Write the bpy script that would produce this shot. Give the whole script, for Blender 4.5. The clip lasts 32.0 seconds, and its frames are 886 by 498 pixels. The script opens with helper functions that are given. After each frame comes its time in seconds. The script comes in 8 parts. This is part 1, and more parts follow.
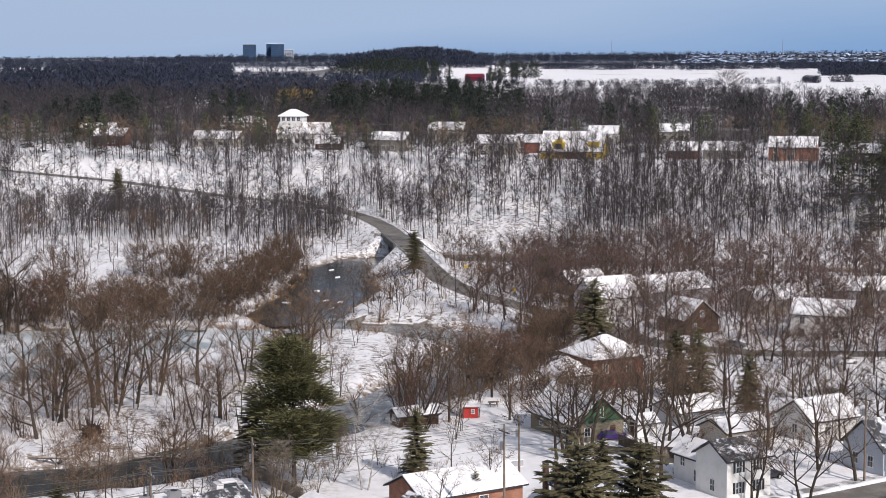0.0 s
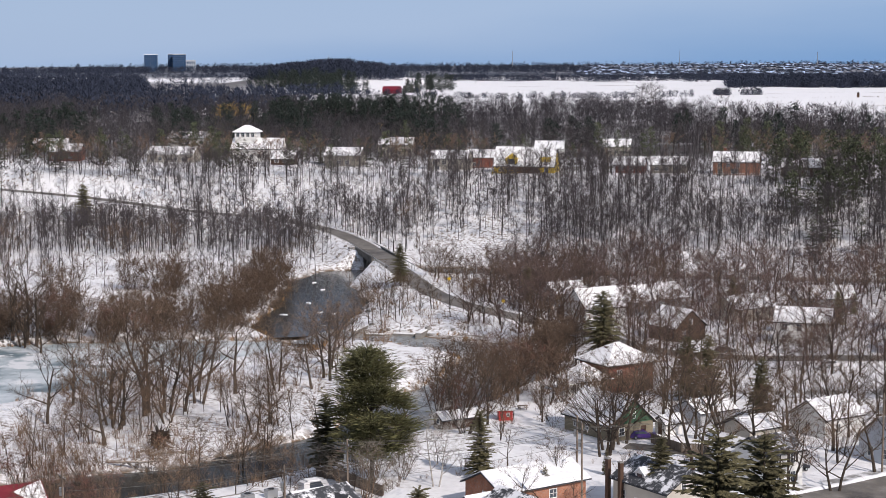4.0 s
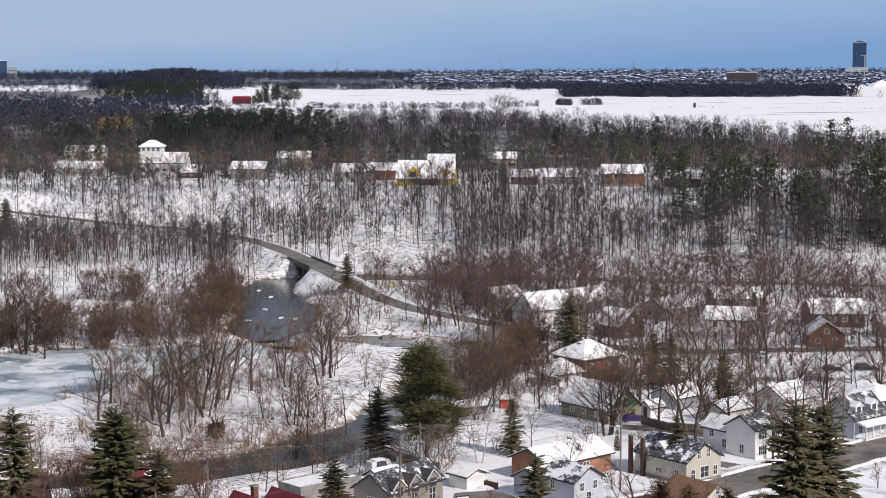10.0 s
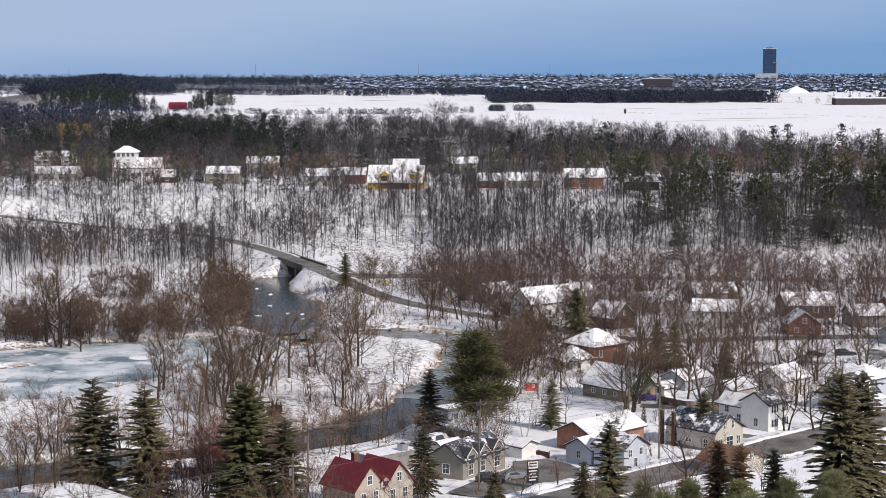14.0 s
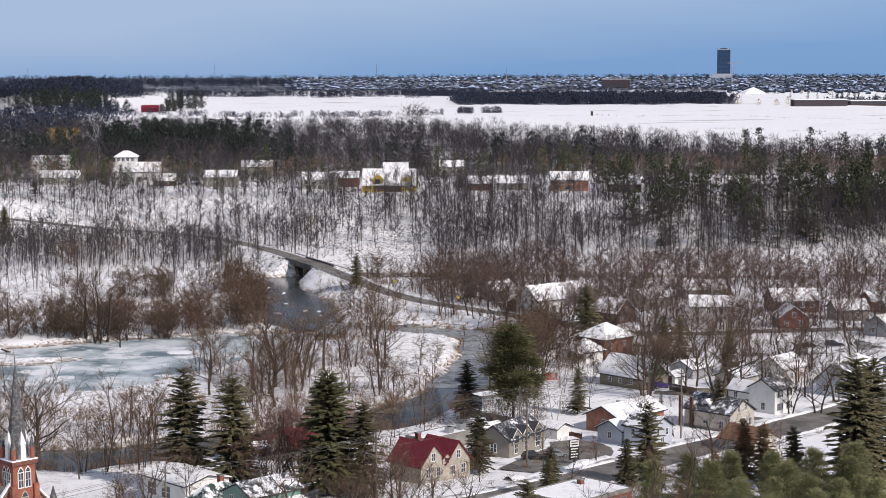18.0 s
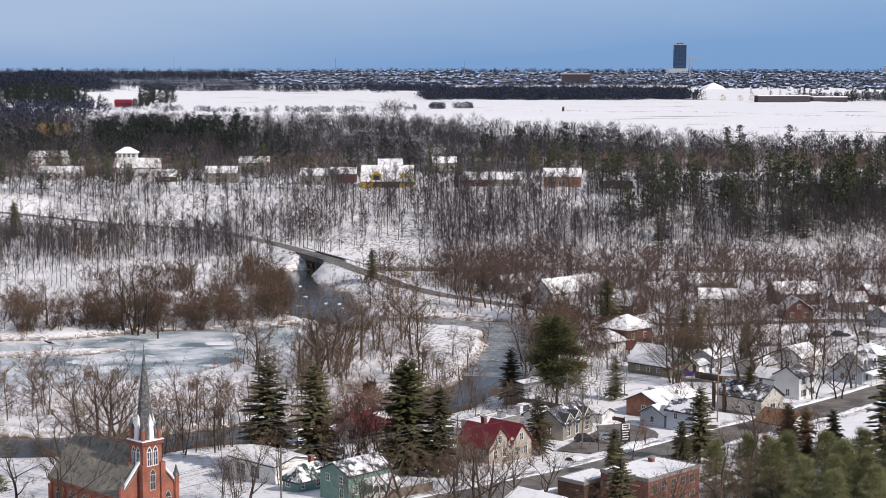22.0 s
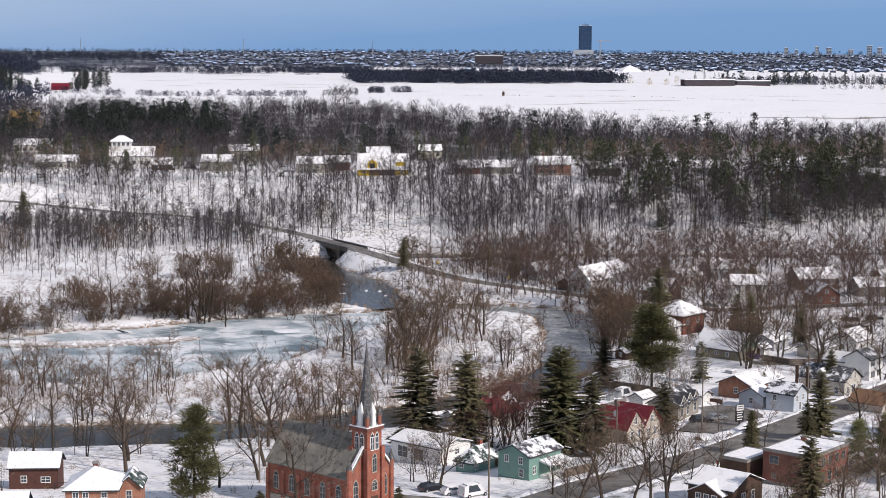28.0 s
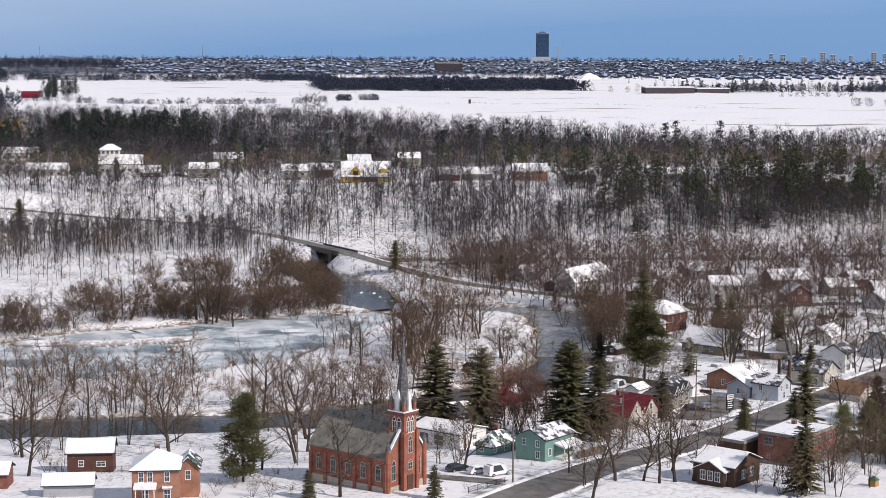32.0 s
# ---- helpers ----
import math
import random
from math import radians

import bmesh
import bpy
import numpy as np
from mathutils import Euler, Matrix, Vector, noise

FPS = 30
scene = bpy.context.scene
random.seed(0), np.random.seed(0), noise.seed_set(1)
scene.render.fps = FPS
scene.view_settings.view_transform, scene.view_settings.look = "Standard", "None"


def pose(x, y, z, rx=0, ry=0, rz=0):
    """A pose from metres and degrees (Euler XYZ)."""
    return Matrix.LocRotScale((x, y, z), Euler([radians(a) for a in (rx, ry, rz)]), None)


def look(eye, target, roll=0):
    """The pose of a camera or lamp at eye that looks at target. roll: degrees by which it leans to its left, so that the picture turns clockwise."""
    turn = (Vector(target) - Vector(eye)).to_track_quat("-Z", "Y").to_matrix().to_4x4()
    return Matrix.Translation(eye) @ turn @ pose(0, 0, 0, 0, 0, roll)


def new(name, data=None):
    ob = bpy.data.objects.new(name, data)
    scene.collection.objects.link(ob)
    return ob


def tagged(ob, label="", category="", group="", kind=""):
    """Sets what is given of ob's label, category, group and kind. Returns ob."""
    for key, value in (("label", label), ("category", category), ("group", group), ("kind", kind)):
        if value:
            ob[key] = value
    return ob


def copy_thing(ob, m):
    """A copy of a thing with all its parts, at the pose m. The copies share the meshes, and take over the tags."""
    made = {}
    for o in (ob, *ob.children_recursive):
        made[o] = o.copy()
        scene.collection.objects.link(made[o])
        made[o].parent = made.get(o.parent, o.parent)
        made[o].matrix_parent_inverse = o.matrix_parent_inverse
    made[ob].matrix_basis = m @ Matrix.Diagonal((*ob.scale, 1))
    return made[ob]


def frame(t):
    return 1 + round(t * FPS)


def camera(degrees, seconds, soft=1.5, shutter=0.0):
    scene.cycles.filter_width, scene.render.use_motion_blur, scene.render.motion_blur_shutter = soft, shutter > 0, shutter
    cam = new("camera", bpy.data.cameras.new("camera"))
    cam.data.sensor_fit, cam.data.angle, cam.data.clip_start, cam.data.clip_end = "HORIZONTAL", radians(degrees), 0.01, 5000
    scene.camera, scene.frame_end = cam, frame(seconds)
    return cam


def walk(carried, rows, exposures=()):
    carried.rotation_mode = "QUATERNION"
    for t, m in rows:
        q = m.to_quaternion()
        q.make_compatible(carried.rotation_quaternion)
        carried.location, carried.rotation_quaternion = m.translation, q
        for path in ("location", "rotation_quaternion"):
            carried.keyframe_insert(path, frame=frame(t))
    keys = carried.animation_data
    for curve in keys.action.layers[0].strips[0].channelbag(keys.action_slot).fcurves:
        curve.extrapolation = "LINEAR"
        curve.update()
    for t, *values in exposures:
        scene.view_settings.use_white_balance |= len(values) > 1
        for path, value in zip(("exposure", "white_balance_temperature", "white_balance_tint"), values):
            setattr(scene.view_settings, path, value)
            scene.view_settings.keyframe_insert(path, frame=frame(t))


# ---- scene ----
# camera: seconds, place, yaw to the left from +y, pitch, lean
PATH = [
    (0, 72.45, 95.46, 61.22, 12.495, -6.616, -0.268),
    (1, 67.81, 89.18, 62.17, 11.726, -6.555, -0.362),
    (2, 62.91, 82.77, 62.93, 10.854, -6.479, -0.335),
    (3, 57.77, 76.39, 63.92, 9.925, -6.388, -0.272),
    (3.5, 55.13, 73.14, 64.44, 9.416, -6.346, -0.236),
    (5.5, 44.50, 59.52, 66.55, 7.053, -6.294, -0.154),
    (6, 41.90, 55.78, 67.04, 6.437, -6.243, -0.121),
    (7, 36.48, 47.97, 67.80, 5.272, -6.259, -0.081),
    (8, 31.00, 40.11, 68.94, 4.239, -6.236, -0.059),
    (9, 25.68, 32.27, 69.74, 3.376, -6.213, -0.110),
    (10, 19.81, 24.40, 70.92, 2.474, -6.185, -0.120),
    (11, 13.36, 16.58, 71.94, 1.497, -6.123, -0.082),
    (12, 6.32, 8.41, 72.75, 0.657, -6.032, -0.040),
    (13, -0.28, 0.02, 72.89, -0.021, -6.041, -0.043),
    (14, -5.57, -8.32, 72.65, -0.641, -6.023, -0.038),
    (14.5, -7.93, -12.47, 72.66, -0.969, -6.011, -0.037),
    (16.5, -16.19, -28.52, 73.96, -1.712, -5.998, -0.004),
    (17, -18.54, -32.16, 74.69, -1.969, -6.011, -0.011),
    (18, -23.80, -39.11, 76.32, -2.268, -6.048, -0.100),
    (19, -29.12, -45.82, 77.17, -2.720, -6.068, -0.075),
    (20, -34.15, -51.09, 77.74, -3.281, -6.081, 0.032),
    (21, -39.87, -55.41, 78.23, -3.605, -6.198, 0.015),
    (22, -46.09, -59.18, 79.20, -3.944, -6.284, 0.086),
    (23, -53.56, -62.37, 80.30, -4.370, -6.392, 0.181),
    (24, -61.83, -65.35, 81.56, -4.771, -6.447, 0.245),
    (25, -70.84, -68.39, 82.03, -5.213, -6.573, 0.204),
    (25.5, -75.54, -69.71, 82.49, -5.380, -6.607, 0.196),
    (27.5, -93.47, -73.91, 84.40, -7.171, -6.967, 0.257),
    (28, -97.13, -75.89, 84.86, -7.667, -6.982, 0.254),
    (29, -103.07, -80.92, 85.30, -8.585, -7.018, 0.254),
    (30, -107.57, -87.17, 85.72, -8.870, -6.911, 0.258),
    (31, -110.78, -94.08, 86.62, -9.078, -6.761, 0.272),
    (32, -113.97, -101.49, 87.27, -9.223, -6.768, 0.259),
]
cam = camera(29.300, 32.0, soft=0.5)


def heading(x, y, z, yaw, pitch, lean):
    a, b = radians(yaw), radians(pitch)
    ahead = Vector((-math.sin(a) * math.cos(b), math.cos(a) * math.cos(b), math.sin(b)))
    return look((x, y, z), Vector((x, y, z)) + ahead * 100, lean)


walk(cam, [(r[0], heading(*r[1:])) for r in PATH], [(0.0, 0.0, 6500, 15), (32.0, 0.0, 6500, 15)])

# ---- sky and sun ----
SUN_AZ, SUN_EL = 135.0, 35.0   # degrees clockwise from +y, degrees up
world = bpy.data.worlds.new("sky")
scene.world = world
world.use_nodes = True
wn, wl = world.node_tree.nodes, world.node_tree.links
wn.clear()
w_out = wn.new("ShaderNodeOutputWorld")
w_bg = wn.new("ShaderNodeBackground")
w_sky = wn.new("ShaderNodeTexSky")
w_sky.sky_type = "NISHITA"
w_sky.sun_disc = False
w_sky.sun_elevation, w_sky.sun_rotation = radians(SUN_EL), radians(SUN_AZ)
w_sky.air_density, w_sky.dust_density, w_sky.ozone_density = 1.0, 0.6, 3.0
w_co = wn.new("ShaderNodeTexCoord")
w_sep = wn.new("ShaderNodeSeparateXYZ")
wl.new(w_co.outputs["Generated"], w_sep.inputs[0])
w_map = wn.new("ShaderNodeMapping")
w_map.inputs["Scale"].default_value = (3.0, 3.0, 14.0)
wl.new(w_co.outputs["Generated"], w_map.inputs[0])
w_noise = wn.new("ShaderNodeTexNoise")
w_noise.inputs["Scale"].default_value, w_noise.inputs["Detail"].default_value = 1.2, 5.0
wl.new(w_map.outputs[0], w_noise.inputs["Vector"])
w_ramp = wn.new("ShaderNodeValToRGB")      # a high layer of thin grey-blue cloud
w_ramp.color_ramp.elements[0].position, w_ramp.color_ramp.elements[0].color = 0.0, (2.35, 4.9, 9.0, 1)
w_ramp.color_ramp.elements[1].position, w_ramp.color_ramp.elements[1].color = 0.4, (4.4, 4.95, 6.1, 1)
_e = w_ramp.color_ramp.elements.new(0.045)
_e.color = (4.9, 6.9, 10.0, 1)
w_add = wn.new("ShaderNodeMath")
w_add.operation = "MULTIPLY_ADD"
wl.new(w_noise.outputs[0], w_add.inputs[0])
w_add.inputs[1].default_value = 0.05
w_off = wn.new("ShaderNodeMath")
w_off.operation = "SUBTRACT"
wl.new(w_sep.outputs[2], w_off.inputs[0])
w_off.inputs[1].default_value = 0.018
w_side = wn.new("ShaderNodeMath")
w_side.operation = "MULTIPLY_ADD"
wl.new(w_sep.outputs[0], w_side.inputs[0])
w_side.inputs[1].default_value = -0.09
wl.new(w_off.outputs[0], w_side.inputs[2])
wl.new(w_side.outputs[0], w_add.inputs[2])
wl.new(w_add.outputs[0], w_ramp.inputs[0])
w_mix = wn.new("ShaderNodeMix")
w_mix.data_type = "RGBA"
w_mix.inputs["Factor"].default_value = 0.85
wl.new(w_sky.outputs[0], w_mix.inputs["A"])
wl.new(w_ramp.outputs[0], w_mix.inputs["B"])
wl.new(w_mix.outputs["Result"], w_bg.inputs[0])
w_bg.inputs[1].default_value = 0.075
wl.new(w_bg.outputs[0], w_out.inputs[0])

sun_data = bpy.data.lights.new("sun", "SUN")
sun_data.energy, sun_data.angle, sun_data.color = 3.9, radians(1.0), (1.0, 0.93, 0.85)
sun = new("sun", sun_data)
_a, _b = radians(SUN_AZ), radians(SUN_EL)
sun.matrix_world = look((math.sin(_a) * math.cos(_b) * 500, math.cos(_a) * math.cos(_b) * 500, math.sin(_b) * 500), (0, 0, 0))
scene.view_settings.exposure = 0.09

# ---- materials ----
def material(name, base, rough=0.8, metal=0.0, spots=(), bump=0.0, bump_scale=5.0, vary=0.0, island=0.0, spec=0.3):
    """A surface: base colour, then spots of other colours as (colour, scale, threshold, softness); vary shifts it object by object, island piece by piece."""
    m = bpy.data.materials.new(name)
    m.use_nodes = True
    n, l = m.node_tree.nodes, m.node_tree.links
    b = n["Principled BSDF"]
    b.inputs["Roughness"].default_value, b.inputs["Metallic"].default_value = rough, metal
    b.inputs["Specular IOR Level"].default_value = spec
    geo = n.new("ShaderNodeNewGeometry")
    rgb = n.new("ShaderNodeRGB")
    rgb.outputs[0].default_value = (*base, 1)
    out = rgb.outputs[0]
    for colour, scale, edge, soft in spots:
        t = n.new("ShaderNodeTexNoise")
        t.inputs["Scale"].default_value, t.inputs["Detail"].default_value, t.inputs["Roughness"].default_value = scale, 6.0, 0.62
        l.new(geo.outputs["Position"], t.inputs["Vector"])
        r = n.new("ShaderNodeMapRange")
        r.inputs["From Min"].default_value, r.inputs["From Max"].default_value = edge - soft, edge + soft
        l.new(t.outputs[0], r.inputs["Value"])
        x = n.new("ShaderNodeMix")
        x.data_type = "RGBA"
        l.new(r.outputs[0], x.inputs["Factor"])
        l.new(out, x.inputs["A"])
        x.inputs["B"].default_value = (*colour, 1)
        out = x.outputs["Result"]
    for amount, source in ((vary, "object"), (island, "piece")):
        if amount:
            if source == "object":
                oi = n.new("ShaderNodeObjectInfo").outputs["Random"]
            else:
                oi = geo.outputs["Random Per Island"]
            r = n.new("ShaderNodeMapRange")
            r.inputs["To Min"].default_value, r.inputs["To Max"].default_value = 1 - amount, 1 + amount
            l.new(oi, r.inputs["Value"])
            x = n.new("ShaderNodeVectorMath")
            x.operation = "SCALE"
            l.new(out, x.inputs[0])
            l.new(r.outputs[0], x.inputs["Scale"])
            out = x.outputs[0]
    l.new(out, b.inputs["Base Color"])
    if bump:
        t = n.new("ShaderNodeTexNoise")
        t.inputs["Scale"].default_value, t.inputs["Detail"].default_value = bump_scale, 5.0
        l.new(geo.outputs["Position"], t.inputs["Vector"])
        k = n.new("ShaderNodeBump")
        k.inputs["Strength"].default_value, k.inputs["Distance"].default_value = 0.6, bump
        l.new(t.outputs[0], k.inputs["Height"])
        l.new(k.outputs[0], b.inputs["Normal"])
    return m


SNOW = material("snow", (0.86, 0.865, 0.885), 0.7, spots=[((0.74, 0.75, 0.79), 0.25, 0.55, 0.12)], bump=0.25, bump_scale=0.6)
SNOW_ROOF = material("roof_snow", (0.87, 0.875, 0.89), 0.7, spots=[((0.70, 0.71, 0.74), 0.8, 0.6, 0.1)], bump=0.06, bump_scale=1.5)
ROAD = material("wet_asphalt", (0.150, 0.138, 0.124), 0.6, spots=[((0.25, 0.235, 0.215), 0.35, 0.56, 0.12), ((0.070, 0.066, 0.062), 0.12, 0.57, 0.08), ((0.19, 0.165, 0.135), 1.6, 0.60, 0.08)], bump=0.02, bump_scale=8)
WATER = material("dark_river_water", (0.030, 0.034, 0.032), 0.16, spots=[((0.045, 0.055, 0.055), 0.12, 0.6, 0.12)], bump=0.05, bump_scale=0.7, spec=0.22)
RAPIDS = material("rippled_shallow_water", (0.19, 0.205, 0.21), 0.4, spots=[((0.30, 0.32, 0.33), 0.35, 0.52, 0.08), ((0.62, 0.65, 0.67), 0.9, 0.6, 0.04), ((0.06, 0.07, 0.07), 0.22, 0.6, 0.06)], bump=0.3, bump_scale=1.4)
ICE = material("pond_ice", (0.40, 0.47, 0.50), 0.35, spots=[((0.66, 0.71, 0.74), 0.09, 0.5, 0.07), ((0.15, 0.21, 0.24), 0.05, 0.54, 0.05), ((0.80, 0.82, 0.84), 0.07, 0.57, 0.02)], bump=0.04, bump_scale=1.5)
BARK = material("grey_brown_bark", (0.064, 0.049, 0.038), 0.95, spots=[((0.045, 0.035, 0.028), 2.0, 0.55, 0.15)], vary=0.35)
BIRCH = material("pale_birch_bark", (0.42, 0.40, 0.37), 0.9, spots=[((0.12, 0.1, 0.09), 3.0, 0.6, 0.08)])
TWIG = material("bare_twigs", (0.142, 0.096, 0.066), 0.95, vary=0.4, island=0.45)
TWIG_THICK = material("brown_thicket_twigs", (0.120, 0.082, 0.058), 0.95, vary=0.2, island=0.4)
PALETWIG = material("pale_grey_twigs", (0.20, 0.175, 0.145), 0.95, vary=0.15, island=0.4)
TWIG_RED = material("reddish_twigs", (0.150, 0.074, 0.058), 0.95, vary=0.25, island=0.4)
TWIG_FAR = material("grey_twigs", (0.072, 0.063, 0.066), 0.95, island=0.5)
# bluish tint paints the haze of distance into the far woods' colour
TWIG_HAZE = material("distant_haze_blue_twigs", (0.026, 0.033, 0.055), 0.95, island=0.4)
BRUSH = material("dry_brush", (0.20, 0.125, 0.07), 0.95, island=0.5)
REED = material("dry_reeds", (0.36, 0.21, 0.09), 0.95, island=0.4)
WILLOW = material("yellow_willow_twigs", (0.33, 0.22, 0.07), 0.95, island=0.4)
BARK_FAR = material("dark_grey_bark", (0.044, 0.038, 0.038), 0.95, island=0.3)
TWIG_VILLAGE = material("dull_brown_garden_twigs", (0.140, 0.094, 0.080), 0.95, island=0.45)
TWIG_INNER = material("dark_grey_wood_twigs", (0.050, 0.046, 0.052), 0.95, island=0.5)
RIDGEPINE = material("dark_ridge_pine_needles", (0.026, 0.036, 0.030), 0.95, island=0.5)
NEEDLE = material("spruce_needles", (0.108, 0.098, 0.053), 0.95, vary=0.3, island=0.55)
PINE = material("pine_needles", (0.094, 0.092, 0.042), 0.9, vary=0.25, island=0.6)
SLOPEPINE = material("blue_green_pine_needles", (0.072, 0.084, 0.048), 0.9, vary=0.25, island=0.6)
YOUNGPINE = material("light_olive_pine_needles", (0.205, 0.208, 0.100), 0.9, vary=0.25, island=0.6)
GLASS = material("window_glass", (0.05, 0.06, 0.075), 0.08, spec=0.6)
WHITE = material("white_paint", (0.72, 0.72, 0.70), 0.6, spots=[((0.6, 0.59, 0.57), 0.7, 0.6, 0.15)])
CREAM = material("beige_siding", (0.50, 0.47, 0.41), 0.7, spots=[((0.42, 0.39, 0.34), 0.6, 0.58, 0.15)])
TAUPE = material("taupe_stucco", (0.27, 0.25, 0.215), 0.8, spots=[((0.22, 0.2, 0.17), 0.7, 0.58, 0.15)])
OLIVE = material("olive_siding", (0.235, 0.205, 0.145), 0.75, spots=[((0.18, 0.16, 0.11), 0.5, 0.58, 0.15)])
GREEN = material("dark_green_siding", (0.05, 0.12, 0.07), 0.6)
TEAL = material("teal_siding", (0.165, 0.29, 0.25), 0.6, spots=[((0.13, 0.23, 0.20), 0.7, 0.6, 0.15)])
GREY = material("grey_siding", (0.36, 0.37, 0.39), 0.7, spots=[((0.3, 0.31, 0.33), 0.7, 0.6, 0.15)])
BLUEGREY = material("blue_grey_siding", (0.48, 0.52, 0.57), 0.7, spots=[((0.42, 0.46, 0.51), 0.7, 0.6, 0.15)])
YELLOW = material("yellow_siding", (0.62, 0.44, 0.05), 0.65, spots=[((0.5, 0.34, 0.04), 0.8, 0.6, 0.15)])
DARKWOOD = material("dark_brown_wood", (0.085, 0.05, 0.035), 0.8, spots=[((0.05, 0.03, 0.02), 1.0, 0.58, 0.15)])
BARNWOOD = material("weathered_red_brown_boards", (0.098, 0.045, 0.036), 0.85, spots=[((0.06, 0.03, 0.026), 1.0, 0.58, 0.15)])
FENCEWOOD = material("weathered_grey_boards", (0.21, 0.17, 0.135), 0.9, vary=0.2, spots=[((0.13, 0.1, 0.08), 1.5, 0.55, 0.15)])
SHINGLE = material("charcoal_shingles", (0.055, 0.058, 0.065), 0.9, spots=[((0.03, 0.032, 0.036), 1.5, 0.55, 0.1)], bump=0.02, bump_scale=6)
GREENSHINGLE = material("green_black_shingles", (0.035, 0.05, 0.045), 0.9, spots=[((0.02, 0.03, 0.028), 1.5, 0.55, 0.1)])
SLATE = material("worn_grey_slates", (0.165, 0.158, 0.138), 0.85, spots=[((0.26, 0.24, 0.20), 0.45, 0.55, 0.12), ((0.10, 0.095, 0.075), 1.3, 0.58, 0.06), ((0.055, 0.055, 0.05), 0.7, 0.63, 0.06)], bump=0.03, bump_scale=5, vary=0.12)
SLATE_DARK = material("dark_spire_slates", (0.085, 0.085, 0.088), 0.85, spots=[((0.20, 0.195, 0.19), 2.6, 0.55, 0.06), ((0.04, 0.04, 0.042), 3.4, 0.6, 0.05)], bump=0.02, bump_scale=5)
BROWNROOF = material("brown_shingles", (0.21, 0.125, 0.075), 0.9, spots=[((0.15, 0.09, 0.055), 1.0, 0.55, 0.12)], bump=0.02, bump_scale=6)
REDROOF = material("red_metal_roof", (0.15, 0.016, 0.026), 0.5, spots=[((0.20, 0.03, 0.04), 0.8, 0.6, 0.15)])
RED = material("red_paint", (0.42, 0.035, 0.035), 0.55)
BARNRED = material("dark_red_barn_paint", (0.17, 0.012, 0.028), 0.7, spots=[((0.12, 0.01, 0.02), 0.3, 0.55, 0.15)])
CONCRETE = material("weathered_concrete", (0.26, 0.25, 0.235), 0.85, spots=[((0.15, 0.145, 0.135), 0.6, 0.56, 0.12)], bump=0.03)
OLDCONCRETE = material("stained_dark_concrete", (0.13, 0.125, 0.115), 0.9, spots=[((0.07, 0.068, 0.06), 0.5, 0.54, 0.1), ((0.2, 0.19, 0.18), 1.2, 0.62, 0.08)], bump=0.03)
STONE = material("pale_limestone", (0.42, 0.38, 0.32), 0.85, spots=[((0.33, 0.3, 0.25), 1.5, 0.56, 0.12)])
STEEL = material("galvanised_steel", (0.42, 0.43, 0.44), 0.4, metal=0.6)
DARKMETAL = material("dark_metal", (0.03, 0.03, 0.035), 0.5, metal=0.3)
TYRE = material("tyre_rubber", (0.02, 0.02, 0.02), 0.9)


def brick_material(name, a, b, mortar):
    m = material(name, a, 0.9, bump=0.01, bump_scale=12)
    n, l = m.node_tree.nodes, m.node_tree.links
    t = n.new("ShaderNodeTexBrick")
    t.inputs["Color1"].default_value, t.inputs["Color2"].default_value, t.inputs["Mortar"].default_value = (*a, 1), (*b, 1), (*mortar, 1)
    t.inputs["Scale"].default_value, t.inputs["Brick Width"].default_value, t.inputs["Row Height"].default_value = 1.0, 0.22, 0.075
    t.inputs["Mortar Size"].default_value = 0.009
    tc, sp, ad, cb = n.new("ShaderNodeTexCoord"), n.new("ShaderNodeSeparateXYZ"), n.new("ShaderNodeMath"), n.new("ShaderNodeCombineXYZ")
    l.new(tc.outputs["Object"], sp.inputs[0])
    l.new(sp.outputs[0], ad.inputs[0])
    l.new(sp.outputs[1], ad.inputs[1])
    l.new(ad.outputs[0], cb.inputs[0])
    l.new(sp.outputs[2], cb.inputs[1])
    l.new(cb.outputs[0], t.inputs["Vector"])
    s, r, x = n.new("ShaderNodeTexNoise"), n.new("ShaderNodeMapRange"), n.new("ShaderNodeVectorMath")
    s.inputs["Scale"].default_value, s.inputs["Detail"].default_value = 0.6, 6.0
    l.new(tc.outputs["Object"], s.inputs["Vector"])
    r.inputs["From Min"].default_value, r.inputs["From Max"].default_value, r.inputs["To Min"].default_value, r.inputs["To Max"].default_value = 0.3, 0.7, 0.72, 1.2
    l.new(s.outputs[0], r.inputs["Value"])
    x.operation = "SCALE"
    l.new(t.outputs[0], x.inputs[0])
    l.new(r.outputs[0], x.inputs["Scale"])
    l.new(x.outputs[0], n["Principled BSDF"].inputs["Base Color"])
    return m


BRICK = brick_material("red_brick", (0.33, 0.085, 0.045), (0.26, 0.065, 0.038), (0.30, 0.2, 0.16))
BRICK_DARK = brick_material("dark_red_brick", (0.21, 0.055, 0.038), (0.15, 0.042, 0.03), (0.22, 0.16, 0.13))
BRICK_ORANGE = brick_material("orange_brick", (0.36, 0.15, 0.085), (0.28, 0.11, 0.065), (0.3, 0.22, 0.18))

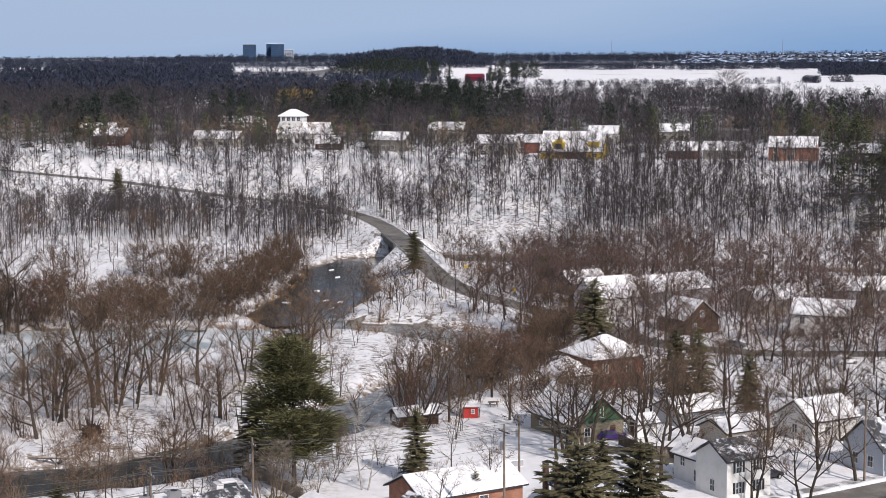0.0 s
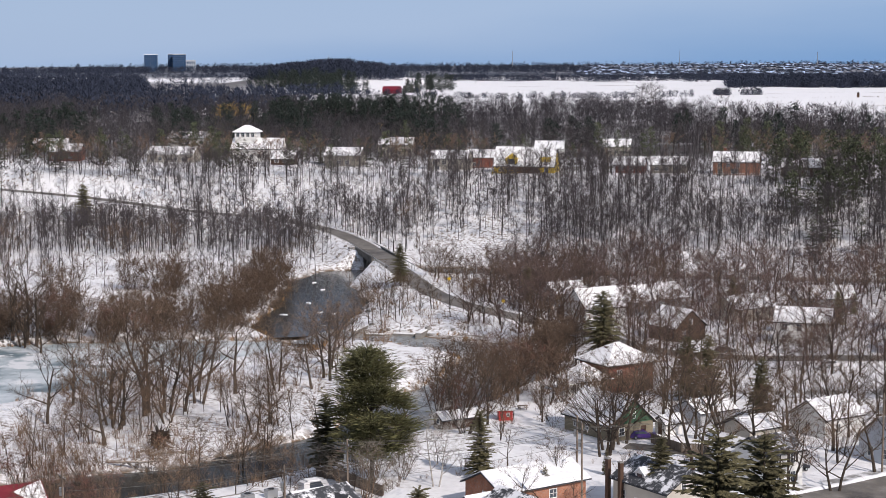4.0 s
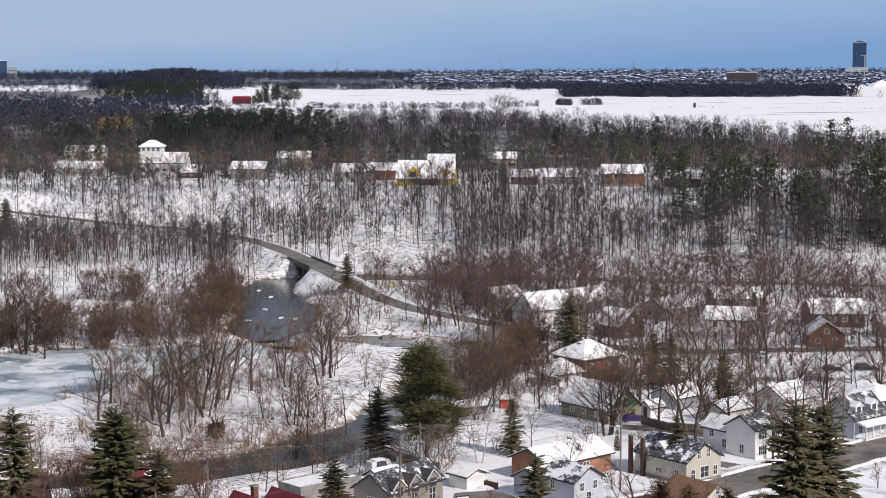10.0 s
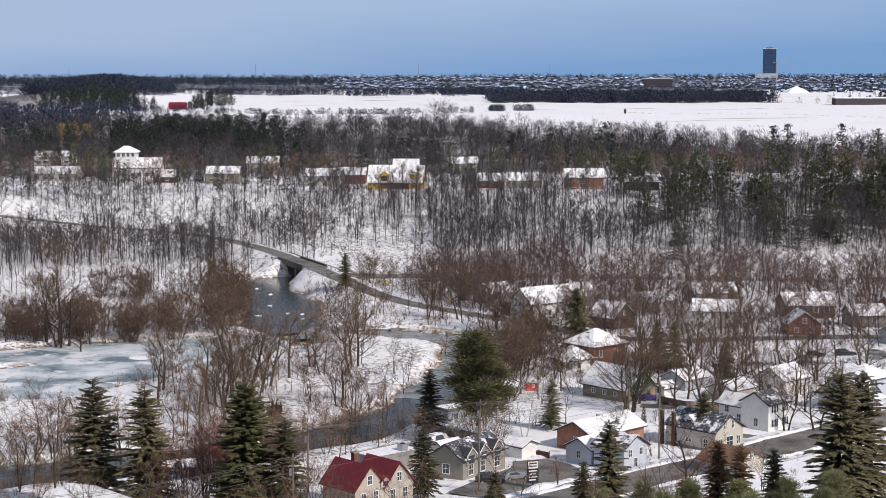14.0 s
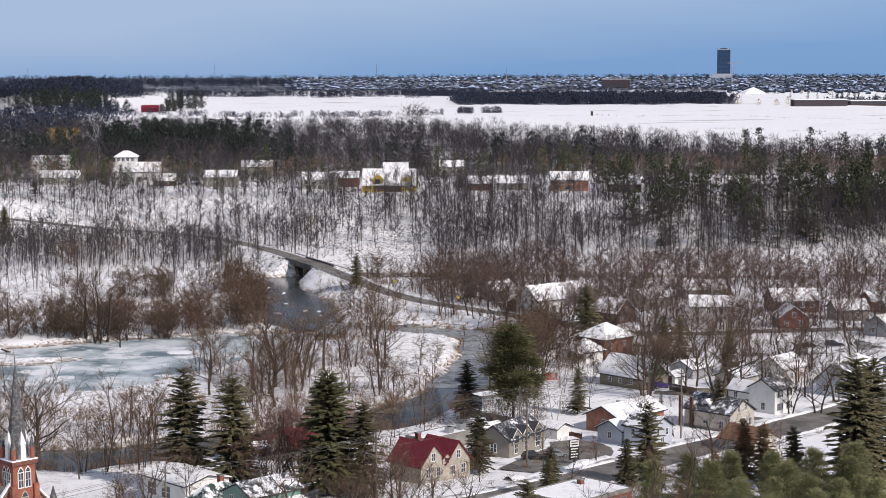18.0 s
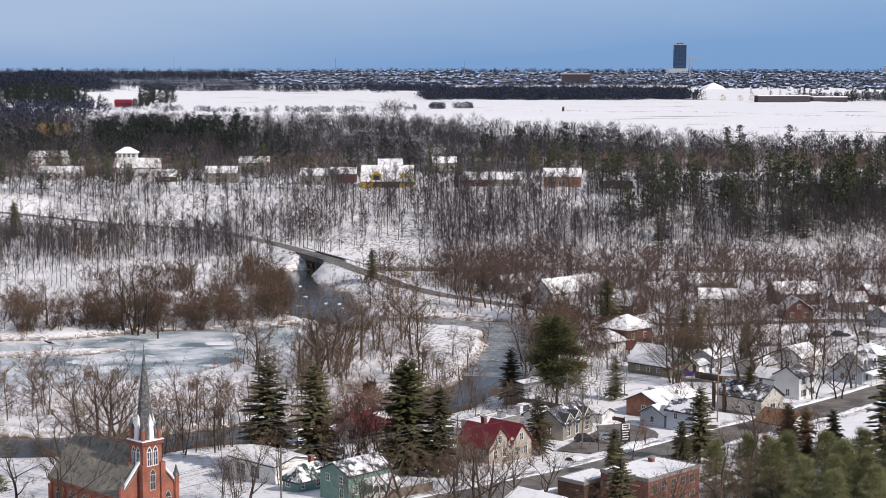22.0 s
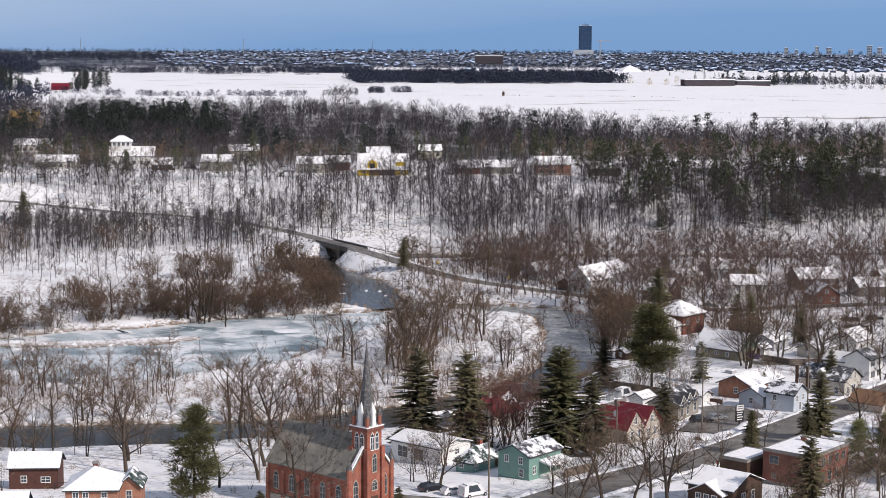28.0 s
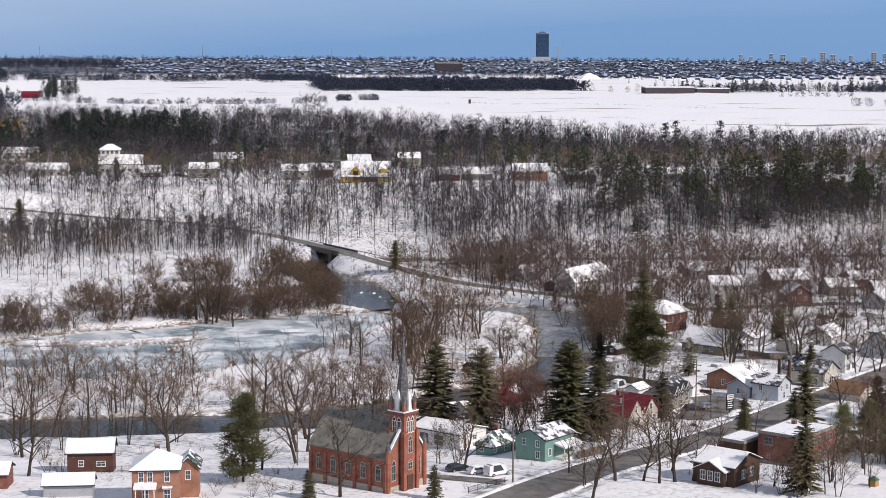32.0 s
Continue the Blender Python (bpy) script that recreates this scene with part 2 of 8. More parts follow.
# ---- land ----
RIVER = [(130, 568, 4), (60, 575, 4), (8, 582, 4), (-22, 586, 4), (-45, 586, 4.5), (-58, 575, 4.5), (-61, 556, 4.5), (-56, 535, 6), (-50.5, 515, 7.5), (-48, 495, 8.8), (-47, 474, 9), (-40, 459, 7)]
RAPID = [(-40, 459, 6), (-22, 455, 5), (0, 448, 6), (11, 432, 8), (8, 405, 8), (1, 381, 6), (-3, 362, 6)]
LOWER = [(-3, 362, 5), (-11, 343, 5.5), (-24, 323, 6), (-45, 308, 6), (-62, 298, 6.5), (-82, 290, 7), (-120, 288, 7.5), (-150, 289, 7.5), (-260, 294, 8)]
POND = [(-42, 441, 6), (-64, 433, 15), (-88, 412, 27), (-107, 394, 34), (-128, 386, 37), (-155, 376, 25), (-260, 385, 24)]
BRIDGE_ROAD = [(-300, 735, 17.5), (-191, 706, 12.3), (-140, 688, 8.6), (-110, 678, 7.6), (-90, 664, 6.6), (-73, 640, 6.0), (-60, 614, 5.6), (-51.5, 592, 5.4), (-42, 568, 5.0), (-31, 540, 4.2), (-20, 514, 3.2), (-9, 497, 2.5), (9, 478, 2.1), (28, 456, 2.1)]
BAR = [(-156, 404, 2.5), (-137, 402, 3.0), (-113, 404, 2.6), (-105, 408, 1.2)]


def chain(x, y, pts):
    """How far (x, y) lies outside a chain of points with half widths."""
    best = np.full(np.shape(x), 1e9)
    for (ax, ay, ar), (bx, by, br) in zip(pts, pts[1:]):
        dx, dy = bx - ax, by - ay
        k = np.clip(((x - ax) * dx + (y - ay) * dy) / (dx * dx + dy * dy), 0, 1)
        best = np.minimum(best, np.hypot(x - ax - k * dx, y - ay - k * dy) - (ar + k * (br - ar)))
    return best


def wobble(x, y, size, seed=0.0):
    """Cheap smooth noise between about -1 and 1."""
    a, b = x / size + seed, y / size - seed * 1.7
    return (np.sin(1.7 * a + 0.6 * b) + np.sin(-0.8 * a + 1.9 * b + 1.3) + np.sin(2.6 * a - 1.4 * b + 4.1) * 0.6) / 2.6


def smooth(k):
    k = np.clip(k, 0, 1)
    return k * k * (3 - 2 * k)


def ground_height(x, y):
    x, y = np.asarray(x, float), np.asarray(y, float)
    near = np.interp(y, [-300, 150, 190, 215, 250, 300, 350, 400], [14, 10.5, 9, 7.3, 5, 2.6, 2.2, 2.0])
    near = np.where((y > 270) & (x < 0), near + (1.2 - near) * smooth((y - 270) / 25) * smooth(-x / 12), near)
    low = np.interp(y, [-300, 150, 190, 215, 235, 255, 275, 300], [14, 10.5, 9, 7.3, 4.6, 2.6, 1.2, 0.9])
    near = near + (low - near) * smooth((-38 - x) / 24) * (y < 300)
    flat = np.interp(x, [-30, 10], [1.3, 2.0])
    z = np.where(y < 300, near, flat + (near - flat) * np.where(y < 400, smooth((400 - y) / 100), 0))
    foot = np.interp(x, [-300, -170, -70, 0, 60, 150, 300], [690, 672, 640, 603, 585, 565, 540])
    top = np.interp(x, [-300, 0, 100, 200, 400], [735, 722, 705, 685, 665])
    rise = np.clip((y - foot) / (top - foot), 0, 1)
    z = z + (20.5 - 1.0) * (0.45 * rise + 0.55 * smooth(rise))
    z = z + np.interp(y - top, [0, 80, 300, 900, 2000, 2600, 3300, 4200, 6000], [0, 3, 6, 12, 15.5, 17, 21, 31, 35])
    z = z + wobble(x, y, 31, 0.3) * np.where(y < 900, 0.35, 0.9) + wobble(x, y, 9, 2.0) * 0.12 * (y > 240)
    hill = np.exp(-(((x + 405) / 105) ** 2 + ((y - 2120) / 200) ** 2)) * 20
    z = z + hill
    best, line = np.full(np.shape(x), 1e9), np.zeros(np.shape(x))
    for (ax, ay, az), (bx, by, bz) in zip(BRIDGE_ROAD, BRIDGE_ROAD[1:]):
        dx, dy = bx - ax, by - ay
        k = np.clip(((x - ax) * dx + (y - ay) * dy) / (dx * dx + dy * dy), 0, 1)
        d = np.hypot(x - ax - k * dx, y - ay - k * dy)
        line = np.where(d < best, az + k * (bz - az), line)
        best = np.minimum(best, d)
    z = z + (line - z) * smooth((13 - best) / 8)
    for pts, deep in ((RIVER, 1.2), (RAPID, 0.8), (LOWER, 1.2), (POND, 0.9)):
        d = chain(x, y, pts) + wobble(x, y, 7, 1.0) * 1.6
        k = smooth(d / np.where(y > 500, 9.0, 6.0))
        z = np.where(d < 10, -deep + (z + deep) * k, z)
    keep = smooth((7 - best) / 4) * smooth((np.abs(y - 586) - 8) / 5) * (y > 480)
    z = z + (line - z) * keep
    d = chain(x, y, BAR) + wobble(x, y, 5, 3.0)
    return np.where(d < 5, np.maximum(z, 0.6 - 0.25 * d), z)


def gz(x, y):
    return float(ground_height(x, y))


def raw_mesh(name, verts, tris, mats):
    """A mesh straight from arrays of triangles; mats: one material, or (materials, index array)."""
    me = bpy.data.meshes.new(name)
    verts, tris = np.ascontiguousarray(verts, np.float32), np.ascontiguousarray(tris, np.int32)
    me.vertices.add(len(verts))
    me.vertices.foreach_set("co", verts.ravel())
    me.loops.add(tris.size)
    me.loops.foreach_set("vertex_index", tris.ravel())
    me.polygons.add(len(tris))
    me.polygons.foreach_set("loop_start", np.arange(0, tris.size, 3, dtype=np.int32))
    me.polygons.foreach_set("loop_total", np.full(len(tris), 3, np.int32))
    if isinstance(mats, tuple):
        for m in mats[0]:
            me.materials.append(m)
        me.polygons.foreach_set("material_index", np.ascontiguousarray(mats[1], np.int32))
    else:
        me.materials.append(mats)
    me.update(calc_edges=True)
    return me


def grid_tris(nx, ny):
    i = (np.arange(ny - 1)[:, None] * nx + np.arange(nx - 1)[None]).ravel()
    return np.concatenate([np.stack([i, i + 1, i + nx + 1], 1), np.stack([i, i + nx + 1, i + nx], 1)])


def ground_material():
    """Snow that thins to dead grass and leaf litter in patches, more so on the wooded slope and along the banks. Shade
    under the far woods and haze about the town are painted in.
    """
    m = material("snowy_ground", (0.80, 0.81, 0.84), 0.75, bump=0.2, bump_scale=0.8)
    n, l = m.node_tree.nodes, m.node_tree.links
    geo, sp = n.new("ShaderNodeNewGeometry"), n.new("ShaderNodeSeparateXYZ")
    l.new(geo.outputs["Position"], sp.inputs[0])

    def noise_of(scale, detail=6.0):
        t = n.new("ShaderNodeTexNoise")
        t.inputs["Scale"].default_value, t.inputs["Detail"].default_value, t.inputs["Roughness"].default_value = scale, detail, 0.65
        l.new(geo.outputs["Position"], t.inputs["Vector"])
        return t.outputs[0]

    def ranged(value, a, b, lo=0.0, hi=1.0):
        r = n.new("ShaderNodeMapRange")
        for k, v in zip(("From Min", "From Max", "To Min", "To Max"), (a, b, lo, hi)):
            r.inputs[k].default_value = v
        l.new(value, r.inputs["Value"])
        return r.outputs[0]

    def times(a, b):
        t = n.new("ShaderNodeMath")
        t.operation = "MULTIPLY"
        l.new(a, t.inputs[0])
        l.new(b, t.inputs[1])
        return t.outputs[0]

    def mixed(a, b, k):
        x = n.new("ShaderNodeMix")
        x.data_type = "RGBA"
        l.new(k, x.inputs["Factor"])
        for slot, v in (("A", a), ("B", b)):
            if isinstance(v, tuple):
                x.inputs[slot].default_value = (*v, 1)
            else:
                l.new(v, x.inputs[slot])
        return x.outputs["Result"]

    fine, coarse = noise_of(0.9), noise_of(0.07)
    snow = mixed((0.87, 0.875, 0.89), (0.76, 0.765, 0.79), ranged(noise_of(0.3), 0.45, 0.7))
    litter = mixed((0.20, 0.13, 0.075), (0.11, 0.085, 0.06), ranged(noise_of(2.5), 0.4, 0.6))
    flats = times(ranged(sp.outputs[1], 180, 330, 0.3, 1.0), ranged(sp.outputs[1], 690, 640))
    bare = times(times(ranged(fine, 0.50, 0.60), ranged(coarse, 0.41, 0.57)), times(flats, ranged(sp.outputs[0], 12, -4, 0.12, 1.0)))
    wood = times(times(ranged(fine, 0.52, 0.60), ranged(noise_of(0.05), 0.36, 0.52)), times(ranged(sp.outputs[1], 590, 640), ranged(sp.outputs[1], 790, 730)))
    glade = times(times(ranged(fine, 0.45, 0.54), ranged(sp.outputs[0], 75, 140)), times(ranged(sp.outputs[1], 585, 620), ranged(sp.outputs[1], 715, 690, 0.0, 0.8)))
    bank = times(ranged(sp.outputs[2], 1.1, 0.1), ranged(noise_of(0.5), 0.4, 0.52))
    # masks of the inner and left woods, where the ground is painted darker
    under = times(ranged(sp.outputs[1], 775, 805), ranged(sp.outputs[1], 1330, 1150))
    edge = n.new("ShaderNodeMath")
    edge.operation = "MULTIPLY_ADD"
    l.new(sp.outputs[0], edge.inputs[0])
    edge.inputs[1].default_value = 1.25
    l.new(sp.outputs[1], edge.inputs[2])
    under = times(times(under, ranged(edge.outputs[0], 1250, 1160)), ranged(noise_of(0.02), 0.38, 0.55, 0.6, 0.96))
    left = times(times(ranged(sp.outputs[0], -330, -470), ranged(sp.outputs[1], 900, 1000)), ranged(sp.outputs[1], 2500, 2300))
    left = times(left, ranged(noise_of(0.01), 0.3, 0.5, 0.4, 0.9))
    # dark blue ground from the town outwards, distance haze painted into its colour
    town_haze = times(ranged(sp.outputs[1], 2900, 3150), ranged(noise_of(0.012), 0.36, 0.5, 0.6, 0.97))
    streak = n.new("ShaderNodeMapping")
    streak.inputs["Scale"].default_value = (0.006, 0.075, 0.05)
    l.new(geo.outputs["Position"], streak.inputs[0])
    furrow = n.new("ShaderNodeTexNoise")
    furrow.inputs["Scale"].default_value, furrow.inputs["Detail"].default_value = 1.0, 7.0
    l.new(streak.outputs[0], furrow.inputs["Vector"])
    field = times(ranged(furrow.outputs[0], 0.665, 0.69), ranged(sp.outputs[1], 850, 950))
    out = snow
    # leaf litter with the woods' shade mixed into its colour
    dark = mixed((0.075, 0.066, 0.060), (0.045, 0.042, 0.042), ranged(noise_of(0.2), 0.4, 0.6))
    for k, stuff in ((bare, litter), (wood, litter), (glade, litter), (bank, litter), (under, dark), (left, dark), (town_haze, (0.030, 0.040, 0.062)), (field, litter)):
        out = mixed(out, stuff, k)
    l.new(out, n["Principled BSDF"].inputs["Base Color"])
    return m


GROUND = ground_material()
_xs = np.concatenate([[-4200, -3200, -2400, -1800, -1300], np.arange(-1000, -320, 40), np.arange(-320, 400, 3.0), np.arange(400, 1001, 40), [1300, 1800, 2400, 3200, 4200]])
_ys = np.concatenate([np.arange(-300, 140, 40), np.arange(140, 800, 3.0), np.arange(800, 1400, 20), np.arange(1400, 3000, 60), np.arange(3000, 5001, 200), [5400]])
_gx, _gy = np.meshgrid(_xs, _ys)
_v = np.stack([_gx.ravel(), _gy.ravel(), ground_height(_gx, _gy).ravel()], 1)
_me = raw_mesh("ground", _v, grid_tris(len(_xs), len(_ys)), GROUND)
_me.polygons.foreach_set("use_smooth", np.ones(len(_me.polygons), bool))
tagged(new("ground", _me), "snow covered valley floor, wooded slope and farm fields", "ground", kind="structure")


def ribbon(name, pts, mat, lift, label, category, step=3.0, drape=True, cols=4):
    """A strip along points (x, y, half width), on the land or at the height of lift."""
    line = []
    for (ax, ay, ar), (bx, by, br) in zip(pts, pts[1:]):
        m = max(1, int(math.hypot(bx - ax, by - ay) / step))
        line += [(ax + (bx - ax) * k / m, ay + (by - ay) * k / m, ar + (br - ar) * k / m) for k in range(m)]
    line.append(pts[-1])
    p = np.array(line)
    for _ in range(6):
        p[1:-1] = (p[:-2] + 2 * p[1:-1] + p[2:]) / 4
    d = np.gradient(p[:, :2], axis=0)
    d /= np.linalg.norm(d, axis=1)[:, None]
    side = np.stack([-d[:, 1], d[:, 0]], 1)
    vs = []
    for c in range(cols + 1):
        q = p[:, :2] + side * (p[:, 2] * (2 * c / cols - 1))[:, None]
        z = ground_height(q[:, 0], q[:, 1]) + lift if drape else np.full(len(q), lift)
        vs.append(np.column_stack([q, z]))
    v = np.stack(vs, 1)
    if drape:
        v[:, :, 2] = np.maximum(v[:, :, 2], v[:, :, 2].mean(1, keepdims=True) - 0.1)
    me = raw_mesh(name, v.reshape(-1, 3), grid_tris(cols + 1, len(p)), mat)
    return tagged(new(name, me), label, category, kind="structure")


def wide(pts, extra):
    return [(x, y, r + extra) for x, y, r in pts]


ribbon("river", wide(RIVER, 6), WATER, 0.0, "dark grey-green river water with floes of ice", "river", drape=False)
ribbon("river_rapids", wide(RAPID, 5), RAPIDS, 0.03, "grey rippled shallow water over stones", "river", drape=False)
ribbon("river_channel", wide(LOWER, 5), WATER, -0.02, "dark slow water of the lower channel", "river", drape=False)
ribbon("pond", wide(POND, 7), ICE, 0.06, "frozen pond with patchy blue-grey and white ice", "pond", drape=False)

# ---- roads ----
STREET = [(-110, 122, 5), (-60.5, 175, 5), (-33, 205, 5), (-4, 231.5, 5), (27, 266, 5), (69, 311, 5), (112, 355, 5), (190, 430, 5)]
ribbon("road_main_street", STREET, ROAD, 0.10, "wet grey asphalt main street with slush", "road")
ribbon("road_bridge", [(x, y, 3.2) for x, y, _ in BRIDGE_ROAD], ROAD, 0.10, "grey asphalt road along the wooded slope to the bridge", "road")
ribbon("road_back_street", [(28, 456, 3.2), (40, 436, 3.2), (60, 431, 3.2), (98, 435, 3.2), (180, 440, 3.2)], ROAD, 0.10, "narrow grey asphalt back street", "road")
ribbon("road_slope_foot", [(-8, 560, 2.6), (8, 567, 2.6), (73, 572, 2.6), (180, 560, 2.6)], ROAD, 0.10, "dark lane at the foot of the slope", "road")
ribbon("parking_lot", [(2, 258, 5), (13, 272, 8), (17, 284, 6), (13, 290, 3)], ROAD, 0.13, "dark asphalt parking lot beside the shop", "parking lot")
ribbon("car_park", [(66, 392, 4), (80, 396, 5), (110, 404, 6), (150, 420, 6)], material("slushy_car_park", (0.16, 0.155, 0.15), 0.7, spots=[((0.8, 0.81, 0.83), 0.12, 0.48, 0.06)]), 0.12, "slushy car park partly under snow among the houses", "parking lot")
ribbon("driveway", [(-69, 203, 1.6), (-60, 197.5, 2.2), (-50, 190, 2.2)], ROAD, 0.12, "wet driveway beside the church", "driveway")
ribbon("driveway", [(46, 318, 1.8), (56, 313, 1.8), (63, 306, 1.8)], ROAD, 0.12, "wet driveway beside the beige house", "driveway")
ribbon("driveway", [(40, 343, 2.0), (50, 341, 2.2), (58, 334, 2.0)], ROAD, 0.12, "slushy drive behind the olive house", "driveway")


def offset(pts, by, half):
    p = np.array([(x, y) for x, y, _ in pts], float)
    d = np.gradient(p, axis=0)
    d /= np.linalg.norm(d, axis=1)[:, None]
    q = p + np.stack([-d[:, 1], d[:, 0]], 1) * by
    return [(a, b, half) for a, b in q]


PAVE = material("slushy_concrete_pavement", (0.24, 0.235, 0.225), 0.7, spots=[((0.75, 0.76, 0.78), 0.35, 0.47, 0.06)])
BANKSNOW = material("ploughed_snow", (0.74, 0.75, 0.77), 0.8, spots=[((0.42, 0.40, 0.38), 0.7, 0.62, 0.08)], bump=0.15, bump_scale=2.0)
for _side in (1, -1):
    ribbon("pavement", offset(STREET, 7.4 * _side, 0.9), PAVE, 0.16, "concrete pavement partly under slush", "pavement")


def snowbank(pts, half, height, seed):
    """A ploughed ridge of snow beside a road."""
    line = []
    for (ax, ay, _), (bx, by, _) in zip(pts, pts[1:]):
        m = max(1, int(math.hypot(bx - ax, by - ay) / 1.5))
        line += [(ax + (bx - ax) * k / m, ay + (by - ay) * k / m) for k in range(m)]
    p = np.array(line)
    d = np.gradient(p, axis=0)
    d /= np.linalg.norm(d, axis=1)[:, None]
    side = np.stack([-d[:, 1], d[:, 0]], 1)
    g = np.random.RandomState(seed)
    big = np.clip(g.normal(0.8, 0.4, len(p)), 0.05, 1.6)
    big = np.convolve(big, [0.25, 0.5, 0.25], "same")
    vs = []
    for c in (-1, -0.5, 0, 0.5, 1):
        q = p + side * (c * half * (0.7 + 0.3 * big))[:, None] + g.normal(0, 0.06, p.shape)
        vs.append(np.column_stack([q, ground_height(q[:, 0], q[:, 1]) + 0.02 + height * big * (1 - c * c) + g.uniform(0, 0.06, len(p)) * (abs(c) < 1)]))
    v = np.stack(vs, 1).reshape(-1, 3)
    tagged(new("snowbank", raw_mesh("snowbank", v, grid_tris(5, len(p)), BANKSNOW)), "ploughed ridge of dirty snow beside the street", "snowbank", kind="structure")


snowbank(offset(STREET, 5.7, 1), 0.7, 0.45, 1)
snowbank(offset(STREET, -5.7, 1), 0.7, 0.45, 2)
snowbank([(-1, 250, 1), (8, 257, 1), (20, 272, 1)], 1.5, 0.7, 3)
snowbank([(22, 288, 1), (19, 293, 1), (10, 295, 1)], 1.0, 0.6, 4)

# ---- bridge ----
bridge = new("bridge")
_dx, _dy = 0.37, -0.93
bridge.matrix_basis = pose(-49.2, 586.5, 5.3, 0, 0, math.degrees(math.atan2(_dy, _dx)))
tagged(bridge, "low concrete road bridge with guard rails over the river", "bridge")
# ---- trees ----
def unit(v):
    n = math.sqrt(v[0] ** 2 + v[1] ** 2 + v[2] ** 2) or 1.0
    return (v[0] / n, v[1] / n, v[2] / n)


def add_limb(V, F, a, b, ra, rb, n=3):
    """A tapered prism from a to b."""
    d = unit((b[0] - a[0], b[1] - a[1], b[2] - a[2]))
    h = (1, 0, 0) if abs(d[2]) > 0.7 else (0, 0, 1)
    u = unit((d[1] * h[2] - d[2] * h[1], d[2] * h[0] - d[0] * h[2], d[0] * h[1] - d[1] * h[0]))
    w = (d[1] * u[2] - d[2] * u[1], d[2] * u[0] - d[0] * u[2], d[0] * u[1] - d[1] * u[0])
    s = len(V)
    for p, r in ((a, ra), (b, rb)):
        for k in range(n):
            c, e = math.cos(2 * math.pi * k / n) * r, math.sin(2 * math.pi * k / n) * r
            V.append((p[0] + u[0] * c + w[0] * e, p[1] + u[1] * c + w[1] * e, p[2] + u[2] * c + w[2] * e))
    for k in range(n):
        j = (k + 1) % n
        F.append((s + k, s + j, s + n + j))
        F.append((s + k, s + n + j, s + n + k))


def add_twig(V, F, rng, a, d, length, width):
    """A thin tapering blade, for a twig too fine to be told from its neighbours."""
    b = (a[0] + d[0] * length, a[1] + d[1] * length, a[2] + d[2] * length)
    u = unit((rng.uniform(-1, 1), rng.uniform(-1, 1), rng.uniform(-1, 1)))
    s = len(V)
    V.append((a[0] - u[0] * width, a[1] - u[1] * width, a[2] - u[2] * width))
    V.append((a[0] + u[0] * width, a[1] + u[1] * width, a[2] + u[2] * width))
    V.append(b)
    F.append((s, s + 1, s + 2))


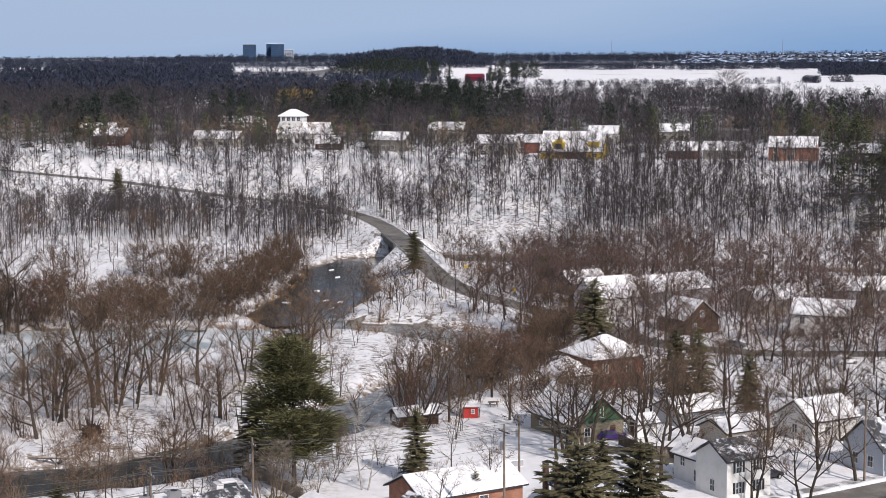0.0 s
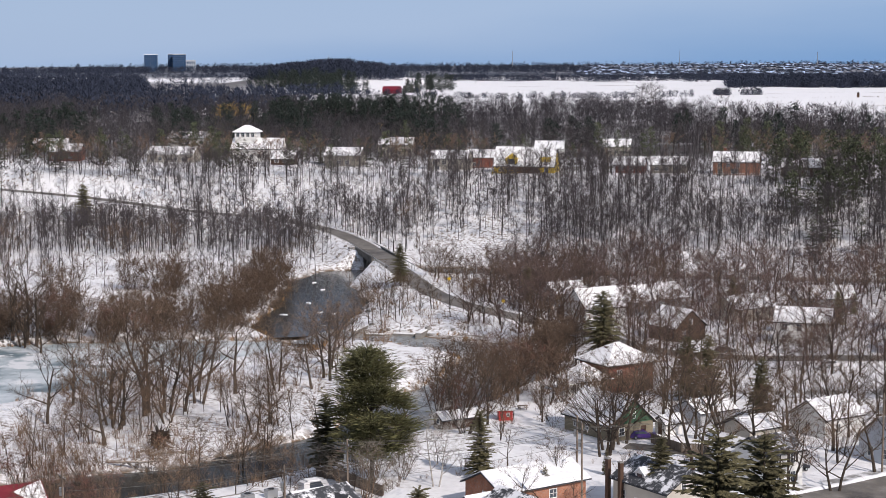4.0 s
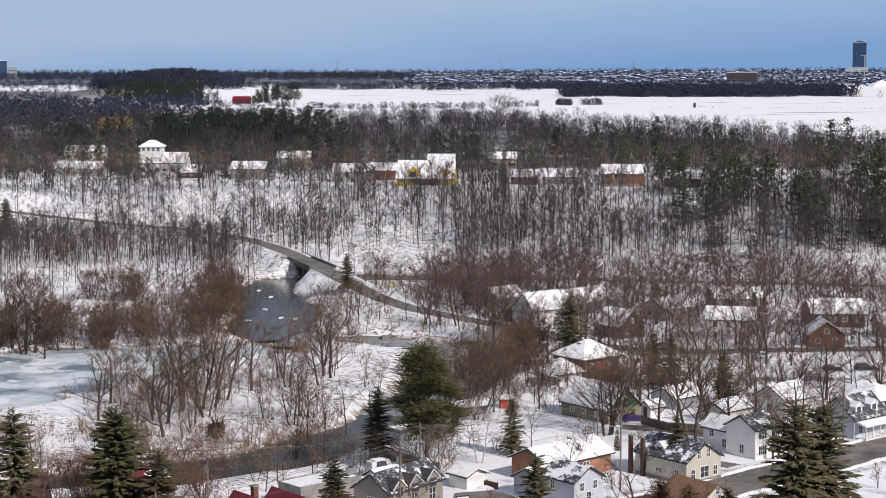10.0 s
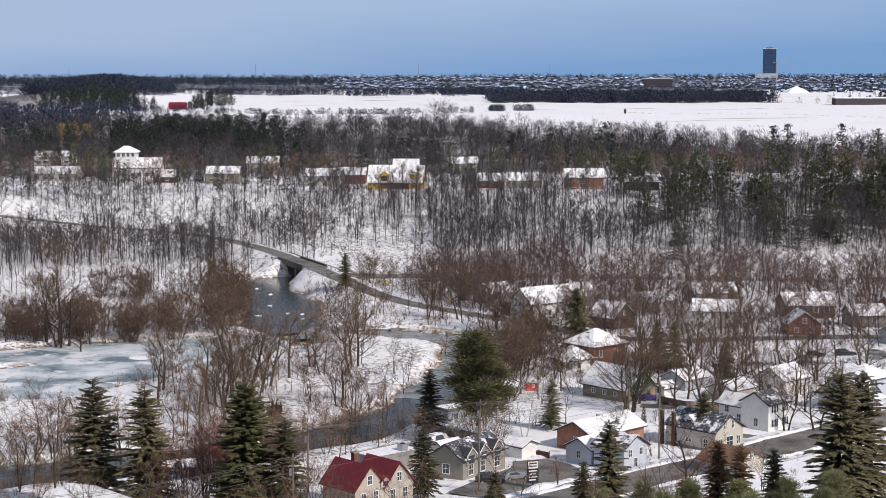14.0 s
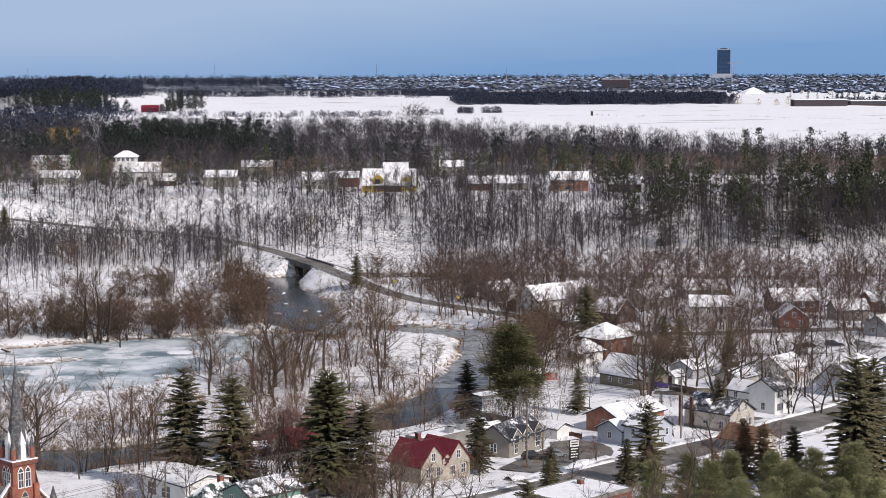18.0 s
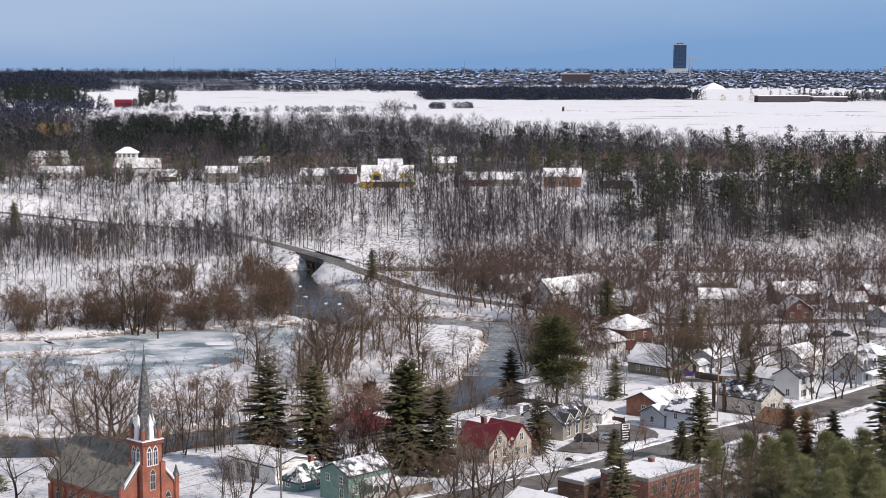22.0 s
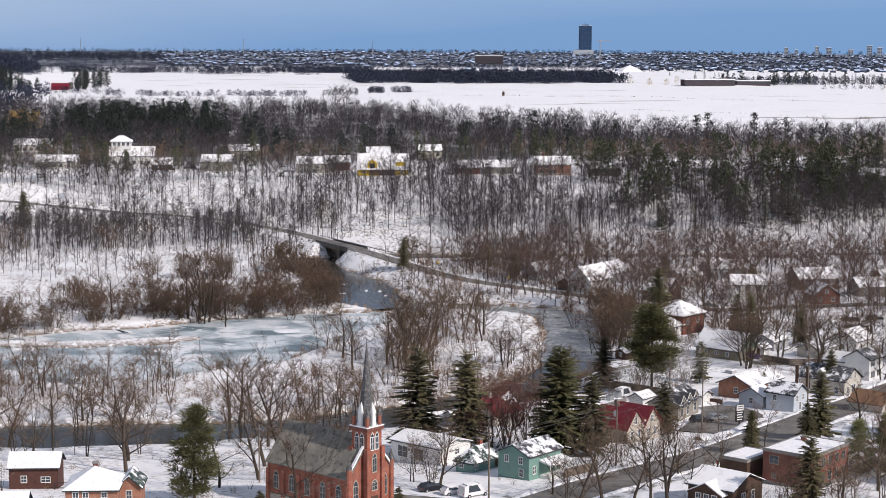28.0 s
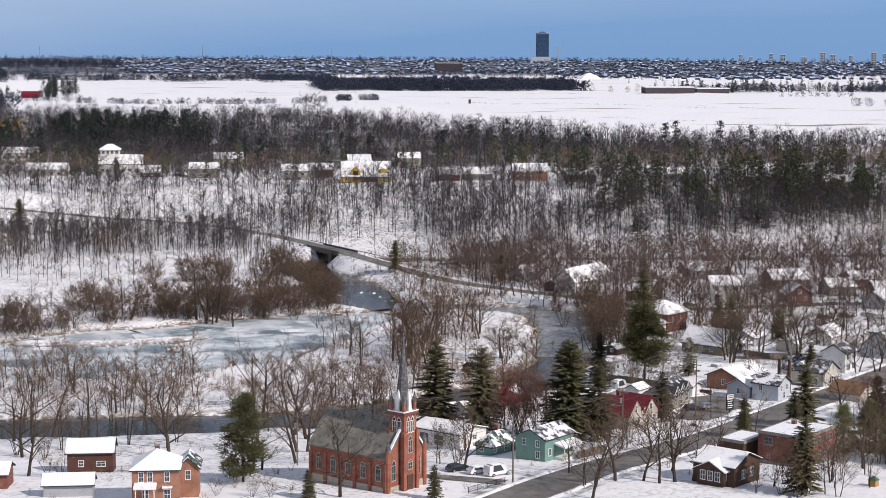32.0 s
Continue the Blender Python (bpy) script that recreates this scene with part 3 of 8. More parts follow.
def hardwood(seed, height=1.0, clear=0.3, reach=0.3, limbs=7, subs=4, fine=0, twigs=9, r=0.013, tw=0.0026, tl=0.10, stems=1, fan=0.0, rise=0.8, crook=0.08, top=0.8):
    """A leafless tree: (trunk verts, tris), (twig verts, tris). Crooked stems carry curved limbs, these carry boughs, and fine twigs fill a rounded crown."""
    rng = random.Random(seed)
    V, F, TV, TF = [], [], [], []

    def arm(a, d, length, r0, r1, seg, curl, bend, n=3):
        pts = [a]
        for k in range(seg):
            d = unit((d[0] + rng.uniform(-bend, bend), d[1] + rng.uniform(-bend, bend), d[2] + rng.uniform(-bend, bend) * 0.6 + curl))
            q = tuple(pts[-1][i] + d[i] * length / seg for i in range(3))
            add_limb(V, F, pts[-1], q, r0 + (r1 - r0) * k / seg, r0 + (r1 - r0) * (k + 1) / seg, n)
            pts.append(q)
        return pts, d

    def along(pts, f):
        f = min(max(f, 0.0), 0.999) * (len(pts) - 1)
        k = int(f)
        return tuple(pts[k][i] + (pts[k + 1][i] - pts[k][i]) * (f - k) for i in range(3))

    def sprays(pts, d, count):
        for _ in range(count):
            e = unit((d[0] * 0.7 + rng.uniform(-0.9, 0.9), d[1] * 0.7 + rng.uniform(-0.9, 0.9), d[2] * 0.5 + rng.uniform(-0.55, 0.75)))
            add_twig(TV, TF, rng, along(pts, rng.uniform(0.1, 1.0)), e, height * tl * rng.uniform(0.55, 1.3), height * tw * rng.uniform(0.7, 1.3))

    for m in range(stems):
        w = rng.uniform(0, 6.283)
        lean = fan * rng.uniform(0.35, 1.1)
        base = (math.cos(w) * 2.0 * r * height * (stems > 1), math.sin(w) * 2.0 * r * height * (stems > 1), -0.02 * height)
        size = height * top * (1.0 if m == 0 else rng.uniform(0.7, 1.0))
        rad = height * r / math.sqrt(stems)
        trunk, td = arm(base, unit((math.cos(w) * lean, math.sin(w) * lean, 1)), size, rad, rad * 0.3, 5, 0.03, crook, 5 if fine else 3)
        for k in range(limbs):
            f = clear + (1 - clear) * (k + rng.random()) / limbs
            g = (f - clear) / (1 - clear)
            turn = k * 2.4 + rng.uniform(-0.6, 0.6)
            length = height * reach * (0.55 + 0.75 * math.sin(math.pi * min(1.0, 0.25 + 0.72 * g))) * rng.uniform(0.75, 1.2)
            d = unit((math.cos(turn), math.sin(turn), rise * rng.uniform(0.5, 1.3) + 0.6 * g))
            o = along(trunk, f)
            limb, ld = arm(o, d, length, rad * (0.52 - 0.3 * g), rad * 0.1, 3 if fine else 2, 0.07, 0.24)
            for j in range(subs):
                u = rng.uniform(0.25, 1.0)
                e = unit((ld[0] + rng.uniform(-0.9, 0.9), ld[1] + rng.uniform(-0.9, 0.9), ld[2] + rng.uniform(-0.4, 0.7)))
                sub, sd = arm(along(limb, u), e, length * rng.uniform(0.35, 0.6), rad * 0.14, rad * 0.04, 2 if fine else 1, 0.08, 0.25)
                for _ in range(fine):
                    e = unit((sd[0] + rng.uniform(-0.9, 0.9), sd[1] + rng.uniform(-0.9, 0.9), sd[2] + rng.uniform(-0.4, 0.7)))
                    tip, ed = arm(along(sub, rng.uniform(0.2, 1.0)), e, length * rng.uniform(0.2, 0.35), rad * 0.06, rad * 0.02, 1, 0.0, 0.2)
                    sprays(tip, ed, twigs)
                sprays(sub, sd, twigs)
            sprays(limb, ld, twigs)
        sprays(trunk[-2:], td, twigs * 2)
    return (np.array(V), np.array(F)), (np.array(TV), np.array(TF))


def far_tree(seed, blades=46, width=0.3, low=0.25, thick=1.0):
    """A leafless tree seen from afar: a stem and a crown of coarse upward sprays."""
    rng = random.Random(seed)
    V, F, TV, TF = [], [], [], []
    add_limb(V, F, (0, 0, -0.03), (rng.uniform(-0.03, 0.03), rng.uniform(-0.03, 0.03), 0.8), 0.011, 0.004, 3)
    for k in range(blades):
        f = low + (0.95 - low) * rng.random()
        a, r = rng.uniform(0, 6.283), width * math.sin(math.pi * min(0.95, 0.2 + 0.75 * (f - low) / (0.95 - low))) * math.sqrt(rng.random())
        o = (math.cos(a) * r, math.sin(a) * r, f - 0.1)
        add_twig(TV, TF, rng, o, unit((math.cos(a) * 0.5 + rng.uniform(-0.4, 0.4), math.sin(a) * 0.5 + rng.uniform(-0.4, 0.4), rng.uniform(0.2, 1.0))), rng.uniform(0.1, 0.24), rng.uniform(0.005, 0.014) * thick)
    return (np.array(V), np.array(F)), (np.array(TV), np.array(TF))


def tuft(seed, stems=12, twigs=50, width=0.5, thick=0.012):
    """A bush or clump of reeds: stems from one root and finer twigs on them."""
    rng = random.Random(seed)
    V, F, TV, TF = [], [], [], []
    tips = []
    for k in range(stems):
        a, s = rng.uniform(0, 6.283), rng.uniform(0.05, 1.0) * width
        d = unit((math.cos(a) * s, math.sin(a) * s, 1))
        o = (math.cos(a) * 0.1 * width, math.sin(a) * 0.1 * width, -0.05)
        n = rng.uniform(0.6, 1.05)
        add_twig(V, F, rng, o, d, n, thick)
        tips.append((o, d, n))
    for k in range(twigs):
        o, d, n = rng.choice(tips)
        u = rng.uniform(0.25, 0.85) * n
        e = unit((d[0] + rng.uniform(-0.7, 0.7), d[1] + rng.uniform(-0.7, 0.7), d[2] * 0.8 + rng.uniform(-0.1, 0.4)))
        add_twig(TV, TF, rng, tuple(o[i] + d[i] * u for i in range(3)), e, rng.uniform(0.12, 0.34), thick * 0.7)
    return (np.array(V), np.array(F)), (np.array(TV), np.array(TF))


def conifer(seed, height, radius, rows=15, per=9, gap=0.08, droop=0.25, ragged=0.25, blades=5, fine=1.0, full=0.62):
    """A spruce or fir: trunk and sprays of needles in uneven whorls."""
    rng = random.Random(seed)
    V, F, NV, NF = [], [], [], []
    q = height / 15
    add_limb(V, F, (0, 0, -0.3 * q), (0, 0, height * 0.98), radius * 0.07, 0.02 * q, 6)
    for k in range(rows):
        f = (k + rng.uniform(-0.6, 0.6)) / rows
        z = height * (gap + (1 - gap) * max(f, 0))
        reach = radius * (1 - max(f, 0)) ** full * rng.uniform(1 - ragged * 0.45, 1 + ragged * 0.25) + 0.15 * q
        for j in range(per):
            if rng.random() < 0.1:
                continue
            a = 2 * math.pi * (j + rng.uniform(-0.35, 0.35)) / per + k * 0.7
            r = reach * rng.uniform(1 - ragged, 1.12)
            c, s = math.cos(a), math.sin(a)
            z1 = z + height * rng.uniform(-0.03, 0.03)
            lift = (f - droop + rng.uniform(-0.25, 0.25)) * 0.5 * r
            tip = (c * r, s * r, z1 + lift - 0.08 * r)
            for b in range(blades):
                t0 = rng.uniform(0.05, 0.85)
                o = (tip[0] * t0, tip[1] * t0, z1 + (tip[2] - z1) * t0 + 0.05 * r * math.sin(t0 * 3))
                w = (r * rng.uniform(0.16, 0.34) + 0.08 * q) * fine
                side = rng.uniform(-0.75, 0.75)
                e = (o[0] + (c - s * side) * w * 1.7, o[1] + (s + c * side) * w * 1.7, o[2] + rng.uniform(-0.5, 0.12) * w)
                h = len(NV)
                NV.extend([(o[0] - s * w * 0.45, o[1] + c * w * 0.45, o[2] - rng.uniform(0, 0.2) * w), (o[0] + s * w * 0.45, o[1] - c * w * 0.45, o[2] - rng.uniform(0, 0.35) * w), e, (o[0] + c * w * 0.5, o[1] + s * w * 0.5, o[2] + 0.22 * w)])
                NF.extend([(h, h + 1, h + 3), (h, h + 3, h + 2), (h + 1, h + 2, h + 3)])
    for _ in range(6):
        h = len(NV)
        a = rng.uniform(0, 6.28)
        NV.extend([(math.cos(a) * 0.12 * q, math.sin(a) * 0.12 * q, height * 0.93), (-math.cos(a) * 0.12 * q, -math.sin(a) * 0.12 * q, height * 0.93), (0, 0, height * 1.01)])
        NF.append((h, h + 1, h + 2))
    return (np.array(V), np.array(F)), (np.array(NV), np.array(NF))


def pine_tree(seed, height, radius, clumps=70, blades=26, low=0.25, thick=1.0, taper=0.75, tuft=1.0):
    """A white pine: bare lower trunk and flat tiers of needle tufts on spreading limbs."""
    rng = random.Random(seed)
    V, F, NV, NF = [], [], [], []
    q = height / 15
    add_limb(V, F, (0, 0, -0.3 * q), (0, 0, height * 0.95), height * 0.018, 0.04 * q, 6)
    for k in range(clumps):
        f = low + (1 - low) * ((k + rng.random()) / clumps) ** 1.15
        g = (f - low) / (1 - low)
        prof = min(1.0, 0.45 + 3.0 * g) * max(0.05, 1.06 - g) ** taper
        a, r = rng.uniform(0, 6.283), radius * prof * rng.uniform(0.35, 1.1)
        c = (math.cos(a) * r, math.sin(a) * r, height * f + rng.uniform(-0.3, 0.5) * q)
        add_limb(V, F, (0, 0, height * f - 0.25 * r), c, 0.06 * q, 0.02 * q, 3)
        size = radius * rng.uniform(0.22, 0.38) * tuft
        for _ in range(blades):
            o = (c[0] + rng.gauss(0, 0.5) * size, c[1] + rng.gauss(0, 0.5) * size, c[2] + rng.gauss(0, 0.22) * size)
            d = unit((o[0] - c[0] * 0.8 + rng.uniform(-0.4, 0.4), o[1] - c[1] * 0.8 + rng.uniform(-0.4, 0.4), rng.uniform(-0.1, 0.9)))
            u = unit((rng.uniform(-1, 1), rng.uniform(-1, 1), rng.uniform(-0.4, 0.4)))
            w, reach = size * rng.uniform(0.12, 0.24) * thick, size * rng.uniform(0.35, 0.6)
            h = len(NV)
            NV.extend([tuple(o[i] - u[i] * w for i in range(3)), tuple(o[i] + u[i] * w for i in range(3)), tuple(o[i] + d[i] * reach for i in range(3))])
            NF.append((h, h + 1, h + 2))
    return (np.array(V), np.array(F)), (np.array(NV), np.array(NF))


def as_thing(name, tree, mat_a, mat_b, label, category="tree", part_names=("trunk", "crown")):
    """A tree as a thing with a trunk and a crown, kept aside at the origin's far side until copied."""
    e = new(name)
    for (v, f), mat, pn in zip(tree, (mat_a, mat_b), part_names):
        o = new(pn, raw_mesh(pn, v, f, mat))
        o.parent = e
    return tagged(e, label, category)


def scatter(name, trees, spots, mats, label, category="woodland"):
    """Many trees as one mesh: spots are rows of x, y, z, size, turn, template."""
    vs, fs, ms, base = [], [], [], 0
    spots = np.asarray(spots, float)
    for k, tree in enumerate(trees):
        rows = spots[spots[:, 5] == k]
        if not len(rows):
            continue
        c, s = np.cos(rows[:, 4]), np.sin(rows[:, 4])
        for part, (v, f) in enumerate(tree):
            if not len(v):
                continue
            x = (v[None, :, 0] * c[:, None] - v[None, :, 1] * s[:, None]) * rows[:, 3, None] + rows[:, 0, None]
            y = (v[None, :, 0] * s[:, None] + v[None, :, 1] * c[:, None]) * rows[:, 3, None] + rows[:, 1, None]
            z = v[None, :, 2] * rows[:, 3, None] + rows[:, 2, None]
            vs.append(np.stack([x, y, z], -1).reshape(-1, 3))
            fs.append((f[None] + (np.arange(len(rows)) * len(v))[:, None, None]).reshape(-1, 3) + base)
            ms.append(np.full(len(rows) * len(f), part))
            base += len(rows) * len(v)
    me = raw_mesh(name, np.concatenate(vs), np.concatenate(fs), (list(mats), np.concatenate(ms)))
    return tagged(new(name, me), label, category, kind="stuff")

# ---- woods, joined ----
rs = np.random.RandomState(5)
TALL = [hardwood(100 + k, 1.0, 0.36, 0.19, 8, 0, 0, 24, 0.0082, 0.0026, 0.105, rise=0.8, crook=0.05, top=0.86) for k in range(5)] + [hardwood(110 + k, 1.0, 0.24, 0.28, 7, 1, 0, 13, 0.0095, 0.0023, 0.10, rise=0.6, crook=0.08) for k in range(3)]
BROAD = [hardwood(120 + k, 1.0, 0.18, 0.36, 7, 2, 0, 15, 0.0115, 0.0026, 0.115, rise=0.5, crook=0.10, top=0.76) for k in range(6)]
GREAT = [hardwood(132 + k, 1.0, 0.16, 0.40, 9, 4, 0, 13, 0.0145, 0.0021, 0.105, rise=0.42, crook=0.11, top=0.72) for k in range(5)]
BUSHY = [hardwood(126 + k, 1.0, 0.10, 0.28, 4, 2, 0, 13, 0.012, 0.0030, 0.12, stems=5, fan=0.6, rise=0.6, crook=0.12, top=0.8) for k in range(5)]
DARK = [far_tree(130 + k, 42, 0.40, 0.0, 5.2) for k in range(6)]
SMALL = [far_tree(140 + k, 150, 0.42, 0.12, 1.6) for k in range(5)]
FAR = [far_tree(150 + k, 66, 0.27, 0.25, 1.0) for k in range(6)]
SHRUB = [tuft(155 + k, 14, 60, 0.8, 0.010) for k in range(5)]
REEDS = [tuft(165 + k, 16, 8, 0.7, 0.05) for k in range(4)]
FIRS = [conifer(160 + k, 1.0, 0.22, 14, 8, 0.05, blades=4, ragged=0.5, fine=0.8) for k in range(4)]
PINES = [pine_tree(170 + k, 1.0, 0.27, 34, 18, 0.12, 1.5) for k in range(5)]


def spread(n, x0, x1, y0, y1, h0, h1, kinds, keep=None):
    """Random places in a box that keep(x, y) allows, with heights."""
    out = []
    while len(out) < n:
        x, y = rs.uniform(x0, x1, 4 * n), rs.uniform(y0, y1, 4 * n)
        ok = np.ones(len(x), bool) if keep is None else keep(x, y)
        z = ground_height(x, y)
        for a, b, c in zip(x[ok], y[ok], z[ok]):
            out.append((a, b, c - 0.1, rs.uniform(h0, h1), rs.uniform(0, 6.28), rs.randint(kinds)))
            if len(out) >= n:
                break
    return out


def off_road(x, y, margin=5.0):
    ok = np.ones(np.shape(x), bool)
    for pts in (STREET, [(a, b, 3.6) for a, b, _ in BRIDGE_ROAD]):
        ok &= chain(x, y, pts) > margin - 3
    return ok


def dry(x, y, margin=1.5):
    ok = off_road(x, y)
    for pts in (RIVER, RAPID, LOWER, POND):
        ok &= chain(x, y, pts) > margin
    return ok


def open_bar(x, y):
    """The bare snowy tip of the island beside the rapids."""
    return np.hypot((x + 10) / 11, (y - 396) / 42) < 1


def crest(x):
    return np.interp(x, [-300, 0, 100, 200, 400], [735, 722, 705, 685, 665])


def slope(x, y):
    clearing = np.hypot((x + 22) / 26, (y - 622) / 14) > 1
    return dry(x, y, 4) & (y < crest(x) - 9) & clearing & (rs.rand(*np.shape(x)) < 0.5 + 0.5 * (wobble(x, y, 40, 5.0) > -0.1))


def open_lawn(x, y):
    """Snowy lawns behind the ridge houses."""
    return np.hypot((x - 25) / 58, (y - crest(x) - 40) / 19) < 1


def clear_of_ridge_houses(x, y):
    return ~open_lawn(x, y) & (y > crest(x) + 26) & (np.abs(y - crest(x) - 40) > 5)


scatter("slope_wood", TALL, spread(2250, -300, 300, 612, 738, 10, 17, 8, slope) + spread(700, -10, 120, 596, 706, 10, 17, 8, lambda x, y: dry(x, y, 4) & (y < crest(x) - 14))[:200] + spread(260, 105, 290, 600, 706, 9, 16, 8, lambda x, y: dry(x, y, 4) & (y < crest(x) - 6) & (wobble(x, y, 24, 2.0) > -0.3)), (BARK_FAR, TWIG_FAR), "bare grey hardwood trees on the snowy slope")
scatter("slope_brush", SHRUB, spread(520, -300, 90, 615, 726, 1.5, 4.0, 5, slope), (BARK_FAR, TWIG_FAR), "low grey brush under the trees of the slope", "brush")
scatter("foot_wood", BROAD, spread(600, -5, 270, 540, 645, 8, 14, 6, lambda x, y: dry(x, y, 3) & (y < crest(x) - 40) & ((y < 562) | (y > 578))), (BARK_FAR, TWIG_FAR), "bare trees and saplings at the foot of the slope")
scatter("valley_wood", TALL, spread(340, -290, -45, 520, 680, 10, 16, 8, lambda x, y: dry(x, y, 3) & (wobble(x, y, 22, 7.0) > -0.25)), (BARK_FAR, TWIG_FAR), "tall bare trees on the snowy flats beside the river")
scatter("valley_saplings", BROAD, spread(110, -280, -45, 515, 672, 7, 13, 6, lambda x, y: dry(x, y, 3) & (wobble(x, y, 15, 7.0) > 0.1)), (BARK, TWIG), "bare spreading trees on the snowy flats")
THICKETS = [(-112, 445, 9), (-101, 443, 8), (-91, 448, 9), (-77, 450, 8), (-66, 457, 7), (-60, 470, 6), (-62, 492, 6), (-64, 520, 6), (-84, 466, 7), (-140, 458, 5), (-130, 437, 5), (-152, 420, 8), (-163, 419, 7), (-79, 513, 6), (-101, 526, 7), (-70, 540, 7), (-120, 505, 5)]


def thicket(x, y):
    return dry(x, y, 1.0) & (np.min([np.hypot(x - a, y - b) / (r * 1.3) for a, b, r in THICKETS], axis=0) < 1)


scatter("thickets", BUSHY, spread(230, -185, -48, 408, 560, 7, 13, 5, thicket), (BARK, TWIG_THICK), "dense brown thickets beside the pond and river", "thicket")
scatter("bank_brush", SHRUB, spread(330, -190, -45, 415, 548, 2.5, 6, 5, lambda x, y: thicket(x, y) | (dry(x, y, 1.0) & (wobble(x, y, 11, 4.0) > 0.72))), (BARK, TWIG), "dense brown brush along the frozen pond", "brush")
scatter("island_brush", SHRUB, spread(400, -150, -4, 312, 452, 1.2, 4.5, 5, lambda x, y: dry(x, y, 0.5) & ~open_bar(x, y) & (wobble(x, y, 14, 9.0) > 0.1)), (TWIG, BRUSH), "low brown brush on the snowy island", "brush")
scatter("reeds", REEDS, spread(420, -150, 20, 335, 500, 0.6, 1.5, 4, lambda x, y: off_road(x, y) & (np.minimum(np.minimum(chain(x, y, POND), chain(x, y, RIVER)), chain(x, y, RAPID)) > 0.2) & (np.minimum(np.minimum(chain(x, y, POND), chain(x, y, RIVER)), chain(x, y, RAPID)) < 4) & (wobble(x, y, 20, 6.0) > -0.1)), (REED, REED), "dry orange-brown reeds along the water", "reeds")
scatter("river_brush", SHRUB, spread(230, -90, 6, 262, 345, 1.5, 4.5, 5, lambda x, y: (chain(x, y, LOWER) > 0.8) & (chain(x, y, LOWER) < 7) & off_road(x, y)), (TWIG, BRUSH), "brown brush along the near river bank", "brush")
scatter("bar_reeds", REEDS, spread(130, -16, 10, 395, 446, 0.6, 1.3, 4, lambda x, y: (chain(x, y, RAPID) > 0.1) & (chain(x, y, RAPID) < 3.2) & (x < 4)) + spread(70, -76, -58, 496, 545, 0.8, 1.8, 4, lambda x, y: (chain(x, y, RIVER) > 0.2) & (chain(x, y, RIVER) < 3.5)) + spread(90, -125, -70, 340, 400, 0.5, 1.1, 4, lambda x, y: (chain(x, y, POND) > 0.1) & (chain(x, y, POND) < 3)), (REED, REED), "orange-tan reeds at the water's edge", "reeds")
scatter("plateau_wood", BROAD, spread(620, -340, 330, 742, 870, 10, 16, 6, clear_of_ridge_houses), (BARK_FAR, TWIG_FAR), "wide-crowned bare trees behind the houses on the ridge")
scatter("garden_trees", BROAD, spread(300, -300, 280, 714, 775, 9, 15, 6, lambda x, y: ~open_lawn(x, y) & ((y > crest(x) + 22) | ((y > crest(x) - 6) & (y < crest(x) + 6) & (wobble(x, y, 9, 3.0) > 0.45))) & ((np.abs(x + 18) > 16) | (y > crest(x) + 18))), (BARK, TWIG), "bare garden trees among the ridge houses")
scatter("crest_trees", BROAD, spread(290, -300, 280, 690, 760, 8, 14, 6, lambda x, y: (y > crest(x) - 9) & (y < crest(x) + 3) & ((np.abs(x - 62) > 11) | (rs.rand(*np.shape(x)) < 0.3)) & ((np.abs(x + 18) > 16) | (rs.rand(*np.shape(x)) < 0.25))), (BARK_FAR, TWIG_FAR), "bare trees along the crest in front of the houses")


def inner_wood(x, y):
    far = np.interp(x, [-600, -200, -40, 60, 130, 200, 500], [1350, 1300, 1290, 1180, 1060, 960, 860])
    return (y < far) & (y > crest(x) + 90) & (rs.rand(*np.shape(x)) < 0.5 + 0.5 * (wobble(x, y, 60, 3.0) > -0.2))


def left_wood(x, y):
    return ((y < 1560) & (x < -250)) | ((x / y < np.interp(y, [1560, 2300], [-0.29, -0.31])) & ((wobble(x, y, 190, 1.0) > -0.5)))


def copses(x, y):
    """Dark strips between the snowy fields and the town."""
    return wobble(x, y * 3.0, 90, 8.0) > 0.15


def clumped(x, y):
    return wobble(x, y, 17, 6.0) > 0.3


def ridge_keep(x, y):
    return ~open_lawn(x, y) & (y > crest(x) + 1) & (np.abs(y - crest(x) - 13) > 7) & (np.hypot(x + 138, y - 779) > 16) & (np.hypot(x + 18, y - 733) > 15)


scatter("inner_wood", FAR, spread(5200, -560, 480, 790, 1350, 9, 15, 6, inner_wood), (TWIG_INNER, TWIG_INNER), "grey bare wood between the ridge and the fields")
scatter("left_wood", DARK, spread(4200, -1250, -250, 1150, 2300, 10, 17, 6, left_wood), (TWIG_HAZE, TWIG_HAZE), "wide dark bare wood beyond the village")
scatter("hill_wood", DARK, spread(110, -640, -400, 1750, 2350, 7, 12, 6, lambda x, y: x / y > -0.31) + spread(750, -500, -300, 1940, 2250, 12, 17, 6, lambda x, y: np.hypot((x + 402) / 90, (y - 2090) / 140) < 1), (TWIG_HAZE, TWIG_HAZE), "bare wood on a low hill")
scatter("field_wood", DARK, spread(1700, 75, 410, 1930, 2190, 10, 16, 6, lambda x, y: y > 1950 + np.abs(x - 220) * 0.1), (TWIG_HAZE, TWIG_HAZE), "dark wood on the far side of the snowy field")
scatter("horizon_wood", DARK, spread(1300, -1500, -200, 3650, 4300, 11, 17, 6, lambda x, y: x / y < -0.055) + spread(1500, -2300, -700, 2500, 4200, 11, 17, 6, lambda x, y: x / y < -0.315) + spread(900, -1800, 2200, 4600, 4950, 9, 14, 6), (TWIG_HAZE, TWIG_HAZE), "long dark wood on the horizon")
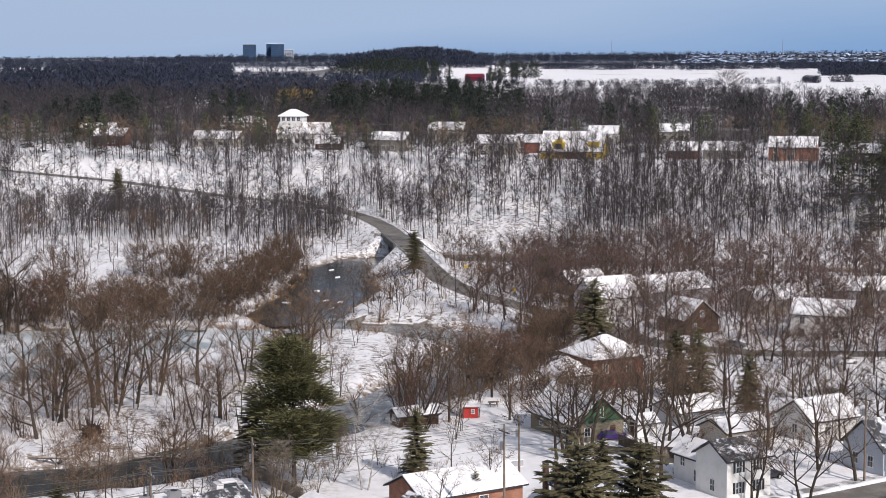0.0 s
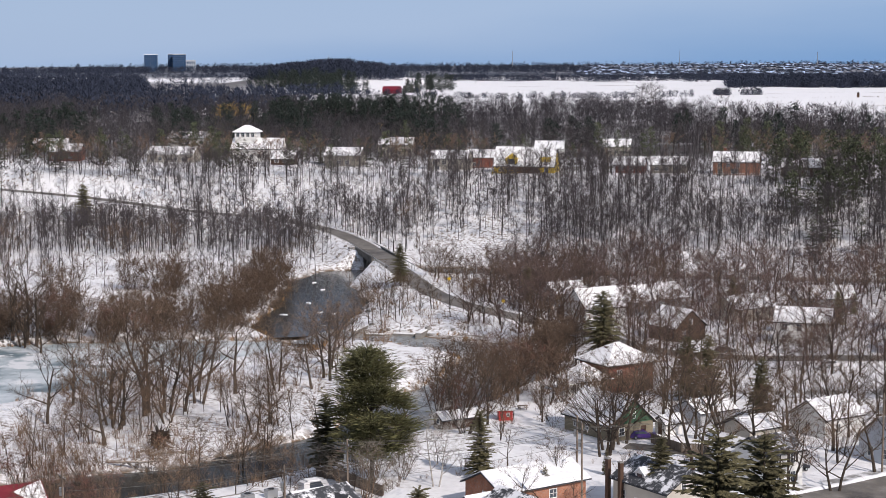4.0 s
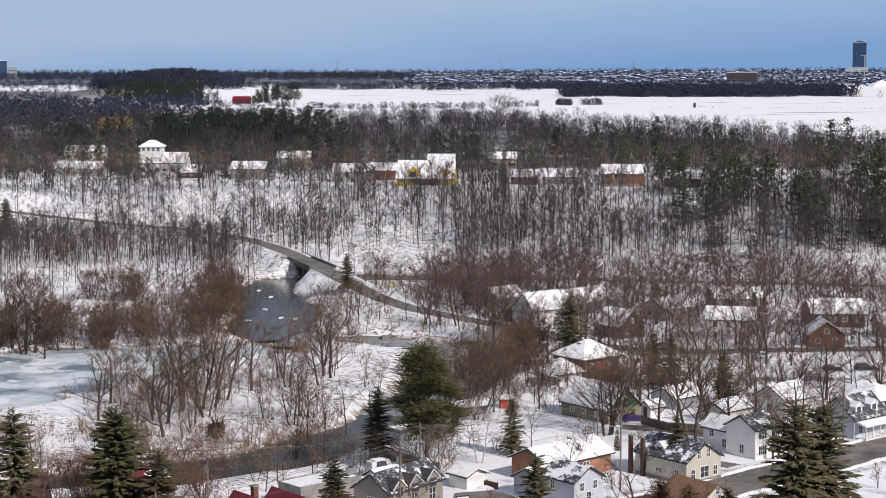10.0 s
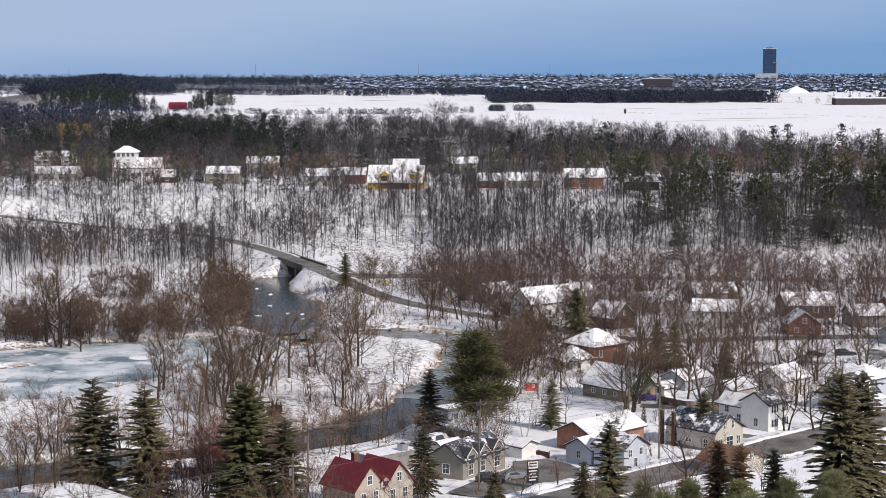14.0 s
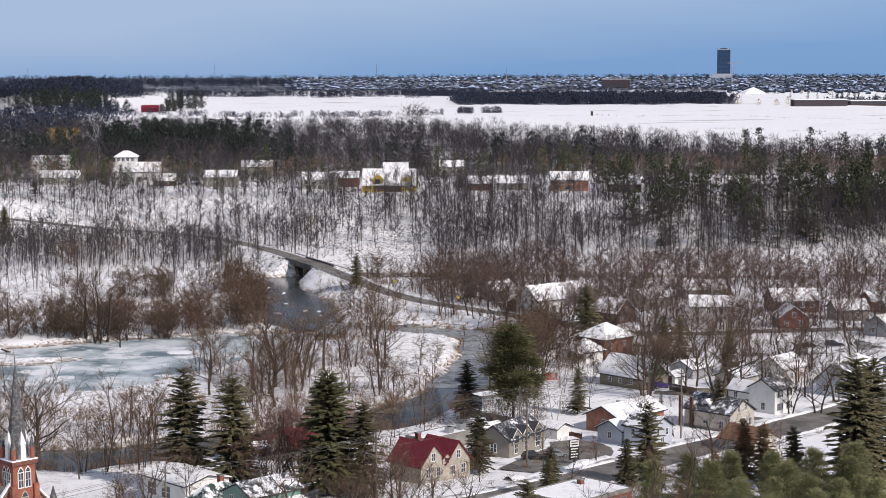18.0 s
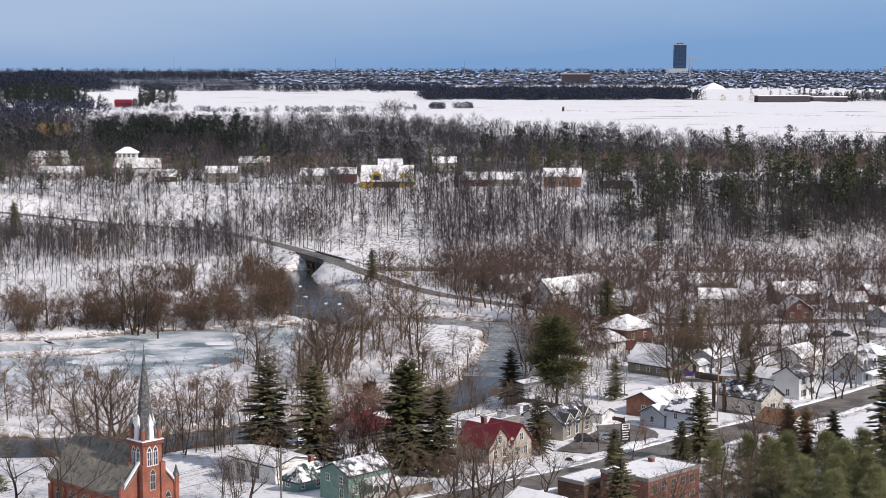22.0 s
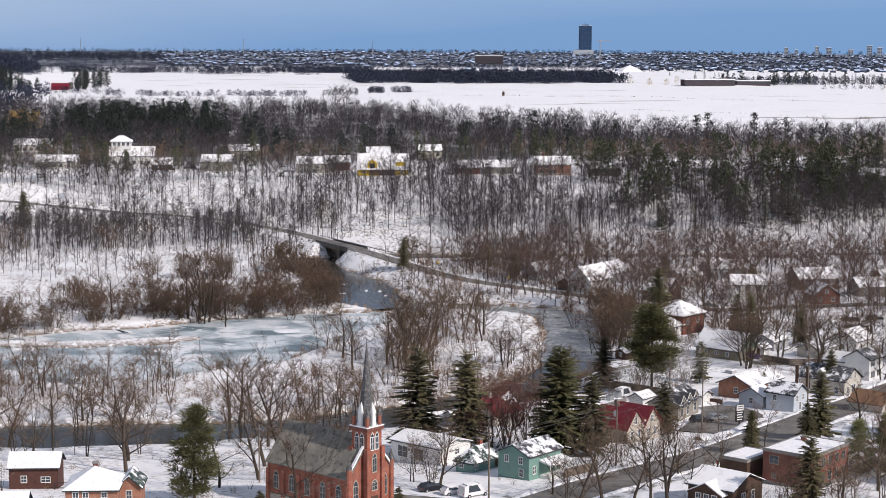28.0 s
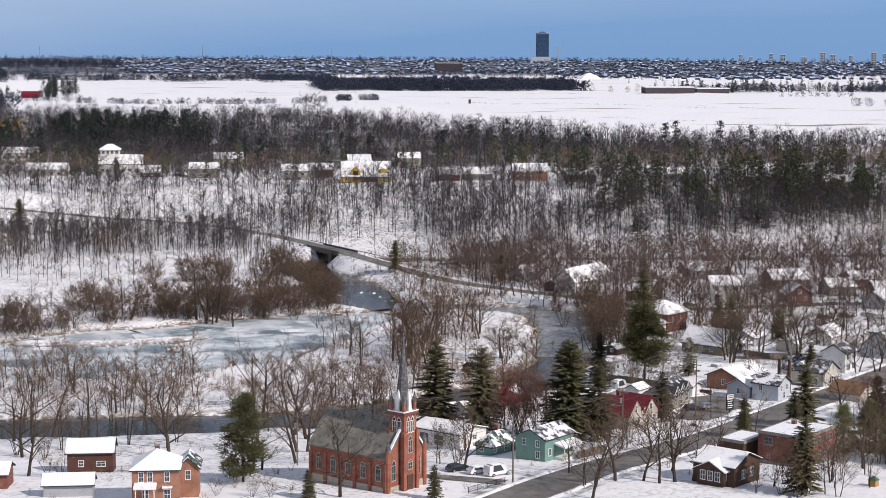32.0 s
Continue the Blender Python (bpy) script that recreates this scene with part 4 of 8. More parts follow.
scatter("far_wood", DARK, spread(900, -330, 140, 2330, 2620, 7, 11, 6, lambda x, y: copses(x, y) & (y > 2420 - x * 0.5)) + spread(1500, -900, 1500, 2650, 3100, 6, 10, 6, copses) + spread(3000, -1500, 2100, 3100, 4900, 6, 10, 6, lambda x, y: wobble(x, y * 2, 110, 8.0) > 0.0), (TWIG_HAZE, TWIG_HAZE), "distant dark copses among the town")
scatter("hedgerow", DARK, spread(190, -200, 40, 1562, 1578, 3.5, 7, 6, lambda x, y: wobble(x, y, 12, 3.0) > -0.5) + spread(40, 58, 72, 1636, 1652, 5, 8, 6) + spread(30, 82, 100, 1640, 1652, 5, 8, 6) + spread(60, 560, 1100, 1720, 1760, 6, 10, 6) + spread(6, 530, 640, 1455, 1475, 8, 11, 6) + spread(60, -330, -190, 1600, 1650, 5, 9, 6), (TWIG_FAR, TWIG_HAZE), "hedgerow trees between the snowy fields", "hedge")
scatter("field_trees", GREAT, spread(6, 2, 24, 1340, 1370, 15, 20, 5) + spread(9, -120, 20, 1330, 1400, 9, 14, 5), (BARK, TWIG_FAR), "round-crowned bare trees at the edge of the snowy field", "trees")
scatter("ridge_pines", PINES, spread(60, -190, -92, 978, 1045, 15, 21, 5) + spread(90, -400, -312, 1690, 1880, 15, 22, 5) + spread(22, -250, -215, 1790, 1880, 15, 20, 5) + spread(34, -335, -272, 1655, 1715, 11, 17, 5) + spread(7, -238, -225, 1690, 1730, 11, 16, 5) + spread(60, -230, -90, 860, 980, 11, 17, 5, clumped) + spread(50, -340, -60, 800, 1050, 12, 18, 5, lambda x, y: wobble(x, y, 30, 9.0) > 0.3) + spread(20, -320, -230, 780, 960, 12, 18, 5, clumped) + spread(20, -90, 70, 770, 900, 12, 18, 5, clumped) + spread(6, 40, 130, 770, 960, 12, 19, 5, clumped) + spread(8, 120, 300, 800, 880, 13, 19, 5, clumped), (BARK_FAR, RIDGEPINE), "dark green pines behind the ridge houses")
scatter("garden_pines", PINES, spread(50, -300, 120, 715, 800, 9, 16, 5, ridge_keep), (BARK, SLOPEPINE), "olive green pines among the ridge houses")
scatter("slope_pines", PINES, spread(100, 76, 215, 622, 722, 12, 20, 5, lambda x, y: (wobble(x, y, 16, 4.0) > -0.05) & (y < crest(x) + 25)) + spread(16, 215, 320, 640, 720, 12, 19, 5), (BARK, SLOPEPINE), "green pines on the snowy slope")
scatter("slope_firs", FIRS, spread(44, 76, 200, 600, 705, 9, 16, 4, lambda x, y: wobble(x, y, 16, 1.0) > 0.1) + spread(60, -300, 110, 716, 800, 9, 15, 4, ridge_keep) + spread(3, -190, -150, 650, 690, 10, 14, 4), (BARK, SLOPEPINE), "dark green firs on the slope")
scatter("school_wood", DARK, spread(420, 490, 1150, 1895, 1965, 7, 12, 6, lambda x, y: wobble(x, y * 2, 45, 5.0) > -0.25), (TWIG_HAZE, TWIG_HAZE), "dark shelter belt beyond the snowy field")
scatter("belt_pines", PINES, spread(90, 500, 1150, 1885, 1950, 11, 17, 5, lambda x, y: wobble(x, y * 2, 38, 2.0) > -0.1), (BARK_FAR, RIDGEPINE), "dark pines beside the school beyond the field")
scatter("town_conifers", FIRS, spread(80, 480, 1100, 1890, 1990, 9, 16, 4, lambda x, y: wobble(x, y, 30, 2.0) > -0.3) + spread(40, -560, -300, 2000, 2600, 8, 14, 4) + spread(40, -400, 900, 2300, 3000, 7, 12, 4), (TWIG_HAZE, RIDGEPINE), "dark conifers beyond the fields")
scatter("bridge_trees", BROAD, spread(150, -40, 24, 468, 575, 6, 12, 6, lambda x, y: dry(x, y, 3.0)), (BARK, TWIG), "bare trees and saplings beside the bridge road")
scatter("bridge_brush", SHRUB, spread(230, -46, 30, 452, 580, 2, 5, 5, lambda x, y: dry(x, y, 1.0)), (TWIG, BRUSH), "brown brush beside the river and road", "brush")
scatter("village_brush", SHRUB, spread(420, -5, 150, 318, 560, 1, 3.8, 5, lambda x, y: dry(x, y, 1.0) & (np.hypot(x - 28, y - 338) > 14)), (TWIG, TWIG_RED), "low bare garden bushes", "brush")
scatter("willows", SMALL, [(-216, 1010, gz(-216, 1010), 17, 0, 0), (-223, 1012, gz(-223, 1012), 16, 1, 1), (-209, 1014, gz(-209, 1014), 16, 2, 2), (-219, 1006, gz(-219, 1006), 15, 2, 3), (-176, 985, gz(-176, 985), 9, 2, 3), (-120, 960, gz(-120, 960), 8, 2, 4)] + spread(8, 395, 520, 1900, 1960, 8, 11, 5), (BRUSH, WILLOW), "yellow bare willows", "willow")

# ---- single trees: kind, then places as x, y, height ----
STANDING = {
    "b": [(-23.9, 188.6, 15), (-27.1, 187.9, 13), (-29.4, 190.5, 12), (-41, 186.9, 9), (15.5, 196.6, 14), (-85.2, 186.9, 15), (37.3, 339.5, 17), (55.6, 336.1, 15), (74.4, 364, 13), (36.5, 258.4, 12), (-87, 268, 16), (-90, 226, 15), (-84, 223, 13), (-21, 213, 11), (-15, 213.5, 10), (-41, 200, 8), (39, 348, 13), (47, 342, 12), (61, 346, 13), (-144.5, 248.5, 16), (-133.5, 256.9, 13), (39.6, 344.2, 17.1), (45.2, 375.7, 11), (76.1, 364.7, 14.5), (-42, 178.3, 12.8), (-21.4, 198.8, 13.9), (-11.8, 202.7, 11), (4.8, 185.3, 12.2), (22.9, 207.5, 13.5), (36.5, 335.7, 15.1), (55.2, 331.9, 16.8), (52.2, 362, 14.2), (41, 403.3, 11.6), (72.2, 361.3, 11.1), (51.7, 407.5, 11.1), (18.3, 378.3, 10.3), (37.7, 336.2, 14.1), (51.1, 350.6, 12.1), (-99.8, 436.2, 19.8), (-101.6, 434.2, 17.8), (-27.2, 434.8, 11), (57.3, 446.9, 12), (79, 481.1, 11.7), (61.3, 477.4, 11.7), (64.9, 316.6, 12.4), (71.7, 318.5, 13.9), (-94.7, 297.4, 17.6), (-92.6, 298.9, 18.3), (-140.2, 275.7, 15), (-133.6, 298.3, 14), (-114.7, 244.1, 18), (-85, 262.6, 19), (-141, 220.1, 15), (-34.4, 191.4, 15), (-148.1, 271.8, 14), (-120.4, 300.2, 13), (-59, 210.5, 12), (-97.2, 217, 12), (-48.3, 364.1, 18), (-53.3, 358.1, 16), (-45.1, 384.2, 16), (-21.6, 397.2, 15), (-62.8, 351.7, 14), (-23.3, 356.2, 12), (-94.7, 427.2, 12), (-64.2, 367.5, 14), (-49, 352.7, 14), (-42.1, 366.3, 15), (62, 372, 14), (58, 388, 13), (70, 384, 13), (84, 372, 14), (92, 362, 13), (97, 384, 13), (46, 398, 13), (50, 418, 14), (64, 424, 14), (78, 416, 12), (14, 452, 12), (22, 446, 13), (36, 440, 13), (4, 470, 12), (-114.9, 256.8, 18), (-143.8, 268, 18.5), (-39, 188.7, 13.5), (-48.2, 361.8, 22), (-41.6, 372.9, 18.5), (-37.2, 382.9, 17), (-29.6, 386.7, 12.5), (-25.2, 411.9, 17), (-51.3, 352.6, 15.5), (-45.3, 364.7, 20), (-102.6, 438.3, 21), (-105.8, 437.7, 19.5), (-19.9, 326.4, 12), (-23.5, 400, 14), (-33, 398, 14), (52.1, 327.1, 19.8), (66, 347.9, 13.5), (73.2, 344.9, 13.3), (58, 375.9, 11.4), (42, 367.8, 9.3), (46.9, 366.2, 9.7), (54.5, 365.3, 9.1), (71.3, 371.8, 9.2), (76.9, 370.4, 9.6), (64.7, 366.2, 9.1), (-87.2, 244.6, 24)],
    "n": [(-22.5, 246, 8), (-6, 249.5, 8), (-30.5, 265.5, 11), (1.2, 173.9, 11), (-60.9, 206.1, 8), (-63.6, 215.3, 8), (-70.8, 303.3, 14), (-68.7, 276.3, 13), (-94.7, 274.3, 11), (-92.6, 273.8, 10), (-13.9, 315.5, 12), (-95, 297, 10), (-75, 277, 12), (-68, 278, 11), (-128, 296, 12), (-130, 262, 14), (-135, 263, 11), (-113, 264, 14), (-23, 225, 8), (6, 259, 9), (19, 344, 9), (-137.1, 258.9, 14.2), (-123.6, 261.5, 15.9), (-99.8, 267.9, 8.2), (-69.8, 305.4, 13.1), (-64.7, 307.2, 11.5), (-61.9, 305.3, 10.8), (76.6, 355.4, 12.3), (-60.8, 208, 9.7), (-63, 214.5, 7.7), (-20.5, 189.3, 11.6), (8.3, 236.3, 9.7), (44.8, 482.4, 9.8), (19.1, 361.7, 7.4), (-69.1, 422.7, 11.5), (22.7, 324.9, 7.8), (31.4, 307.7, 10.1), (4.5, 371.6, 9.9), (61.6, 416.5, 9.9), (82.1, 424.7, 8.9), (73.4, 423.9, 8.9), (-74.5, 274.8, 12.1), (-79, 275.5, 14.3), (-74.6, 304.8, 12), (-65.5, 281.5, 12.8), (-115.6, 341.9, 6.8), (-61, 229.2, 7.6), (-127.9, 298.3, 12), (-112.4, 322.3, 11), (-108.3, 315.3, 11), (-69.4, 305.1, 13), (-63, 307.3, 13), (-60, 252.2, 10), (-54.6, 234.1, 11), (-52.1, 275, 10), (-91.5, 297.6, 10), (-139.7, 322.9, 10), (-123.9, 315.7, 10), (-118.2, 300.8, 11), (-73.1, 309.5, 10), (-99.9, 299.6, 9), (-75.1, 303.1, 12), (-67.2, 281.2, 13), (-147.2, 309, 12), (-131.8, 329.3, 10), (-30, 354, 11), (-19.8, 341.6, 12), (-13.5, 352.2, 11), (-17.3, 349.1, 9), (-47.3, 385.2, 11), (-33.6, 385.6, 9), (-26.9, 392.1, 9), (-62.1, 377.3, 10), (-67.8, 376.8, 10), (-29.8, 334.1, 7), (-12.8, 385.3, 9), (-15.2, 313.3, 12), (-25.1, 356.1, 9), (-10.3, 368.2, 9), (-9.6, 379.9, 9), (7.2, 186.8, 9), (13.4, 190.9, 10), (20.7, 201.2, 10), (-0.3, 176.1, 9), (3.5, 181, 8), (16.5, 187, 9), (10, 180, 10), (-12.5, 178, 7), (24, 196, 9), (-22.8, 355.7, 10.3), (-19.9, 357.4, 8)],
    "w": [(-49.4, 349.3, 16), (-41.7, 355.5, 15)],
    "r": [(-36, 266.5, 7), (-32.5, 269, 7), (-29.5, 273, 8), (-27, 276, 7), (-24.5, 258, 5), (-19.5, 244.5, 5), (-9, 246.5, 5), (-14.5, 242.5, 4.5), (-4.8, 184.3, 8), (-7.5, 183, 7), (-1.5, 186, 7), (-29.7, 224.6, 6), (-25, 222, 5), (-20, 218.5, 6), (4.9, 328.3, 8), (31.3, 226.4, 8), (-106.4, 192.1, 4), (-100.4, 189.4, 4.5), (-97.1, 188.8, 4.5), (-24.3, 270, 7), (-36.3, 282.3, 12.3), (-30.5, 287.3, 10.2), (-29, 281.8, 9.7), (13.6, 390.2, 14.3), (16.8, 386, 12), (32.2, 238.9, 12.3), (40, 249.3, 12.1), (-78.3, 301.2, 13.9), (-52, 286.1, 9.9), (-94.6, 439.7, 15.4), (-74.9, 437.7, 10.7), (-86.8, 443.7, 10.3), (12.4, 348.8, 11), (22.2, 385.6, 11.3), (8.6, 414.4, 11.3), (68.7, 538.3, 10.5), (-40, 252, 15), (-43, 249, 13), (-46, 256, 13), (-36, 250, 12), (-41, 260, 12), (-20, 247, 9), (-37.5, 246, 15.5), (-41.5, 244.5, 14.5), (-38, 256.5, 15), (-34.5, 248.5, 13), (-46, 246, 11)],
    "d": [(-36.5, 291, 14), (-31, 292, 12.5), (-42, 292, 13), (-37, 286, 11), (-70, 281, 9), (-112, 276, 10), (-146, 252, 11), (-140, 247, 9), (-52, 291, 9), (-24, 303, 8), (-26.5, 228, 6.5), (-24.8, 224, 5.5), (-21.1, 230.1, 6), (-27.3, 243, 6), (-24, 236.5, 5.5), (-18.5, 233.5, 5), (-5.6, 175.2, 12), (-3.2, 177.3, 11), (-8.2, 176.8, 8), (7.3, 358.7, 17), (10.3, 353, 18), (12.8, 348, 16), (5.5, 365, 16), (9, 371, 17), (13, 379, 16), (-134.7, 219, 6.5), (-137, 217.8, 5.5), (-48, 317.4, 8.7), (-44.3, 319.2, 8.3), (-50.5, 329, 9.1), (-56.2, 332, 10.1), (-49.4, 337.4, 8.4), (-42.8, 343, 7.6), (-53, 342, 9), (36, 376.1, 11), (39.7, 385.4, 10)],
    "g": [(6.5, 294.1, 12.3), (3.7, 313.3, 7.8), (-3.6, 314, 6.7), (1.1, 312.3, 7), (4.3, 316.3, 6.7), (7.9, 315.1, 6.2), (0, 322.5, 5.6), (-1.2, 317, 6), (4.5, 303, 7.5), (1.2, 304.5, 7), (8.5, 304, 7.5)],
    "s": [(-90.4, 187.7, 4.5), (4.1, 231.4, 7), (-90.9, 186.2, 5.3), (-69.2, 182.4, 6.3), (18.2, 240.1, 8.8), (88.8, 494.1, 5.7), (59.3, 499.5, 8.8), (-180.8, 681.5, 16), (4.7, 233.4, 8.6), (46.7, 303.3, 10.5), (53.1, 384.2, 12.5), (3.2, 538.2, 6.8), (-5.7, 258.5, 11.6), (22.5, 244.5, 14.2), (53.9, 229.5, 23.6), (58.4, 235, 22.8), (48, 246, 9.5), (-30.5, 525, 11.5), (32.3, 407, 17.5), (6.6, 505.6, 10.5), (83.6, 477, 8.4), (-4.6, 318.6, 12.5), (19.2, 318, 10.2), (-4.4, 176, 14), (-26.1, 236.6, 16), (49.3, 384.8, 12.3), (62.4, 368.5, 11.1), (-57.6, 254.5, 21.5), (-48.6, 248.8, 20)],
    "f": [(-32, 238.2, 21)],
    "q": [(-101.3, 204, 16.0)],
    "p": [(4.6, 308.5, 20.3)],
    "c": [(38, 322.4, 4.1), (30.5, 303.7, 5.6), (28.5, 306.6, 4.1)],
    "o": [(32.2, 234.2, 7.3), (39.0, 244.5, 11.2), (43.0, 246.5, 10.2)],
    "k": [(13.6, 311.4, 13.6)],
    "h": [(27.5, 194, 10), (32, 193, 10), (37, 193, 10.5), (41, 192, 10), (46, 191, 10), (30, 186, 9), (36, 185, 10), (40.5, 186, 9), (18.1, 212.7, 9.6), (23.5, 212.4, 10.5), (29.8, 211.9, 10.9), (36.1, 211.2, 10.9), (42.3, 210.5, 11.3), (48.4, 209.7, 12.2), (24.7, 201.6, 11.4), (35.8, 200.3, 11.3), (44.3, 199.2, 11.7)],
}
NEAR = [hardwood(200 + k, 14.0, 0.22, 0.40, 7, 4, 3, 6, 0.024, 0.0016, 0.085, stems=1 + (k % 3 == 2), fan=0.22, rise=0.6, crook=0.13, top=0.74) for k in range(7)]
SLIM = [hardwood(220 + k, 11.0, 0.22, 0.30, 7, 4, 2, 7, 0.014, 0.0017, 0.09, stems=1 + (k % 2), fan=0.2, rise=0.9, crook=0.09, top=0.8) for k in range(6)]
DENSE = [hardwood(240 + k, 11.0, 0.10, 0.27, 4, 3, 2, 5, 0.017, 0.0018, 0.10, stems=5, fan=0.6, rise=0.9, crook=0.12, top=0.8) for k in range(4)]
SPRUCE = [conifer(260 + k, 15.0, 3.9, 44, 13, 0.12, droop=0.3, blades=42, ragged=0.62, fine=0.40, full=0.43) for k in range(4)]
BROADFIR = [conifer(340 + k, 15.0, 4.5, 46, 15, 0.09, droop=0.15, blades=58, ragged=0.45, fine=0.37, full=0.42) for k in range(2)]
OLDPINE = [pine_tree(280 + k, 16.0, 4.6, 80, 300, 0.28, 0.27, 0.5, 1.2) for k in range(3)]
BUSHPINE = [pine_tree(290 + k, 11.0, 4.2, 230, 130, 0.05, 0.26, tuft=0.62) for k in range(2)]
WILLOWS = [hardwood(310 + k, 15.0, 0.12, 0.40, 5, 4, 3, 5, 0.028, 0.0017, 0.10, stems=3, fan=0.6, rise=0.5, crook=0.16, top=0.72) for k in range(2)]
OPENPINE = [pine_tree(320 + k, 13.0, 3.8, 95, 200, 0.10, 0.30, 0.7) for k in range(2)]
CEDAR = [conifer(300, 5.0, 0.85, 20, 10, 0.0, droop=-0.8, blades=6)]
KINDS = {
    "b": (NEAR, 14, BARK, TWIG, "tree", "tall bare hardwood tree with a wide crown", ("trunk", "crown")),
    "n": (SLIM, 11, BARK, TWIG, "tree", "slim bare young hardwood tree", ("trunk", "crown")),
    "r": (DENSE, 11, BARK, TWIG_RED, "shrub", "dense reddish-brown bare shrub clump", ("trunk", "crown")),
    "d": (DENSE, 11, BARK, TWIG, "shrub", "dense grey-brown bare shrub clump", ("trunk", "crown")),
    "g": (DENSE, 11, TWIG, PALETWIG, "shrub", "dense pale grey bare shrub clump", ("trunk", "crown")),
    "w": (WILLOWS, 17, BARK, TWIG, "tree", "large bare brown willow on the island", ("trunk", "crown")),
    "k": (SLIM, 11, BIRCH, BIRCH, "tree", "pale bare white birch tree", ("trunk", "crown")),
    "s": (SPRUCE, 15, BARK, NEEDLE, "spruce", "dark green spruce tree with drooping branches", ("trunk", "crown")),
    "f": (BROADFIR, 15, BARK, PINE, "fir", "ragged dark green fir tree", ("trunk", "crown")),
    "p": (OLDPINE, 16, BARK, PINE, "pine", "broad dark green pine tree", ("trunk", "crown")),
    "q": (OPENPINE, 13, BARK, PINE, "pine", "open ragged green pine beside the church", ("trunk", "crown")),
    "h": (BUSHPINE, 11, BARK, YOUNGPINE, "pine", "bushy olive-green pine tree", ("trunk", "crown")),
    "o": (SPRUCE, 15, BARK, BRUSH, "spruce", "browning spruce beside the street", ("trunk", "crown")),
    "c": (CEDAR, 5, BARK, NEEDLE, "cedar", "narrow dark green cedar tree", ("trunk", "crown")),
}
tree_rng = random.Random(77)
MADE = {}


def plant(kind, x, y, h):
    forms, size, ma, mb, cat, label, names = KINDS[kind]
    k = tree_rng.randrange(len(forms))
    if (kind, k) not in MADE:
        e = as_thing({"r": "shrub", "d": "shrub", "g": "shrub", "s": "spruce_tree", "f": "fir_tree", "p": "pine_tree", "q": "pine_tree", "h": "pine_tree", "o": "spruce_tree", "c": "cedar_tree"}.get(kind, "bare_tree"), forms[k], ma, mb, label, cat, names)
        tagged(e, group={"b": "bare trees", "n": "young trees", "s": "spruces"}.get(kind, ""))
        MADE[kind, k] = e
    else:
        e = copy_thing(MADE[kind, k], Matrix())
    s = h / size
    e.matrix_basis = pose(x, y, gz(x, y) - 0.1, 0, 0, tree_rng.uniform(0, 360)) @ Matrix.Diagonal((s, s, s, 1))
    return e


for _kind, _rows in STANDING.items():
    for _x, _y, _h in _rows:
        plant(_kind, _x, _y, _h)
# ---- building blocks ----
def poly(name, verts, faces, mat, parent=None, label="", smooth_faces=False):
    me = bpy.data.meshes.new(name)
    me.from_pydata([tuple(v) for v in verts], [], [tuple(f) for f in faces])
    me.materials.append(mat)
    if smooth_faces:
        me.polygons.foreach_set("use_smooth", np.ones(len(me.polygons), bool))
    me.update()
    o = new(name, me)
    if parent is not None:
        o.parent = parent
    return tagged(o, label) if label else o


BOX_FACES = [(0, 3, 2, 1), (4, 5, 6, 7), (0, 1, 5, 4), (1, 2, 6, 5), (2, 3, 7, 6), (3, 0, 4, 7)]


def box_data(x0, x1, y0, y1, z0, z1):
    return [(x0, y0, z0), (x1, y0, z0), (x1, y1, z0), (x0, y1, z0), (x0, y0, z1), (x1, y0, z1), (x1, y1, z1), (x0, y1, z1)]


def boxes(name, rows, mat, parent=None, label=""):
    """One mesh of several blocks (x0, x1, y0, y1, z0, z1)."""
    V, F = [], []
    for r in rows:
        F += [tuple(i + len(V) for i in f) for f in BOX_FACES]
        V += box_data(*r)
    return poly(name, V, F, mat, parent, label)


def block(name, x0, x1, y0, y1, z0, z1, mat, parent=None, label="", bevel=0.0):
    if bevel <= 0:
        return boxes(name, [(x0, x1, y0, y1, z0, z1)], mat, parent, label)
    bm = bmesh.new()
    vs = [bm.verts.new(v) for v in box_data(x0, x1, y0, y1, z0, z1)]
    for f in BOX_FACES:
        bm.faces.new([vs[i] for i in f])
    bmesh.ops.bevel(bm, geom=bm.edges[:], offset=bevel, segments=2, affect="EDGES")
    me = bpy.data.meshes.new(name)
    bm.to_mesh(me)
    bm.free()
    me.materials.append(mat)
    o = new(name, me)
    if parent is not None:
        o.parent = parent
    return tagged(o, label) if label else o


def prism(name, n, r0, r1, z0, z1, mat, parent=None, at=(0, 0), turn=0.0, label="", cap=True):
    V = [(at[0] + math.cos(turn + 2 * math.pi * k / n) * r, at[1] + math.sin(turn + 2 * math.pi * k / n) * r, z) for r, z in ((r0, z0), (r1, z1)) for k in range(n)]
    F = [(k, (k + 1) % n, n + (k + 1) % n, n + k) for k in range(n)]
    if cap:
        F += [tuple(range(n))[::-1], tuple(range(n, 2 * n))]
    return poly(name, V, F, mat, parent, label)


